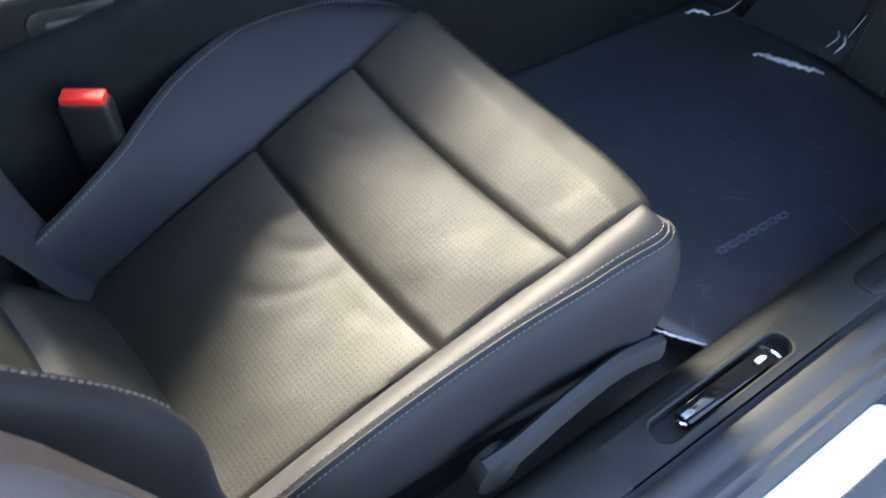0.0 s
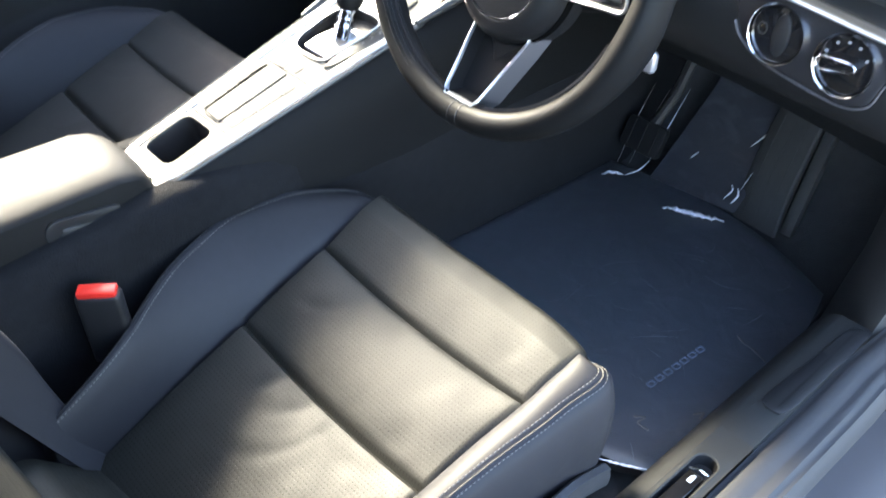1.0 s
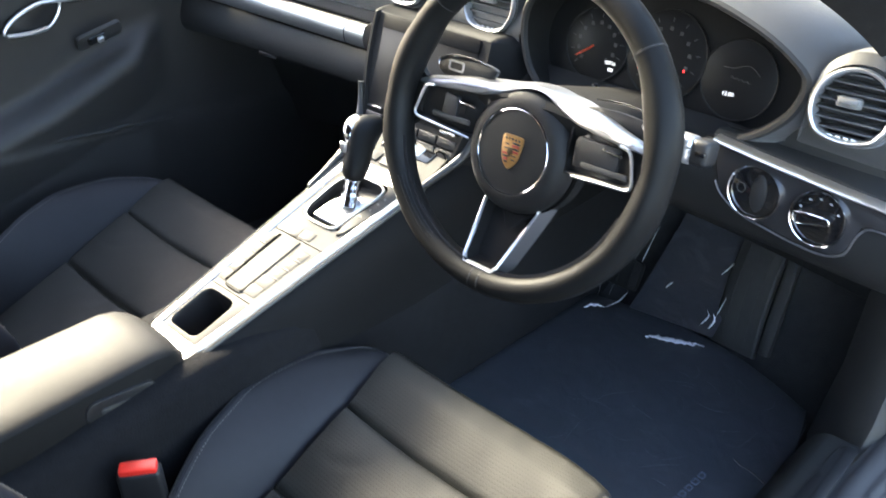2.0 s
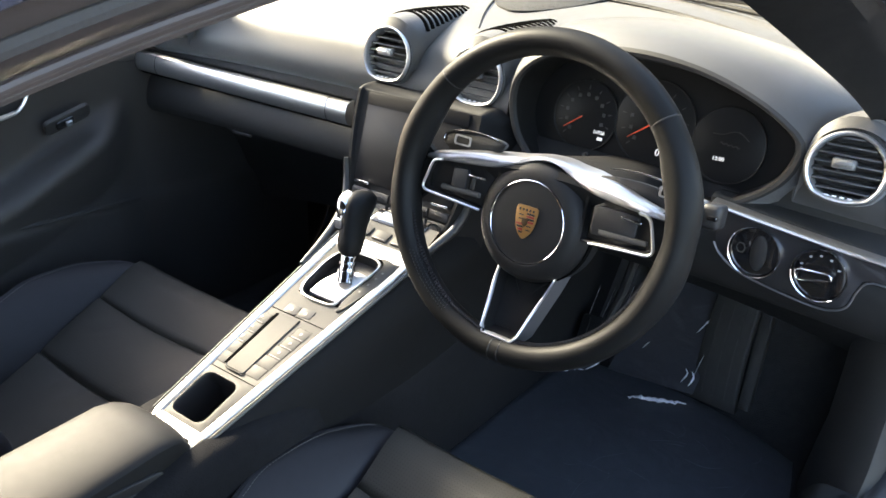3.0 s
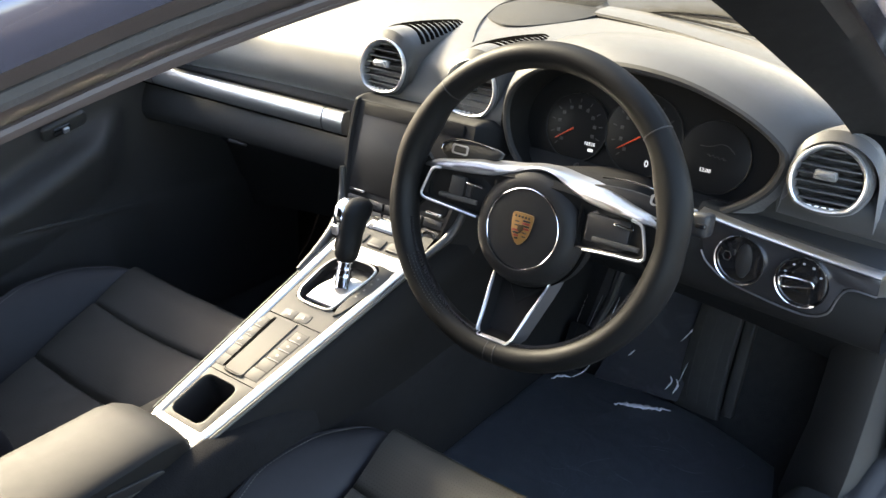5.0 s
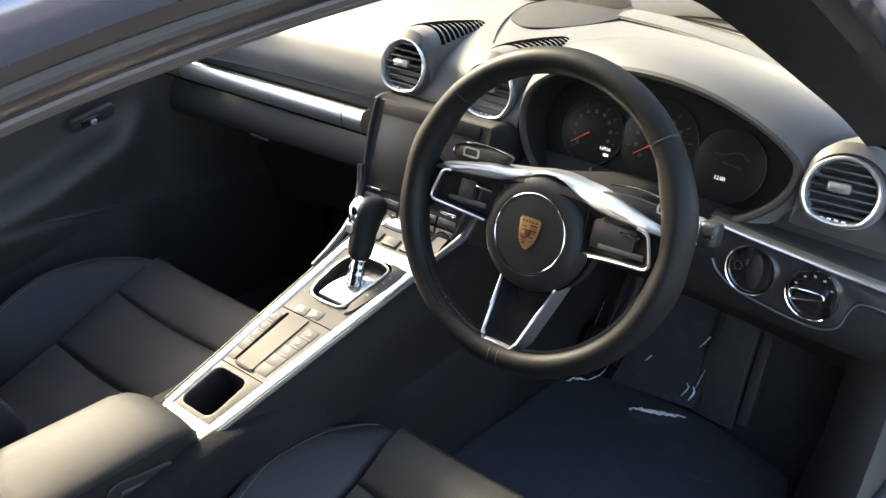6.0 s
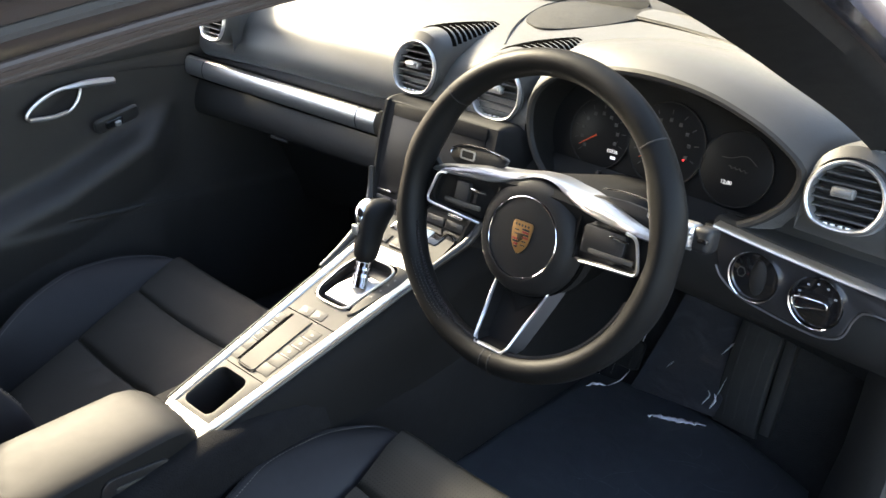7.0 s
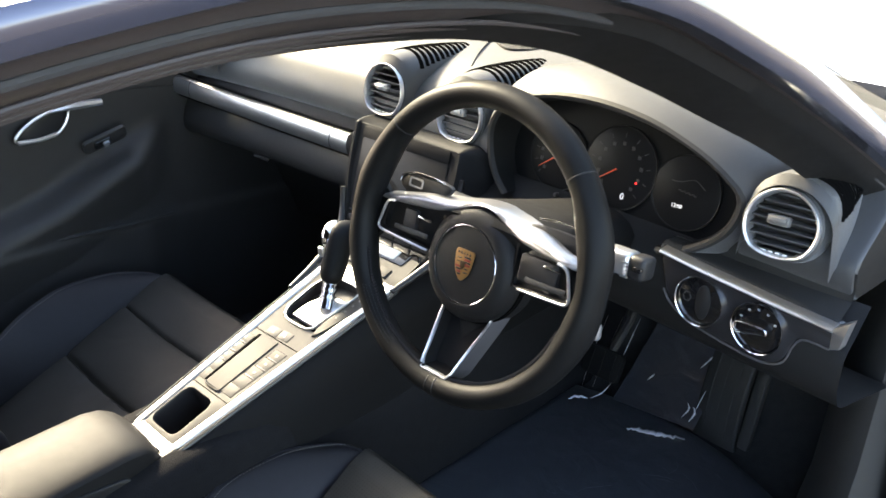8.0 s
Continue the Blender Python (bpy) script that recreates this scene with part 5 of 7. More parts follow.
    def dial(name, x, z, r, knob):
        c = m @ V(x - 0.60, z - 0.76, 0.004)
        mm = m.copy()
        mm.translation = c
        bm = bmesh.new()
        frame_plate(bm, oval(r, r, 48), oval(r * 0.965, r * 0.965, 48), 0.012, mm @ Matrix.Translation((0, 0, 0.003)), -0.001)
        d = part(name, bm, CHROME, sp, "chrome-ringed round switch")
        bm = bmesh.new()
        prism(bm, oval(r * 0.945, r * 0.945, 48), 0.006, mm @ Matrix.Translation((0, 0, -0.001)), 0.002)
        part("face", bm, GLOSS, d)
        if knob:
            bm = bmesh.new()
            prism(bm, [(-0.021, -0.006), (-0.019, 0.0045), (0.014, 0.0075), (0.019, 0.004), (0.018, 0.0), (0.010, -0.003), (-0.012, -0.0075)], 0.012, mm @ Matrix.Translation((-0.002, 0.001, 0.011)), 0.002)
            part("grip", bm, GLOSS, d, "black grip of the light switch")
            rim = smooth_line([(x - 0.002, z + 0.001, 0.0115) for x, z in ((-0.020, -0.0058), (-0.0195, 0.0040), (0.012, 0.0070), (0.0185, 0.0035), (0.016, 0.0), (-0.012, -0.0068))], 40, closed=True)
            part("grip_edge", tube(bmesh.new(), [mm @ p for p in rim], 0.0011, 6, closed=True), CHROME, d, "bright outline of the grip")
            for a in (200, 160, 125, 95, 65, 30):
                q = mm @ V(r * 0.72 * math.cos(radians(a)), r * 0.72 * math.sin(radians(a)), -0.0005)
                part("mark", rbox(bmesh.new(), q, (0.003, 0.0022, 0.0008), 0.0002, mm), MARK_GREY, d)
        else:
            bm = bmesh.new()
            prism(bm, oval(0.010, 0.023, 28), 0.006, mm @ Matrix.Translation((0.005, 0, 0.0015)), 0.002)
            part("grip", bm, PLASTIC, d)
            bm = bmesh.new()
            frame_plate(bm, oval(0.006, 0.007, 6, -0.017, 0.001), oval(0.005, 0.006, 6, -0.017, 0.001), 0.001, mm @ Matrix.Translation((0, 0, 0.0002)))
            part("mark", bm, BUTTON, d)
    dial("ignition_switch", 0.5525, 0.7555, 0.0322, False)
    dial("light_switch", 0.6305, 0.7515, 0.0322, True)

    # air vents
    def vent(x, y, z, r, yaw, tilt, knob_side):
        c = V(x, y, z)
        xa = V(math.cos(yaw), math.sin(yaw), 0)
        mm = axes(c, xa, (-(math.sin(tilt)) * math.sin(yaw), math.sin(tilt) * math.cos(yaw), math.cos(tilt)))
        n = 56

        def outline(k, dz=0.0):
            out = []
            for i in range(n):
                a = 2 * math.pi * i / n
                px, py = r * k * math.cos(a), r * k * math.sin(a)
                if py < -0.72 * r * k:
                    py = -0.72 * r * k + (py + 0.72 * r * k) * 0.55
                out.append(mm @ V(px, py, dz))
            return out
        v = part("air_vent", lofted([outline(1.16, -0.030), outline(1.15, -0.012), outline(1.11, -0.003), outline(1.0, 0.0)]), DASH, t, "round air vent in a soft-touch collar")
        part("vent_ring", lofted([outline(1.04, -0.002), outline(1.035, 0.003), outline(1.0, 0.0055), outline(0.945, 0.004), outline(0.90, -0.002), outline(0.89, -0.014)]), SATIN, v, "satin silver vent ring")
        bm = bmesh.new()
        bm.faces.new([bm.verts.new(p) for p in outline(0.97, -0.030)])
        loft(bm, [outline(0.90, -0.008), outline(0.92, -0.030)])
        part("duct", bm, PLASTIC, v)
        for i in range(7):
            py = r * (-0.56 + 0.235 * i)
            w = math.sqrt(max(0.0, (r * 0.90) ** 2 - py * py)) * 0.99
            if w < 0.008:
                continue
            bm = bmesh.new()
            rbox(bm, mm @ V(0, py, -0.007), (2 * w, 0.0022, 0.012), 0.0008, mm @ Matrix.Rotation(radians(12), 4, "X"))
            part("slat", bm, SLAT, v)
        bm = bmesh.new()
        rbox(bm, mm @ V(-0.08 * r, 0.14 * r, 0.000), (r * 0.62, 0.0120, 0.012), 0.003, mm)
        rbox(bm, mm @ V(-0.08 * r, 0.17 * r, 0.006), (r * 0.50, 0.0065, 0.008), 0.002, mm)
        part("slider", bm, SLIDER if knob_side else SATIN, v, "sliding tab on the vent slats")
        bm = bmesh.new()
        prism(bm, [(-r * 0.56, -r * 0.70), (r * 0.56, -r * 0.70), (r * 0.44, -r * 0.84), (-r * 0.44, -r * 0.84)], 0.01, mm @ Matrix.Translation((0, 0, -0.001)), 0.001)
        sh = part("shutter_bar", bm, PLASTIC, v)
        for i in range(4):
            part("mark", rbox(bmesh.new(), mm @ V(r * (-0.33 + 0.2 * i), -r * 0.76, 0.0), (0.005, 0.002, 0.0012), 0.0003, mm), PRINT, sh)
        return v

    def hump(vx, vy, vz, tx, ty, tz, r, f0=0.20, df=0.070, a0=28, a1=132, bar=0.0042, ear=0.05):
        """Collar of a vent running back into the dash, with louvres on top."""
        rings = []
        a = V(vx, vy, vz)
        b = V(tx, ty, tz)
        n = 18
        for k in range(n + 1):
            f = k / n
            c = a.lerp(b, f)
            rr = r * (1 - f ** 1.5) ** 0.75 * 1.0 + 0.002
            zc = vz + (tz - 0.006 - vz) * f ** 0.75
            row = []
            for i in range(21):
                th = math.pi * (i / 20)
                row.append(V(c.x + rr * math.cos(th) * (1 + 0.10 * f), c.y, zc - (0.01 if f < 0.05 else 0) + rr * math.sin(th) * (1 - 0.45 * f)))
            row = [row[0] + V(0.004, 0, -0.05)] + row + [row[-1] + V(-0.004, 0, -ear)]
            rings.append(row)
        h = part("vent_hump", lofted(rings, closed_ring=False), DASH, t, "hump behind the vent with louvres")
        for k in range(11):
            f = f0 + df * k
            c = a.lerp(b, f)
            rr = r * (1 - f ** 1.5) ** 0.75 + 0.002
            zc = vz + (tz - 0.006 - vz) * f ** 0.75
            pts = []
            for i in range(9):
                th = radians(a0 + (a1 - a0) * i / 8)
                pts.append(V(c.x + (rr + 0.0006) * math.cos(th) * (1 + 0.10 * f), c.y + 0.010 * math.sin(math.pi * i / 8) * (1 - f), zc + (rr + 0.0006) * math.sin(th) * (1 - 0.45 * f)))
            part("louvre", tube(bmesh.new(), pts, bar - 0.0012 * f, 6, flat=0.35), SLOT, h)
    vent(-0.080, 0.278, 0.882, 0.0445, 0.0, 0.22, False)
    vent(0.094, 0.276, 0.876, 0.0445, 0.0, 0.22, False)
    vent(0.6305, 0.229, 0.875, 0.0412, 0.06, 0.24, True)
    vent(-0.616, 0.256, 0.886, 0.043, -0.06, 0.24, False)
    hump(-0.080, 0.284, 0.885, -0.045, 0.452, 0.938, 0.050)
    hump(0.094, 0.282, 0.879, 0.124, 0.452, 0.938, 0.050)
    hump(0.634, 0.236, 0.880, 0.650, 0.375, 0.914, 0.049, f0=0.10, df=0.055, a0=6, a1=80, bar=0.0029)
    hump(-0.618, 0.262, 0.890, -0.64, 0.42, 0.925, 0.049, ear=0.004)

    # centre stack: raised face from below the vents to the console
    def face(x, z, out=0.0):
        return V(x, 0.227 + 0.355 * (z - 0.828) - out * 0.94, z + out * 0.33)
    rings = []
    for k in range(24):
        # the top three rows turn back into the dash above the screen
        j = k - 4
        z = 0.838 - 0.193 * max(j, 0) / 19 + (0.0, 0.003, 0.008, 0.013, 0.016)[max(0, -j)]
        back = (0.0, 0.004, 0.014, 0.032, 0.070)[max(0, -j)]
        f = max(j, 0) / 19
        w = 0.122 + 0.006 * math.sin(math.pi * f) - 0.030 * f ** 1.6
        c = 0.020
        rings.append([face(c + sg * (w + dx), z, dz - back) for sg, row in ((-1, ((0.030, -0.060), (0.014, -0.030), (0.005, -0.012), (0.0, -0.003), (-0.004, 0.0015), (-0.009, 0.0015), (-0.012, -0.0035))), (1, ((-0.012, -0.0035), (-0.009, 0.0015), (-0.004, 0.0015), (0.0, -0.003), (0.005, -0.012), (0.014, -0.030), (0.030, -0.060)))) for dx, dz in row])
    cs = part("centre_fascia", lofted(rings, closed_ring=False), STACK, t, "dark centre stack with raised edges")
    pm = axes(face(0.020, 0.762, -0.0025), (1, 0, 0), face(0, 0.8) - face(0, 0.7))
    bm = bmesh.new()
    prism(bm, rounded(0.196, 0.122, 0.006, 4), 0.005, pm, 0.001)
    part("touch_screen", bm, SMOKED, cs, "dark switched-off touch screen")
    bm = bmesh.new()
    prism(bm, rounded(0.196, 0.020, 0.004, 3), 0.005, axes(face(0.020, 0.8275, -0.001), (1, 0, 0), face(0, 0.8) - face(0, 0.7)), 0.001)
    part("stack_header", bm, DASH_LOW, cs)
    for i in range(2):
        for j in range(5):
            x = -0.058 + 0.039 * j
            z = 0.690 - 0.016 * i
            bm = bmesh.new()
            prism(bm, rounded(0.036, 0.013, 0.002, 3), 0.005, axes(face(x, z, 0.0), (1, 0, 0), face(0, 0.8) - face(0, 0.7)), 0.001)
            b = part("button", bm, PLASTIC, cs)
            part("mark", rbox(bmesh.new(), face(x, z, 0.0004), (0.014, 0.0008, 0.003), 0.0002), BUTTON, b)
    for x in (-0.058, 0.098):
        part("chrome_rocker", rbox(bmesh.new(), face(x, 0.705, 0.001), (0.030, 0.005, 0.0045), 0.0015), CHROME, cs, "chrome rocker")
        bm = bmesh.new()
        km = axes(face(x, 0.667, 0.006), (1, 0, 0), face(0, 0.8) - face(0, 0.7))
        prism(bm, oval(0.012, 0.012, 28), 0.012, km, 0.002)
        kb = part("rotary_knob", bm, PLASTIC, cs)
        bm = bmesh.new()
        frame_plate(bm, oval(0.0125, 0.0125, 28), oval(0.0105, 0.0105, 28), 0.003, km @ Matrix.Translation((0, 0, 0.0005)))
        part("knob_ring", bm, CHROME, kb)

    # instrument binnacle
    front = [(0.200, 0.252, 0.785), (0.176, 0.258, 0.81), (0.163, 0.262, 0.85), (0.172, 0.260, 0.895), (0.215, 0.254, 0.934), (0.285, 0.250, 0.957), (0.365, 0.247, 0.965), (0.445, 0.244, 0.957), (0.515, 0.241, 0.935), (0.562, 0.238, 0.910), (0.583, 0.237, 0.887), (0.574, 0.236, 0.850), (0.548, 0.236, 0.820), (0.515, 0.236, 0.798), (0.48, 0.236, 0.785)]
    rear = [(0.19, 0.30, 0.78), (0.150, 0.32, 0.81), (0.125, 0.34, 0.85), (0.120, 0.39, 0.89), (0.170, 0.44, 0.917), (0.270, 0.485, 0.931), (0.365, 0.50, 0.934), (0.450, 0.49, 0.932), (0.545, 0.45, 0.924), (0.620, 0.40, 0.905), (0.635, 0.36, 0.88), (0.628, 0.32, 0.85), (0.60, 0.30, 0.82), (0.57, 0.28, 0.80), (0.50, 0.26, 0.785)]
    F = smooth_line(front, 60)
    R = smooth_line(rear, 60)
    rings = []
    cin = V(0.372, 0.25, 0.872)
    def inward(p, d, y):
        return p + (cin - p).normalized() * d + V(0, y, 0)
    inner_back = [cin + (p - cin) * 0.90 + V(0, 0.055, -0.012) for p in F]
    brow = [inward(p, 0.004, -0.0045) for p in F]
    brow_mid = [inward(p, 0.009, -0.004) for p in F]
    lip = [inward(p, 0.0125, 0.0005) for p in F]
    inner_front = [inward(p, 0.0135, 0.006) for p in F]
    for k in range(13):
        f = k / 12
        rings.append([p.lerp(q, f) + V(0, 0, 0.034 * math.sin(math.pi * f ** 0.8) * max(0, min(1, (p.z - 0.86) / 0.08)) * (1 - 0.3 * f)) for p, q in zip(F, R)])
    hood = part("instrument_hood", lofted(rings, closed_ring=False), DASH, t, "soft-touch hood over the instruments")
    part("hood_brow", lofted([F, brow, brow_mid, lip], closed_ring=False), BROW_SHADED, hood, "rounded front edge of the hood, shade in its colour")
    part("hood_lining", lofted([lip, inner_front, inner_back], closed_ring=False), PILLAR, hood, "dark lining under the hood")
    gm = axes((0.368, 0.300, 0.845), (1, 0, 0), (0, 0.26, 0.966))
    bm = bmesh.new()
    prism(bm, [((p.x - 0.368) * 1.05, (p.z - 0.845) * 1.05) for p in inner_back], 0.01, gm @ Matrix.Translation((0, 0, -0.004)))
    cl = part("gauge_panel", bm, SMOKED, t, "three round dark gauges behind the wheel")
    for gx, gy, gr in ((-0.103, 0.002, 0.048), (0.0, 0.010, 0.056), (0.103, 0.002, 0.048)):
        mm = gm @ Matrix.Translation((gx, gy, 0))
        bm = bmesh.new()
        prism(bm, oval(gr, gr, 48), 0.004, mm, 0.001)
        g = part("gauge", bm, SMOKED, cl, "dark round gauge")
        bm = bmesh.new()
        frame_plate(bm, oval(gr * 1.03, gr * 1.03, 48), oval(gr * 0.995, gr * 0.995, 48), 0.006, mm @ Matrix.Translation((0, 0, 0.001)), -0.001)
        part("gauge_ring", bm, PILLAR, g)
        if gx < 0.05:
            for i in range(11):
                a = radians(225 - 27 * i)
                q = mm @ V(gr * 0.80 * math.cos(a), gr * 0.80 * math.sin(a), 0.0006)
                part("tick", rbox(bmesh.new(), q, (0.0058, 0.0012, 0.0006), 0.0001, mm @ Matrix.Rotation(a, 4, "Z")), grey_mark, g)
                q = mm @ V(gr * 0.60 * math.cos(a), gr * 0.60 * math.sin(a), 0.0006)
                part("numeral", rbox(bmesh.new(), q, (0.0050, 0.0050, 0.0004), 0.0001, mm), grey_mark, g)
            a = radians(216)
            bm = bmesh.new()
            tube(bm, [mm @ V(0.004 * math.cos(a), 0.004 * math.sin(a), 0.003), mm @ V(gr * 0.74 * math.cos(a), gr * 0.74 * math.sin(a), 0.003)], [0.0013, 0.0006], 6)
            part("needle", bm, NEEDLE, g, "red needle at rest")
        else:
            pts = smooth_line([(-0.022, 0.012, 0.001), (-0.008, 0.013, 0.001), (0.004, 0.018, 0.001), (0.014, 0.018, 0.001), (0.026, 0.010, 0.001)], 16)
            part("car_outline", tube(bmesh.new(), [mm @ p for p in pts], 0.0005, 5), BUTTON, g)
            pts = [(-0.010 + 0.0022 * i, 0.002 + 0.0016 * math.sin(i * 2.1) - 0.0002 * i, 0.001) for i in range(13)]
            part("model_script", tube(bmesh.new(), [mm @ V(*p) for p in pts], 0.0006, 5), BUTTON, g)
            part("clock_digits", lettering("12:00", 0.0072, mm @ Matrix.Translation((-0.008, -0.019, 0.0008))), LCD, g, "white clock digits")
    part("odometer_digits", lettering("16936", 0.0072, gm @ Matrix.Translation((-0.077, -0.018, 0.0008))), LCD, cl, "white odometer digits")
    part("trip_digits", rbox(bmesh.new(), gm @ V(-0.074, -0.0265, 0.0008), (0.008, 0.004, 0.0006), 0.0001, gm), LCD, cl)
    part("speed_digit", lettering("0", 0.013, gm @ Matrix.Translation((0.013, -0.027, 0.0008))), LCD, cl, "white speed digit")
    part("warning_lamp", prism(bmesh.new(), oval(0.0014, 0.0014, 10), 0.001, gm @ Matrix.Translation((0.030, -0.004, 0.001))), lamp_red, cl)
    part("trip_knob", tube(bmesh.new(), [gm @ V(-0.085, -0.05, 0), gm @ V(-0.085, -0.05, 0.016)], 0.003, 10), BUTTON, cl)


grey_mark = material("dim_numeral", (0.03, 0.03, 0.03), 0.6)
STACK = grained("stack_plastic", (0.013, 0.013, 0.0135), 0.7, spec=0.15)
# dash soft-touch darkened to paint the shaded front of the hood
BROW_SHADED = grained("shaded_hood_edge", (0.020, 0.020, 0.020), 0.6, 700.0, spec=0.3)
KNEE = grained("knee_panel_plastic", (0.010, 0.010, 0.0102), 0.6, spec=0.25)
TRIM = material("brushed_trim", (0.44, 0.44, 0.435), 0.30, metal=0.9)
SLIDER = material("grey_slider", (0.13, 0.13, 0.128), 0.4)
SLAT = material("vent_slat_grey", (0.055, 0.055, 0.055), 0.35)
lamp_red = material("lit_red_lamp", (0.8, 0.02, 0.02), 0.5)
bits(lamp_red)[2].inputs["Emission Color"].default_value = (1, 0.03, 0.03, 1)
bits(lamp_red)[2].inputs["Emission Strength"].default_value = 0.25
build_dash()

# ---- steering wheel ----
WH = axes((0.368, -0.004, 0.839), (1, 0, 0), (0, 0.306, 0.952))  # z towards the driver


def build_wheel():
    t = thing("steering_wheel", (0.365, -0.004, 0.838), "black leather three-spoke steering wheel with silver spokes", "steering wheel")
    R = 0.1715
    n = 144
    mid = V(0.0008, 0.0098, 0)

    def rim_ring(a, grow=0.0):
        c, s = math.cos(a), math.sin(a)
        deg = math.degrees(math.atan2(s, abs(c)))
        grip = math.exp(-((abs(deg) - 14) / 13) ** 2)
        thumb = math.exp(-((deg - 24) / 9) ** 2)
        ra = 0.0154 + 0.0026 * grip + grow
        rb = 0.0186 + 0.0016 * grip + grow
        row = []
        for k in range(24):
            b = 2 * math.pi * k / 24
            q = R + 0.0005 + ra * math.cos(b) - 0.0035 * thumb * max(0.0, -math.cos(b))
            row.append(WH @ (V(1.008 * q * c, q * s, rb * math.sin(b)) + mid))
        return row
    rim = part("rim", lofted([rim_ring(2 * math.pi * i / n) for i in range(n)], closed_path=True), LEATHER_RIM, t, "thick smooth leather rim")
    for deg in (41, 139, 268, 272):
        a = radians(deg)
        part("rim_seam", lofted([rim_ring(a - 0.006, -0.0002), rim_ring(a - 0.003, 0.0005), rim_ring(a + 0.003, 0.0005), rim_ring(a + 0.006, -0.0002)]), PLASTIC, rim)
    for a0, a1 in ((198, 262), (278, 342)):
        bm = bmesh.new()
        for i in range(48):
            a = radians(a0 + (a1 - a0) * i / 47)
            q = R - 0.0125
            for s in (-1, 1):
                p = WH @ (V((q - 0.0022) * math.cos(a), (q - 0.0022) * math.sin(a), 0.0082 + 0.0008 * s) + mid)
                rbox(bm, p, (0.0034, 0.0016, 0.0016), 0.0, WH @ Matrix.Rotation(a + 0.5 * s, 4, "Z"))
        part("rim_stitching", bm, LEATHER, rim)
    # rough dimpled grip low on the rim
    bm = bmesh.new()
    for i in range(22):
        for j in range(5):
            a = radians(214 + 1.35 * i + 0.6 * (j % 2))
            b = radians(112 + 14 * j)
            ra, rb = 0.0157, 0.0188
            q = R + 0.0005 + ra * math.cos(b)
            p = WH @ (V(q * math.cos(a), q * math.sin(a), rb * math.sin(b)) + mid)
            rbox(bm, p, (0.0018, 0.0018, 0.0008), 0.0004, WH @ Matrix.Rotation(a, 4, "Z"), 1)
    part("grip_dimples", bm, LEATHER, rim, "dimpled grip leather")
    # hub: horn pad
    hc = WH @ V(-0.0055, -0.0160, -0.0160)
    hm = WH.copy()
    hm.translation = hc
    prof = [(0.0700, -0.046), (0.0700, -0.020), (0.0692, -0.012), (0.0668, -0.005), (0.0625, 0.0005), (0.057, 0.0042), (0.0515, 0.0060), (0.0488, 0.0062), (0.0474, 0.0052), (0.0460, 0.0044), (0.044, 0.0048), (0.030, 0.0062), (0.015, 0.0072), (0.004, 0.0075)]
    pad = part("horn_pad", lofted([[hm @ V(r * math.cos(a), r * math.sin(a), z) for a in [2 * math.pi * k / 64 for k in range(64)]] for r, z in prof], caps=True), grained("horn_pad_plastic", (0.0085, 0.0085, 0.009), 0.52, 1300.0, spec=0.25), t, "round black horn pad")
    bm = bmesh.new()
    tube(bm, [hm @ V(0.0468 * math.cos(a), 0.0468 * math.sin(a), 0.0058) for a in [2 * math.pi * k / 64 for k in range(64)]], 0.0008, 6, closed=True)
    part("pad_ring", bm, CHROME, pad, "thin chrome ring")
    part("pad_gap", lofted([[hm @ V(r * math.cos(a), r * math.sin(a), z) for a in [2 * math.pi * k / 64 for k in range(64)]] for r, z in ((0.0700, -0.0175), (0.0712, -0.0178), (0.0716, -0.0220), (0.0712, -0.0260), (0.0700, -0.0265))]), SLOT, pad, "dark gap round the horn pad")
    # emblem: a plain shield of gold, red and black fields
    sh = [(-0.0125, 0.0165), (-0.005, 0.0178), (0.005, 0.0178), (0.0125, 0.0165), (0.0128, 0.006), (0.0105, -0.006), (0.006, -0.0135), (0.0, -0.018), (-0.006, -0.0135), (-0.0105, -0.006), (-0.0128, 0.006)]
    em = hm @ Matrix.Translation((0, 0, 0.0090))
    emblem = part("emblem", prism(bmesh.new(), [(p.x * 1.05, p.y * 1.05) for p in smooth_line([(x, y, 0) for x, y in sh], 44, closed=True)], 0.003, em, 0.0008), material("gold_enamel", (0.30, 0.16, 0.055), 0.38, metal=0.5), pad, "gold shield emblem")
    red = material("red_enamel", (0.24, 0.022, 0.016), 0.35)
    black = material("black_enamel", (0.012, 0.011, 0.010), 0.3)
    for sx, sy in ((1, 1), (-1, -1)):
        for k in range(4):
            y = sy * (0.0012 + 0.0030 * k) - (0.001 if sy < 0 else 0.0)
            wd = 0.0098 if sy > 0 else 0.0094 - 0.0016 * k
            part("enamel_bar", rbox(bmesh.new(), em @ V(sx * (0.0012 + wd / 2), y, 0.0003), (wd, 0.0022, 0.0006), 0.0001, em), (red, black)[k % 2], emblem)
    for sx, sy in ((-1, 1), (1, -1)):
        for k in range(2):
            part("enamel_bar", rbox(bmesh.new(), em @ V(sx * 0.0060, sy * (0.0035 + 0.0045 * k), 0.0003), (0.0056, 0.0013, 0.0006), 0.0001, em), black, emblem)
    part("enamel_field", prism(bmesh.new(), [(-0.0038, 0.0048), (0.0038, 0.0048), (0.0038, -0.001), (0.0, -0.0055), (-0.0038, -0.001)], 0.001, em @ Matrix.Translation((0, 0, 0.0008)), 0.0002), material("dark_gold_enamel", (0.05, 0.03, 0.012), 0.35, metal=0.4), emblem)
    for k in range(5):
        part("enamel_bar", rbox(bmesh.new(), em @ V(-0.0088 + 0.0044 * k, 0.0142, 0.0003), (0.0022, 0.0026, 0.0006), 0.0002, em), black, emblem)
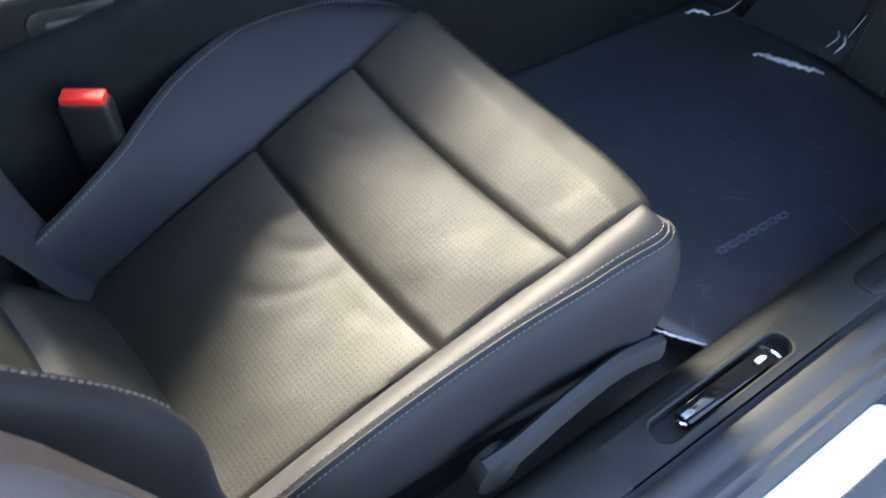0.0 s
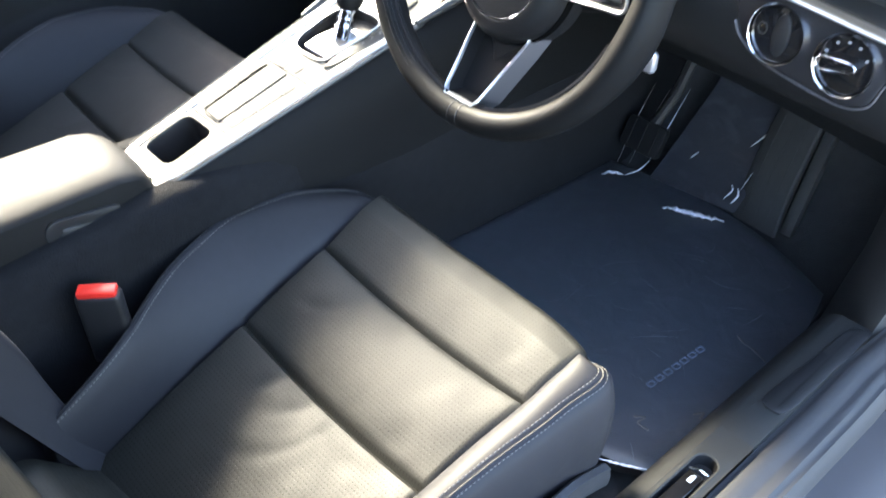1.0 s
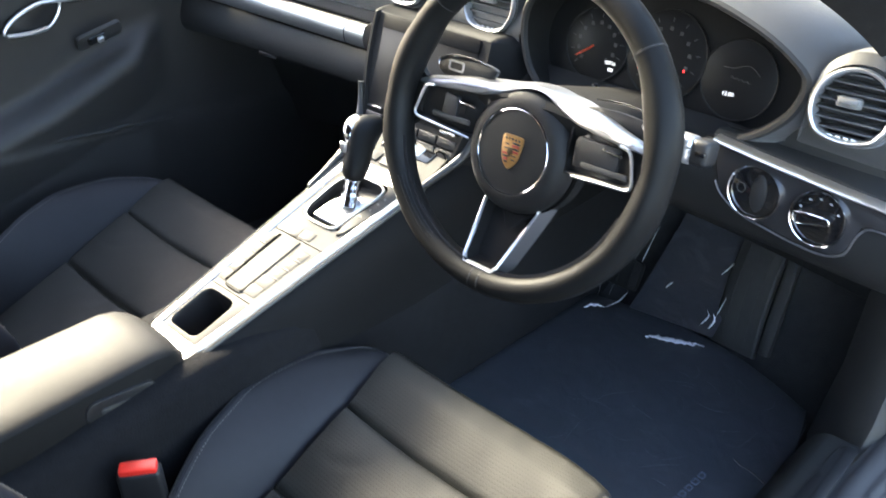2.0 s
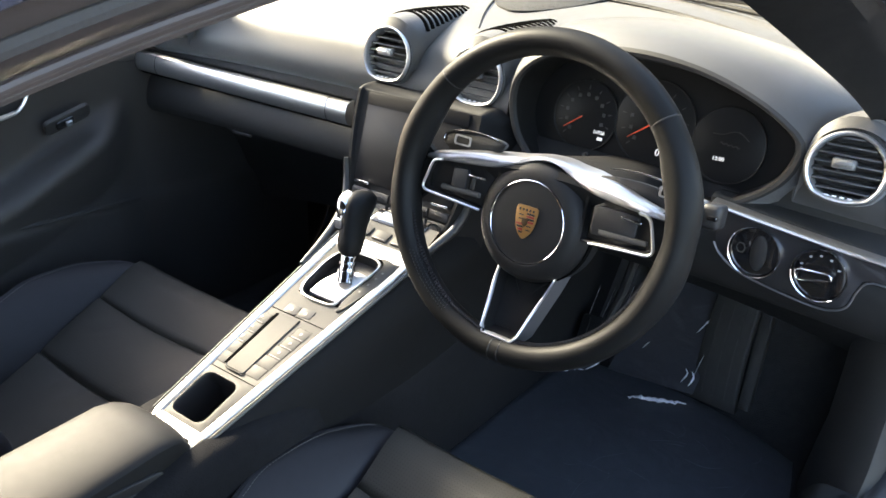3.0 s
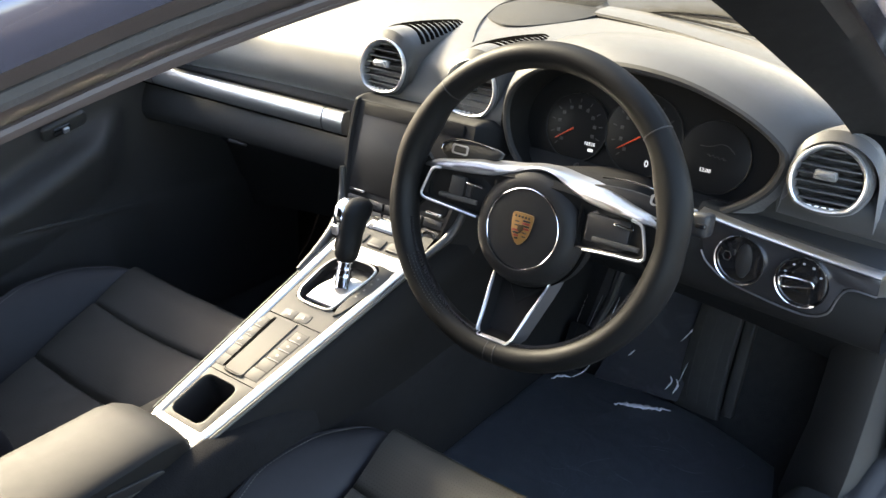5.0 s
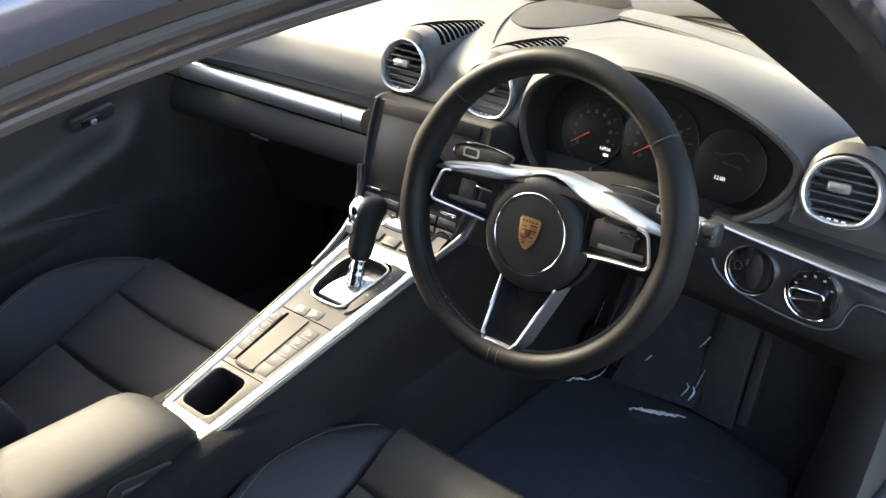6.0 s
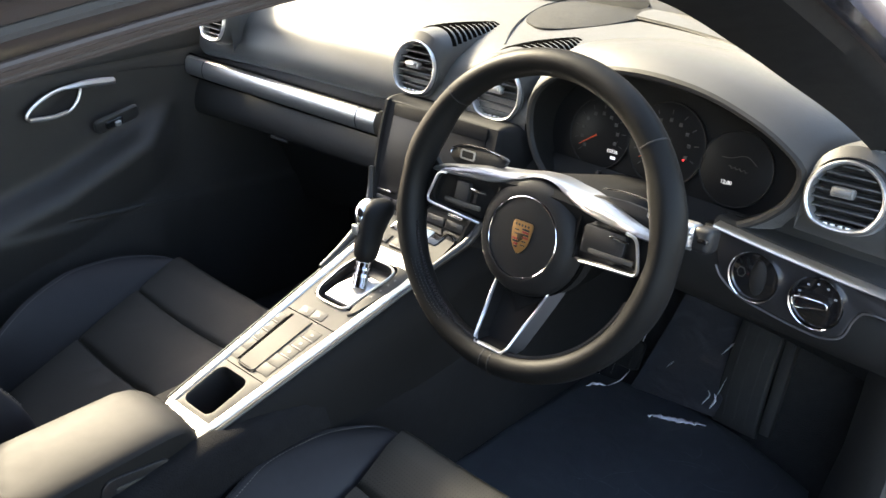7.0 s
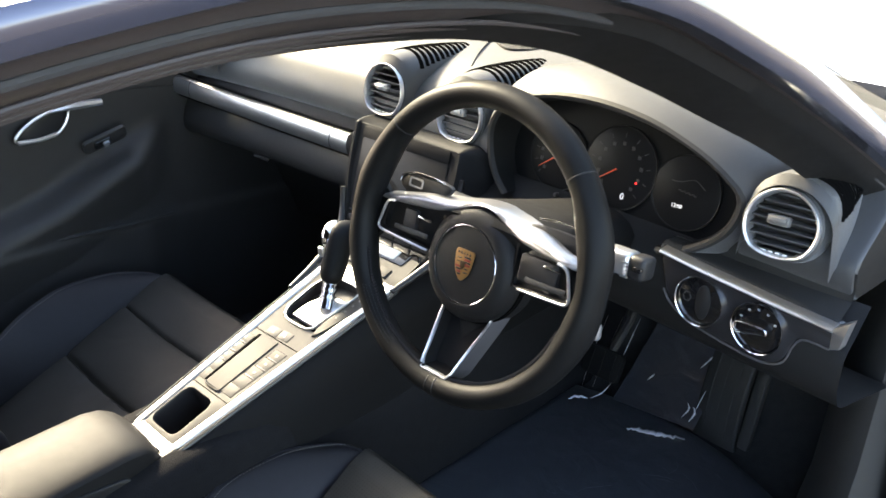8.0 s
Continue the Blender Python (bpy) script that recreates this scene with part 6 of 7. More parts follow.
    # silver clasp: deep over the hub, level with the rim at its ends
    half = [(0.0, 0.0535, 0.0585, -0.022), (0.016, 0.0505, 0.0572, -0.0215), (0.030, 0.0440, 0.0535, -0.0200), (0.0425, 0.0392, 0.0500, -0.0180), (0.065, 0.0332, 0.0462, -0.0125), (0.085, 0.0310, 0.0450, -0.0085), (0.110, 0.0290, 0.0412, -0.0045), (0.136, 0.0275, 0.0365, -0.002), (0.152, 0.026, 0.032, -0.006)]

    def line(i):
        return smooth_line([(-h[0], h[i], 0) for h in half[:0:-1]] + [(h[0], h[i], 0) for h in half], 72)
    rings = []
    for lo, hi, zz in zip(line(1), line(2), line(3)):
        f = min(1.0, abs(hi.x) / 0.152)
        z = zz.y
        d = 0.034 - 0.020 * f
        h = hi.y - lo.y
        rise = 0.002 + (0.008 if hi.x > 0 else 0.004) * math.exp(-((abs(hi.x) - 0.062) / 0.036) ** 2)
        rings.append([WH @ V(*p) for p in ((lo.x, lo.y - 0.001, z - d), (lo.x, lo.y, z - 0.003), (lo.x, lo.y + 0.0010, z + 0.0006), (lo.x, lo.y + h * 0.30, z + 0.0016), (hi.x, hi.y - h * 0.30, z + 0.0002), (hi.x, hi.y - h * 0.08, z - 0.003), (hi.x, hi.y + rise * 0.25, z - 0.008), (hi.x, hi.y + rise * 0.6, z - d * 0.55), (hi.x, hi.y + rise, z - d))])
    part("spoke_clasp", lofted(rings, caps=True), material("clasp_silver", (0.40, 0.40, 0.405), 0.34, metal=0.9), t, "bright satin silver clasp over the hub")
    for s in (-1, 1):
        # cavity behind a thin silver frame
        out = [(s * x, y) for x, y in ((0.058, 0.036), (0.085, 0.0325), (0.110, 0.0305), (0.131, 0.0290), (0.1385, 0.0245), (0.1445, 0.008), (0.1470, -0.004), (0.1425, -0.0105), (0.120, -0.0125), (0.092, -0.0150), (0.066, -0.0185), (0.058, -0.014))]
        ring = smooth_line([(x, y, 0) for x, y in out], 56, closed=True)
        def dip(p):
            return -0.0045 - 0.014 * max(0.0, 1 - (abs(p.x) - 0.058) / 0.06)
        sp = part("side_spoke", lofted([[WH @ (p + V(0, 0, dip(p) - 0.014)) for p in ring], [WH @ (p + V(0, 0, dip(p))) for p in ring]]), GLOSS_GREY, t, "black side spoke with switches")
        c = sum(ring, Vector((0, 0, 0))) / len(ring)
        inner = [c + (p - c) * 0.93 for p in ring]
        bm = lofted([[WH @ (p + V(0, 0, dip(p))) for p in ring], [WH @ (q + V(0, 0, dip(q) - 0.001)) for q in inner], [WH @ (c + (q - c) * 0.96 + V(0, 0, dip(q) - 0.008)) for q in inner], [WH @ (c + (q - c) * 0.3 + V(0, 0, dip(c) - 0.008)) for q in inner]])
        part("switch_well", bm, GLOSS_GREY, sp, "dark well of the switches")
        edge = smooth_line([(s * x, y, z) for x, y, z in ((0.126, 0.0290, -0.0005), (0.1345, 0.0275, -0.001), (0.1400, 0.0225, -0.0015), (0.1455, 0.006, -0.002), (0.1485, -0.005, -0.002), (0.1470, -0.0095, -0.002), (0.1415, -0.0120, -0.0025), (0.120, -0.0137, -0.004), (0.094, -0.0160, -0.007), (0.072, -0.0190, -0.014))], 48)
        part("spoke_edge", tube(bmesh.new(), [WH @ p for p in edge], [0.0019 - 0.0005 * k / 47 for k in range(48)], 8), SATIN, sp, "thin silver edge of the spoke")
        # rocker block with a bright bar, and the flat lever below
        x0 = 0.106 if s > 0 else -0.104
        bm = bmesh.new()
        prism(bm, rounded(0.052 if s > 0 else 0.021, 0.031, 0.003, 3, cx=x0 - (0.0085 if s > 0 else 0.0), cy=0.0085), 0.006, WH @ Matrix.Translation((0, 0, -0.0095)), 0.0015)
        sw = part("switch_block", bm, PLASTIC, sp)
        bm = bmesh.new()
        rbox(bm, WH @ V(x0 + (0.010 if s > 0 else 0.025), 0.0180, -0.0095), (0.024, 0.0034, 0.004), 0.0013, WH @ Matrix.Rotation(-0.05, 4, "Z"))
        part("switch_bar", bm, CHROME, sw, "bright switch bar")
        bm = bmesh.new()
        rbox(bm, WH @ V(x0 + 0.004, -0.0025, -0.0105), (0.056, 0.0062, 0.005), 0.002, WH @ Matrix.Rotation(0.02, 4, "Z"))
        part("switch_lever", bm, BUTTON, sw, "grey switch lever")
        rings = []
        for x, y0, y1 in ((0.140, 0.030, -0.012), (0.150, 0.036, -0.018), (0.160, 0.044, -0.028)):
            rings.append([WH @ V(s * x, y0, -0.010), WH @ V(s * x, (y0 + y1) / 2, -0.006), WH @ V(s * x, y1, -0.010), WH @ V(s * x, y1, -0.018), WH @ V(s * x, y0, -0.018)])
        part("spoke_root", lofted(rings, caps=True), LEATHER_RIM, sp)
    # lower spoke: open silver fork round a dark well, sunk towards the hub
    o = [(-0.040, -0.060), (0.040, -0.060), (0.0375, -0.078), (0.0350, -0.094), (0.0250, -0.1420), (0.0200, -0.1490), (-0.0200, -0.1490), (-0.0250, -0.1420), (-0.0350, -0.094), (-0.0375, -0.078)]
    O = []
    for (x0, y0), (x1, y1) in zip(o, o[1:] + o[:1]):
        O += [V(x0 + (x1 - x0) * k / 8 - 0.0035, y0 + (y1 - y0) * k / 8, 0) for k in range(8)]

    def sink(p):
        return 0.0105 - 0.040 * min(1.0, max(0.0, (p.y + 0.149) / 0.074))
    oc = V(-0.0035, -0.108, 0)
    I = [oc + (p - oc) - (p - oc).normalized() * 0.0036 for p in O]
    ls = part("lower_spoke", lofted([[WH @ (oc + (p - oc) * 1.06 + V(0, 0, sink(p) - 0.034)) for p in O], [WH @ (p + V(0, 0, sink(p) - 0.003)) for p in O]]), SPOKE, t, "silver forked lower spoke")
    part("spoke_edge", lofted([[WH @ (p + V(0, 0, sink(p) - 0.003)) for p in O], [WH @ (p + V(0, 0, sink(p) - 0.0005)) for p in O], [WH @ (p.lerp(q, 0.5) + V(0, 0, sink(p) + 0.0004)) for p, q in zip(O, I)], [WH @ (q + V(0, 0, sink(q) - 0.001)) for q in I], [WH @ (q + V(0, 0, sink(q) - 0.004)) for q in I]]), SATIN, ls)
    J = [oc + (q - oc) * 0.90 for q in I]
    bm = bmesh.new()
    loft(bm, [[WH @ (q + V(0, 0, sink(q) - 0.004)) for q in I], [WH @ (q + V(0, 0, sink(q) - 0.020)) for q in J], [WH @ (oc + (q - oc) * 0.01 + V(0, 0, sink(oc) - 0.020)) for q in J]])
    part("spoke_well", bm, SMOKED, ls, "dark well between the spoke's arms")
    # shift paddles
    for s in (-1, 1):
        low = 0.009 if s > 0 else 0.0
        pts = [(s * 0.060, 0.060), (s * 0.095, 0.0655), (s * 0.128, 0.0640), (s * 0.145, 0.0580), (s * 0.147, 0.046), (s * 0.125, 0.038), (s * 0.085, 0.040)]
        out = [(p.x, p.y) for p in smooth_line([(x, y - low, 0) for x, y in pts], 36, closed=True)]
        pd = part("shift_paddle", prism(bmesh.new(), out, 0.006, WH @ Matrix.Translation((0, 0, -0.026)), 0.002), PLASTIC, t, "black shift paddle with a bright upper edge")
        hi = smooth_line([(s * 0.072, 0.0625, -0.0262), (s * 0.098, 0.0655, -0.0262), (s * 0.128, 0.0640, -0.0262), (s * 0.1455, 0.0570, -0.0262), (s * 0.1475, 0.050, -0.0262)], 24)
        part("paddle_edge", tube(bmesh.new(), [WH @ p for p in hi], 0.0011, 6), CHROME, pd)
        bm = bmesh.new()
        mx = s * (0.143 if s > 0 else 0.120)
        frame_plate(bm, rounded(0.024, 0.0120, 0.003, 3, cx=mx, cy=0.0530), rounded(0.019, 0.0080, 0.002, 3, cx=mx, cy=0.0530), 0.002, WH @ Matrix.Translation((0, 0, -0.0250)))
        part("paddle_mark", bm, SATIN, pd, "bright plus or minus field")


build_wheel()


def build_column():
    t = thing("steering_column", (0.365, 0.15, 0.80), "black plastic steering column shroud with stalks", "steering column")
    rings = []
    for y, w, h, z in ((0.030, 0.085, 0.040, 0.832), (0.04, 0.098, 0.048, 0.830), (0.08, 0.098, 0.050, 0.822), (0.13, 0.080, 0.052, 0.805), (0.20, 0.066, 0.052, 0.785), (0.26, 0.060, 0.05, 0.77)):
        rings.append([V(0.368 + math.copysign(abs(math.cos(a)) ** 0.6, math.cos(a)) * w, y - 0.01 * math.sin(a), z + math.copysign(abs(math.sin(a)) ** 0.7, math.sin(a)) * h) for a in [2 * math.pi * k / 28 for k in range(28)]])
    part("shroud", lofted(rings, caps=True), DASH_LOW, t)
    for s in (1, -1):
        pts = [(0.368 + s * 0.06, 0.105, 0.838), (0.368 + s * 0.10, 0.102, 0.840), (0.368 + s * (0.148 if s > 0 else 0.135), 0.100, 0.840)]
        st = part("stalk", tube(bmesh.new(), smooth_line(pts, 10), [0.010 + 0.003 * k / 9 for k in range(10)], 12, flat=0.8), SATIN if s > 0 else PLASTIC, t, "stalk behind the wheel")
        b = V(0.368 + s * (0.148 if s > 0 else 0.135), 0.100, 0.840)
        m = axes(b, (s, 0, 0), (0, 0.25, 1))
        part("stalk_end", rbox(bmesh.new(), b + V(s * 0.021, 0, 0), (0.022, 0.028, 0.028), 0.006, m, 3), PLASTIC, st)
        if s > 0:
            bm = bmesh.new()
            rbox(bm, b + V(-0.006, -0.001, 0.001), (0.036, 0.027, 0.029), 0.006, m, 3)
            part("stalk_body", bm, SATIN, st, "silver body of the stalk")
            for k in range(5):
                part("ridge", rbox(bmesh.new(), b + V(0.0075, -0.0135, -0.010 + 0.0042 * k), (0.010, 0.003, 0.0022), 0.0008, m), SATIN, st)
            part("stalk_tip", rbox(bmesh.new(), b + V(0.0245, -0.012, 0.003), (0.012, 0.006, 0.010), 0.002, m), GLOSS, st)
        else:
            loop = [b + V(s * x, y, z) for x, y, z in ((-0.045, -0.014, 0.010), (-0.01, -0.015, 0.014), (0.020, -0.015, 0.014), (0.033, -0.014, 0.006), (0.030, -0.014, -0.008))]
            part("stalk_trim", tube(bmesh.new(), smooth_line(loop, 24), 0.0022, 8), SATIN, st, "bright edge of the stalk")
            part("stalk_mark", rbox(bmesh.new(), b + V(s * 0.002, -0.015, 0.002), (0.024, 0.004, 0.009), 0.0015), SATIN, st)
    part("adjust_lever", rbox(bmesh.new(), (0.482, 0.10, 0.735), (0.014, 0.012, 0.022), 0.004), SATIN, t)


build_column()


# ---- foot well ----
def mat_z(y):
    return 0.236 - 0.055 * (y - 0.05)


def build_mat():
    t = thing("floor_mat", (0.35, 0.3, 0.2), "dark carpet floor mat with a script badge, under blue plastic", "floor mat")
    out = [(0.602, 0.055), (0.612, 0.16), (0.614, 0.28), (0.602, 0.40), (0.594, 0.50), (0.578, 0.560), (0.54, 0.582), (0.46, 0.598), (0.36, 0.612), (0.28, 0.622), (0.19, 0.60), (0.10, 0.575), (0.098, 0.45), (0.10, 0.20), (0.11, 0.02), (0.30, 0.005), (0.50, 0.02)]
    ring = smooth_line([(x, y, 0) for x, y in out], 72, closed=True)
    bm = bmesh.new()
    loft(bm, [[V(p.x, p.y, mat_z(p.y) - 0.022) for p in ring], [V(p.x, p.y, mat_z(p.y) - 0.004) for p in ring], [V(0.36 + (p.x - 0.36) * 0.98, 0.32 + (p.y - 0.32) * 0.98, mat_z(p.y) - 0.002) for p in ring]], caps=True)
    part("carpet_mat", bm, CARPET, t)
    film = thing("protective_film", (0.35, 0.3, 0.2), "wrinkled blue plastic film over floor mat and toe board", "plastic film")
    def wrinkle(x, y):
        p = Vector((x * 9, y * 9, 0.3))
        h = 0.0030 * noise.noise(p) + 0.0014 * noise.noise(p * 2.7)
        return math.sqrt(h * h + 8e-7)
    rows = []
    nx, ny = 80, 90
    for j in range(ny + 1):
        f = j / ny
        row = []
        for i in range(nx + 1):
            g = i / nx
            xr = 0.615 + 0.006 * math.sin(math.pi * min(1, f / 0.75)) - 0.040 * max(0, (f - 0.60) / 0.40) ** 1.6
            x = 0.094 + (xr - 0.094) * g
            y = 0.014 + 0.036 * g ** 9 * (1 - f) + (0.601 + 0.015 * g + 0.03 * math.sin(math.pi * g) - 0.068 * g ** 2.5) * f
            edge = max(0, 1 - min(g, 1 - g, f, 1 - f) / 0.02)
            row.append(V(x, y, mat_z(y) + 0.004 + wrinkle(x, y) * 1.4 - 0.004 * edge))
        rows.append(row)
    part("film_sheet", lofted(rows, closed_ring=False), FILM, film, sharp=80)
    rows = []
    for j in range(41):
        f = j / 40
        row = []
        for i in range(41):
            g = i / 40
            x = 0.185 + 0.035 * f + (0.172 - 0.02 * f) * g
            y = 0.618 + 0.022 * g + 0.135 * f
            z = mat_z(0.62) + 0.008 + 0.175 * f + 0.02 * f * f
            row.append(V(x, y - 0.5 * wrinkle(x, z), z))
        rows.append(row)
    part("film_sheet", lofted(rows, closed_ring=False), FILM_SHADED, film, "film over the toe board, shade in its colour", sharp=80)
    # creases where the film stands up, their highlights painted near-white
    creases = [([(0.262, 0.556, 0.214), (0.280, 0.556, 0.222), (0.305, 0.570, 0.219), (0.330, 0.585, 0.217), (0.358, 0.606, 0.212)], 0.0105),
               ([(0.118, 0.556, 0.213), (0.134, 0.570, 0.220), (0.148, 0.584, 0.214)], 0.006),
               ([(0.150, 0.588, 0.213), (0.166, 0.606, 0.224), (0.174, 0.622, 0.240)], 0.003),
               ([(0.174, 0.622, 0.240), (0.182, 0.650, 0.300), (0.196, 0.680, 0.380)], 0.0012),
               ([(0.140, 0.612, 0.225), (0.146, 0.640, 0.290), (0.160, 0.672, 0.370)], 0.001),
               ([(0.120, 0.600, 0.220), (0.122, 0.630, 0.290), (0.132, 0.662, 0.370)], 0.001),
               ([(0.330, 0.690, 0.318), (0.352, 0.722, 0.352), (0.362, 0.738, 0.362)], 0.003),
               ([(0.236, 0.660, 0.262), (0.246, 0.668, 0.276)], 0.003),
               ([(0.345, 0.640, 0.226), (0.350, 0.650, 0.242), (0.344, 0.655, 0.252)], 0.0035),
               ([(0.328, 0.642, 0.228), (0.336, 0.652, 0.244), (0.330, 0.658, 0.252)], 0.003),
               ([(0.350, 0.652, 0.250), (0.358, 0.668, 0.290)], 0.0018),
               ([(0.560, 0.017, 0.2425), (0.586, 0.030, 0.2445), (0.612, 0.050, 0.2415)], 0.0026)]
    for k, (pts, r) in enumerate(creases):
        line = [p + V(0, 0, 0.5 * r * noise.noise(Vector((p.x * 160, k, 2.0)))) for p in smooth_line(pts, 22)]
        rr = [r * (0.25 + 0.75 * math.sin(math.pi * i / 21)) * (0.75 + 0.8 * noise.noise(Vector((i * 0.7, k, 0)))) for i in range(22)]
        part("film_crease", tube(bmesh.new(), line, rr, 6, flat=0.45), FOLD_GLINT, film, "folded edge of the film, highlight in its pale colour")
    # badge on the mat: plain raised bars
    a, b = V(0.526, 0.160, 0.2455), V(0.530, 0.290, 0.2395)
    for k in range(7):
        p = a.lerp(b, (k + 0.5) / 7)
        m = axes(p, (b - a), (-1, 0, 0))
        bm = bmesh.new()
        frame_plate(bm, rounded(0.0145, 0.0105, 0.003, 2), rounded(0.0100, 0.0060, 0.002, 2), 0.002, m)
        part("badge_bar", bm, grey_badge, t)
    # faint pale creases lying on the film
    for pts, r in (([(0.306, 0.315), (0.312, 0.355), (0.343, 0.397)], 0.0009), ([(0.331, 0.197), (0.320, 0.261), (0.324, 0.297)], 0.0007), ([(0.444, 0.232), (0.468, 0.264), (0.493, 0.289)], 0.0010), ([(0.425, 0.444), (0.462, 0.445), (0.490, 0.463)], 0.0012),
                   ([(0.350, 0.450), (0.388, 0.479), (0.419, 0.489)], 0.0009), ([(0.536, 0.383), (0.540, 0.415), (0.542, 0.447)], 0.0010), ([(0.569, 0.069), (0.580, 0.060), (0.593, 0.047)], 0.0014), ([(0.380, 0.540), (0.395, 0.520), (0.392, 0.490)], 0.0010)):
        line = smooth_line([(x, y, 0) for x, y in pts], 22)
        rr = [r * math.sin(math.pi * (i + 0.5) / 22) * (0.5 + 0.9 * abs(noise.noise(Vector((i * 0.8, r * 3000, 0.4))))) for i in range(22)]
        part("film_crease", tube(bmesh.new(), [V(p.x, p.y, mat_z(p.y) + 0.0048 + 1.4 * wrinkle(p.x, p.y)) for p in line], rr, 6, flat=0.4), PALE, film, "faint pale crease")
    rng = random.Random(7)
    for k in range(26):
        x, y, a, ln = rng.uniform(0.27, 0.57), rng.uniform(0.10, 0.55), rng.uniform(0, math.pi), rng.uniform(0.012, 0.032)
        bend = rng.uniform(-0.4, 0.4)
        line = smooth_line([(x - ln * math.cos(a), y - ln * math.sin(a), 0), (x - bend * ln * math.sin(a), y + bend * ln * math.cos(a), 0), (x + ln * math.cos(a), y + ln * math.sin(a), 0)], 14)
        r = rng.uniform(0.0004, 0.0010)
        rr = [r * math.sin(math.pi * (i + 0.5) / 14) * (0.4 + 1.1 * abs(noise.noise(Vector((i * 0.9, k, 0.4))))) for i in range(14)]
        part("film_crease", tube(bmesh.new(), [V(p.x, p.y, mat_z(p.y) + 0.0046 + 1.4 * wrinkle(p.x, p.y)) for p in line], rr, 5, flat=0.4), PALE, film, "faint pale crease")
    # dried scuffs on the film
    for pts, r in (([(0.545, 0.107), (0.556, 0.118), (0.556, 0.103), (0.573, 0.103)], 0.0026), ([(0.595, 0.172), (0.603, 0.185), (0.606, 0.173), (0.616, 0.176)], 0.0024), ([(0.544, 0.359), (0.560, 0.352), (0.576, 0.351), (0.605, 0.340)], 0.0022)):
        line = smooth_line([(x, y, 0) for x, y in pts], 26)
        rr = [r * (0.5 + 0.9 * abs(noise.noise(Vector((i * 0.9, r * 900, 0))))) for i in range(26)]
        part("scuff_mark", tube(bmesh.new(), [V(p.x, p.y, mat_z(p.y) + 0.0052 + 1.4 * wrinkle(p.x, p.y)) for p in line], rr, 6, flat=0.3), SCUFF, film, "dried brown scuff")
    return t


grey_badge = material("grey_badge", (0.085, 0.10, 0.13), 0.45)
build_mat()


def build_pedals():
    a = thing("accelerator_pedal", (0.43, 0.66, 0.2), "black ribbed accelerator pedal hinged at the floor", "pedal")
    m = axes((0.404, 0.648, 0.198), (0.98, -0.15, 0.08), (0.20, 0.33, 0.92))
    rings = []
    for k in range(13):
        v = 0.225 * k / 12
        z = 0.010 * math.sin(math.pi * k / 12) + 0.004 * min(1, k / 2)
        w0, w1 = -0.060 + 0.006 * (k / 12), 0.034
        rings.append([m @ V(x, v, zz) for x, zz in ((w0, z - 0.014), (w0, z - 0.003), (w0 + 0.004, z), (w0 * 0.4, z + 0.0015), (w1 * 0.6, z + 0.001), (w1 - 0.003, z), (w1, z - 0.003), (w1, z - 0.014))])
    pl = part("pedal_plate", lofted(rings, caps=True), PEDAL, a, "worn black rubber pedal plate")
    for k in range(3):
        part("rib", tube(bmesh.new(), [m @ V(-0.036 + 0.024 * k, v, 0.0035 + 0.010 * math.sin(math.pi * v / 0.225) + 0.0012) for v in [0.02 + 0.018 * i for i in range(11)]], 0.0012, 6), PEDAL, pl)
    part("pedal_side", rbox(bmesh.new(), m @ V(0.051, 0.115, -0.002), (0.024, 0.20, 0.016), 0.005, m), PEDAL, a)
    part("pedal_clip", rbox(bmesh.new(), m @ V(0.060, 0.200, 0.009), (0.005, 0.040, 0.003), 0.001, m), LEVER, a)
    b = thing("brake_pedal", (0.17, 0.60, 0.3), "black rubber-faced brake pedal on its arm", "pedal")
    m = axes((0.165, 0.600, 0.300), (1, 0.0, 0), (0, 0.45, 0.9))
    part("pedal_pad", prism(bmesh.new(), rounded(0.085, 0.060, 0.010, 4), 0.014, m, 0.004), DASH_LOW, b)
    for k in range(3):
        part("rib", rbox(bmesh.new(), m @ V(-0.025 + 0.025 * k, 0, 0.001), (0.004, 0.05, 0.004), 0.001, m), DASH_LOW, b)
    part("pedal_arm", tube(bmesh.new(), [m @ V(0, 0, -0.012), V(0.185, 0.66, 0.38), V(0.22, 0.68, 0.56)], 0.010, 8), PLASTIC, b)


build_pedals()

# ---- passenger door ----


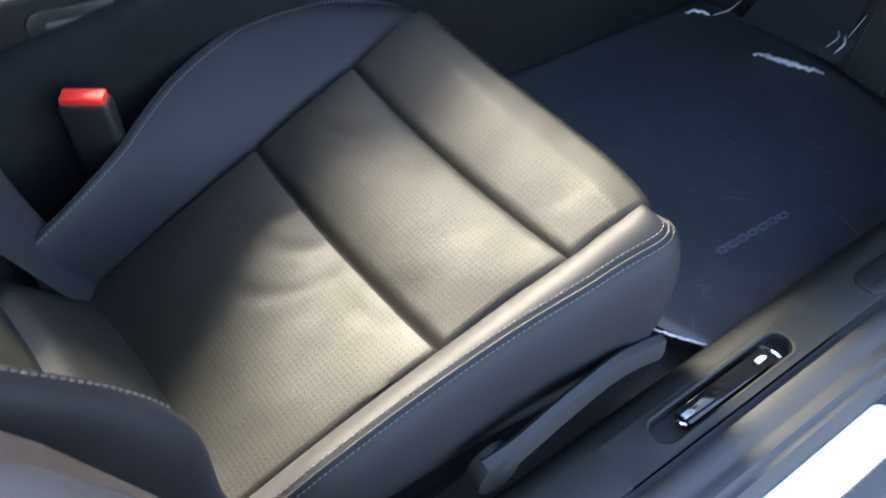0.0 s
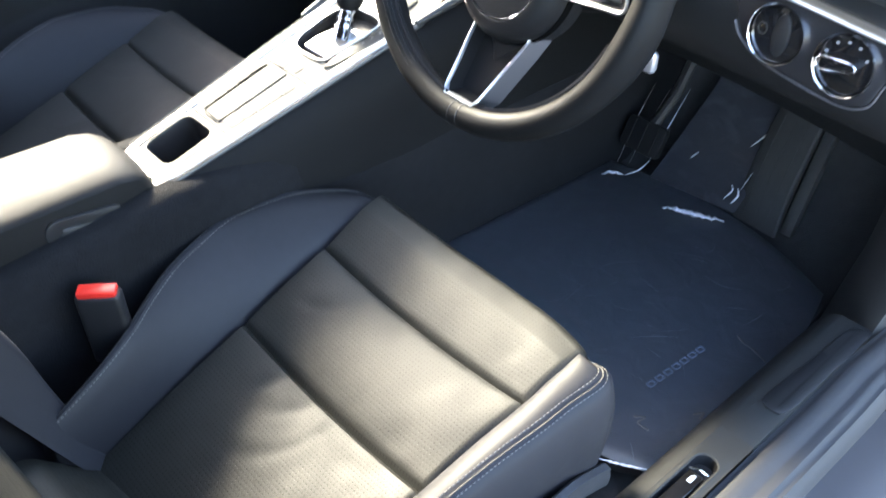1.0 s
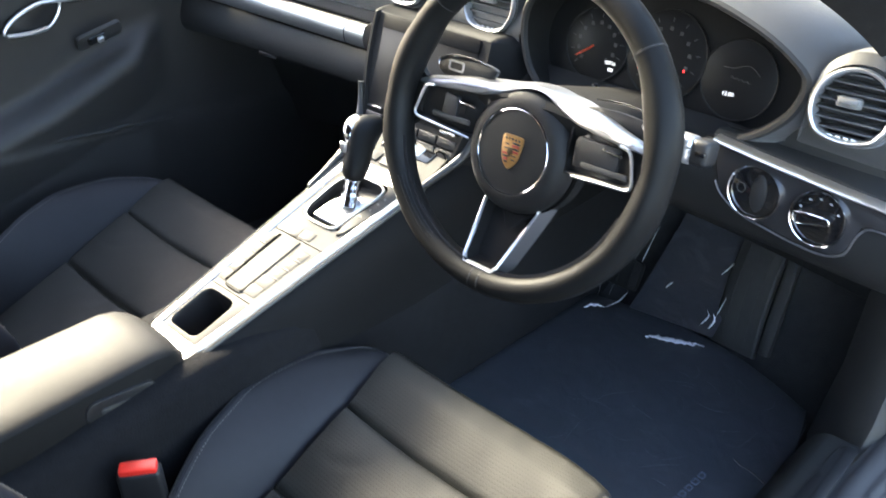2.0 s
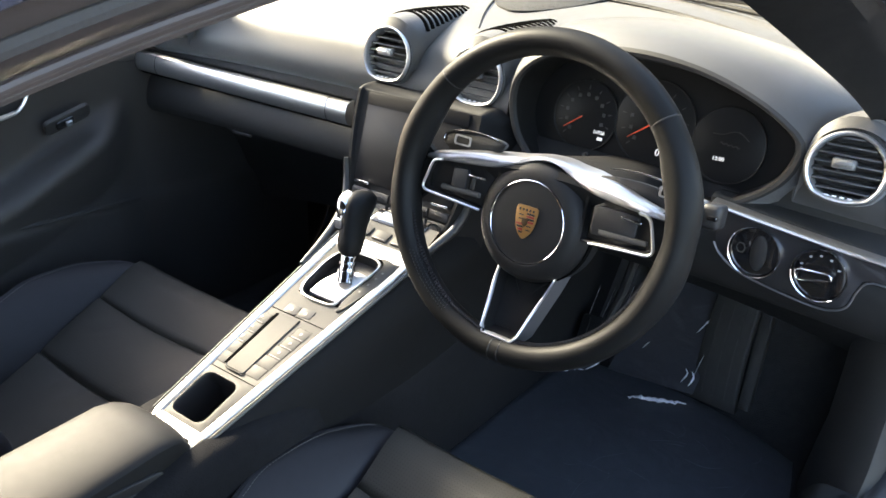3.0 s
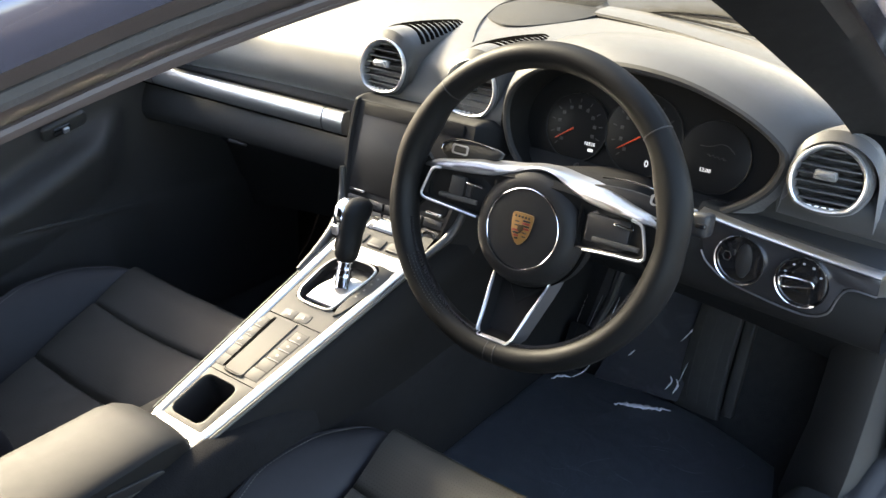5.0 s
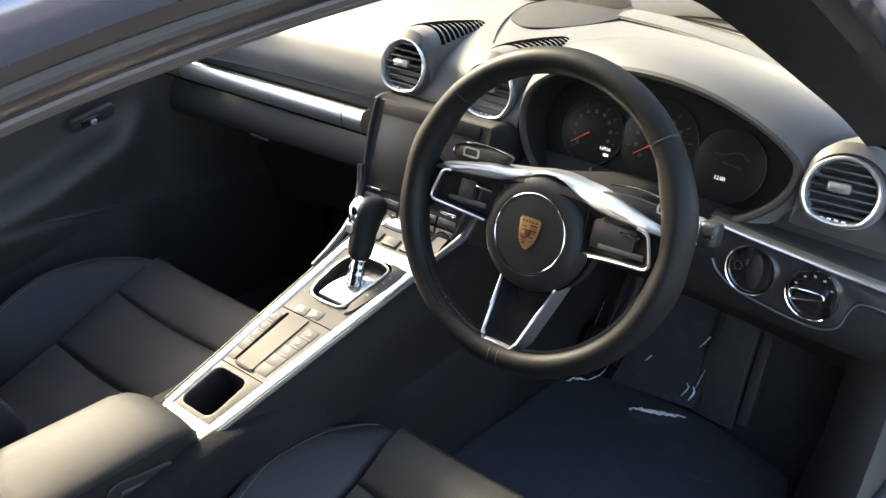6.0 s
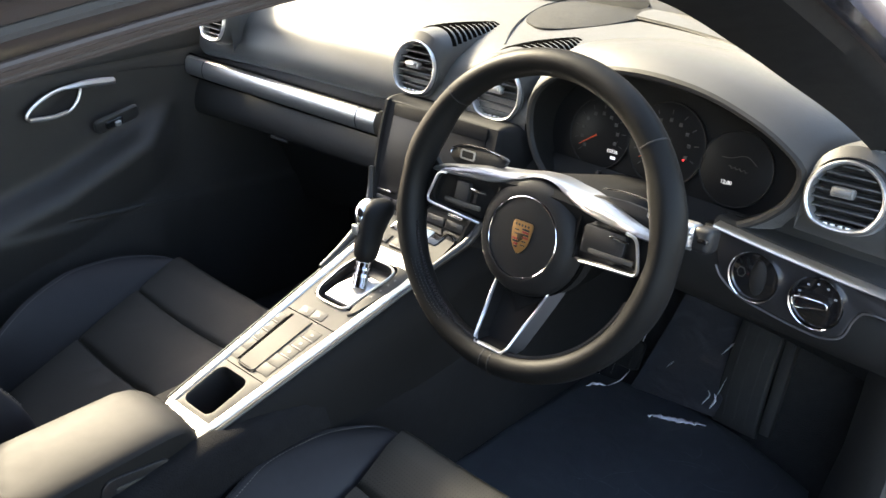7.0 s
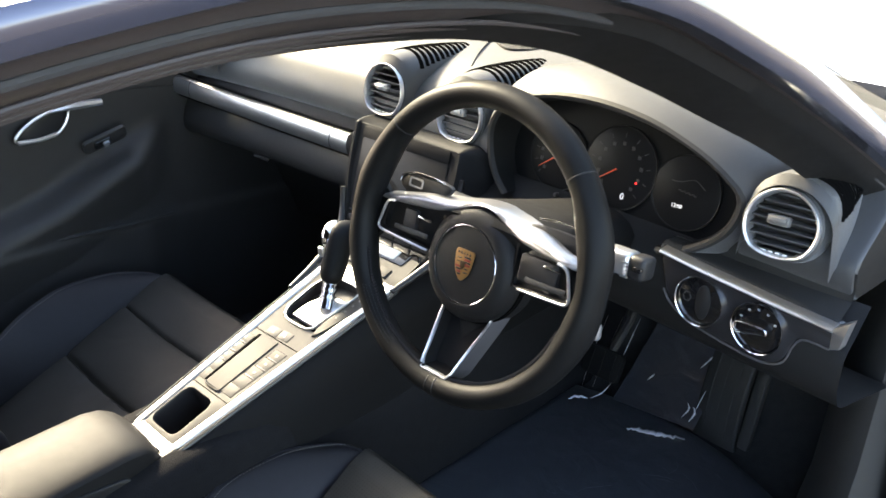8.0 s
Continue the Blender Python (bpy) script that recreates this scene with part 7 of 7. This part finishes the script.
def build_door():
    t = thing("passenger_door", (-0.72, 0.0, 0.30), "closed black passenger door with a silver pull handle", "car door")
    rings = []
    n, mz = 90, 150
    for i in range(n + 1):
        y = -0.75 + 1.40 * i / n
        row = []
        for j in range(mz + 1):
            z = 0.165 + 0.705 * j / mz
            x = -0.715 + 0.012 * math.sin(math.pi * (z - 0.165) / 0.705)
            # armrest bulge rising towards the front
            za = 0.618 + 0.37 * (y + 0.08) if y > -0.08 else 0.618 - 0.20 * max(0, -0.08 - y)
            d = (z - za) / 0.030
            if y < 0.20:
                k = min(1, (0.20 - y) / 0.09)
                x += 0.062 * k * (1 / (1 + math.exp((z - za) / 0.006))) * max(0.35, 1 - max(0, (za - z - 0.03) / 0.16))
            x -= 0.004 * math.exp(-((z - 0.818) / 0.004) ** 2)
            # pocket ridge low down
            x += 0.012 / (1 + math.exp((z - 0.535 + 0.11 * y) / 0.004))
            row.append(V(x, y, z))
        dz = 0.03 * max(0.0, (y - 0.30) / 0.3)
        row.append(V(-0.735, y, 0.878 - dz))
        row.append(V(-0.765, y, 0.872 - dz))
        rings.append(row)
    d = part("door_panel", lofted(rings, closed_ring=False), DOOR, t, "dark leather-trimmed door panel")
    # pull: silver loop
    loop = [(-0.112, 0.757), (-0.100, 0.772), (-0.070, 0.788), (-0.035, 0.797), (-0.008, 0.797), (-0.004, 0.788), (-0.014, 0.768), (-0.034, 0.752), (-0.060, 0.750), (-0.095, 0.751)]
    pts = [V(-0.683, p.x, p.y) for p in smooth_line([(y, z, 0) for y, z in loop], 44, closed=True)]
    h = part("door_pull", tube(bmesh.new(), pts, 0.0032, 8, closed=True), SATIN, t, "silver door pull")
    part("pull_bar", tube(bmesh.new(), smooth_line([(-0.683, -0.035, 0.797), (-0.680, 0.01, 0.798), (-0.683, 0.064, 0.793)], 10), [0.004, 0.0055, 0.007, 0.0085, 0.0092, 0.0095, 0.0095, 0.0095, 0.009, 0.008], 8, flat=0.8), SATIN, h)
    part("pull_bar", tube(bmesh.new(), smooth_line([(-0.682, -0.108, 0.753), (-0.680, -0.07, 0.750), (-0.683, -0.036, 0.752)], 10), 0.0046, 8), SATIN, h)
    bm = bmesh.new()
    m = axes((-0.688, -0.055, 0.772), (0, 1, 0), (0, 0, 1))
    prism(bm, [(p.x + 0.055, p.y - 0.772) for p in smooth_line([(y, z, 0) for y, z in loop], 40, closed=True)], 0.01, m @ Matrix.Translation((0, 0, 0.0)), 0.002)
    part("pull_recess", bm, PLASTIC, h)
    # window switch on the armrest
    m = axes((-0.672, 0.045, 0.716), (0.1, 0.97, 0.22), (0.5, 0, 0.85))
    part("window_switch", rbox(bmesh.new(), m @ V(0, 0, 0), (0.036, 0.020, 0.010), 0.004, m), GLOSS, t, "window switch")
    part("switch_tab", rbox(bmesh.new(), m @ V(0.006, 0.0, 0.007), (0.012, 0.012, 0.006), 0.002, m), SATIN, t)
    part("switch_surround", prism(bmesh.new(), rounded(0.092, 0.034, 0.010, 5), 0.008, m @ Matrix.Translation((0.008, 0, 0.001)), 0.003), DOOR, t, "dark plate round the window switch")
    pocket = smooth_line([(-0.655, -0.30, 0.566), (-0.655, -0.176, 0.556), (-0.656, -0.09, 0.553), (-0.660, 0.0, 0.541), (-0.664, 0.08, 0.533), (-0.672, 0.17, 0.520)], 30)
    part("pocket_edge", tube(bmesh.new(), [p + V(0, 0, 0.0012 * noise.noise(p * 40)) for p in pocket], 0.0042, 8), DOOR, t, "soft edge of the door pocket")
    part("panel_seam", tube(bmesh.new(), smooth_line([(-0.7035, 0.085, 0.801), (-0.7035, 0.15, 0.797), (-0.7045, 0.22, 0.788), (-0.706, 0.30, 0.776)], 20), 0.0012, 6), PLASTIC, t, "seam in the door trim")
    # outer skin
    rings = [[V(-0.765, y, 0.872), V(-0.81, y, 0.80), V(-0.86, y, 0.62), V(-0.86, y, 0.35), V(-0.80, y, 0.2)] for y in (-0.8, -0.3, 0.2, 0.54)]
    part("outer_skin", lofted(rings, closed_ring=False), WHITE_PAINT, t, "white painted outer skin")


build_door()
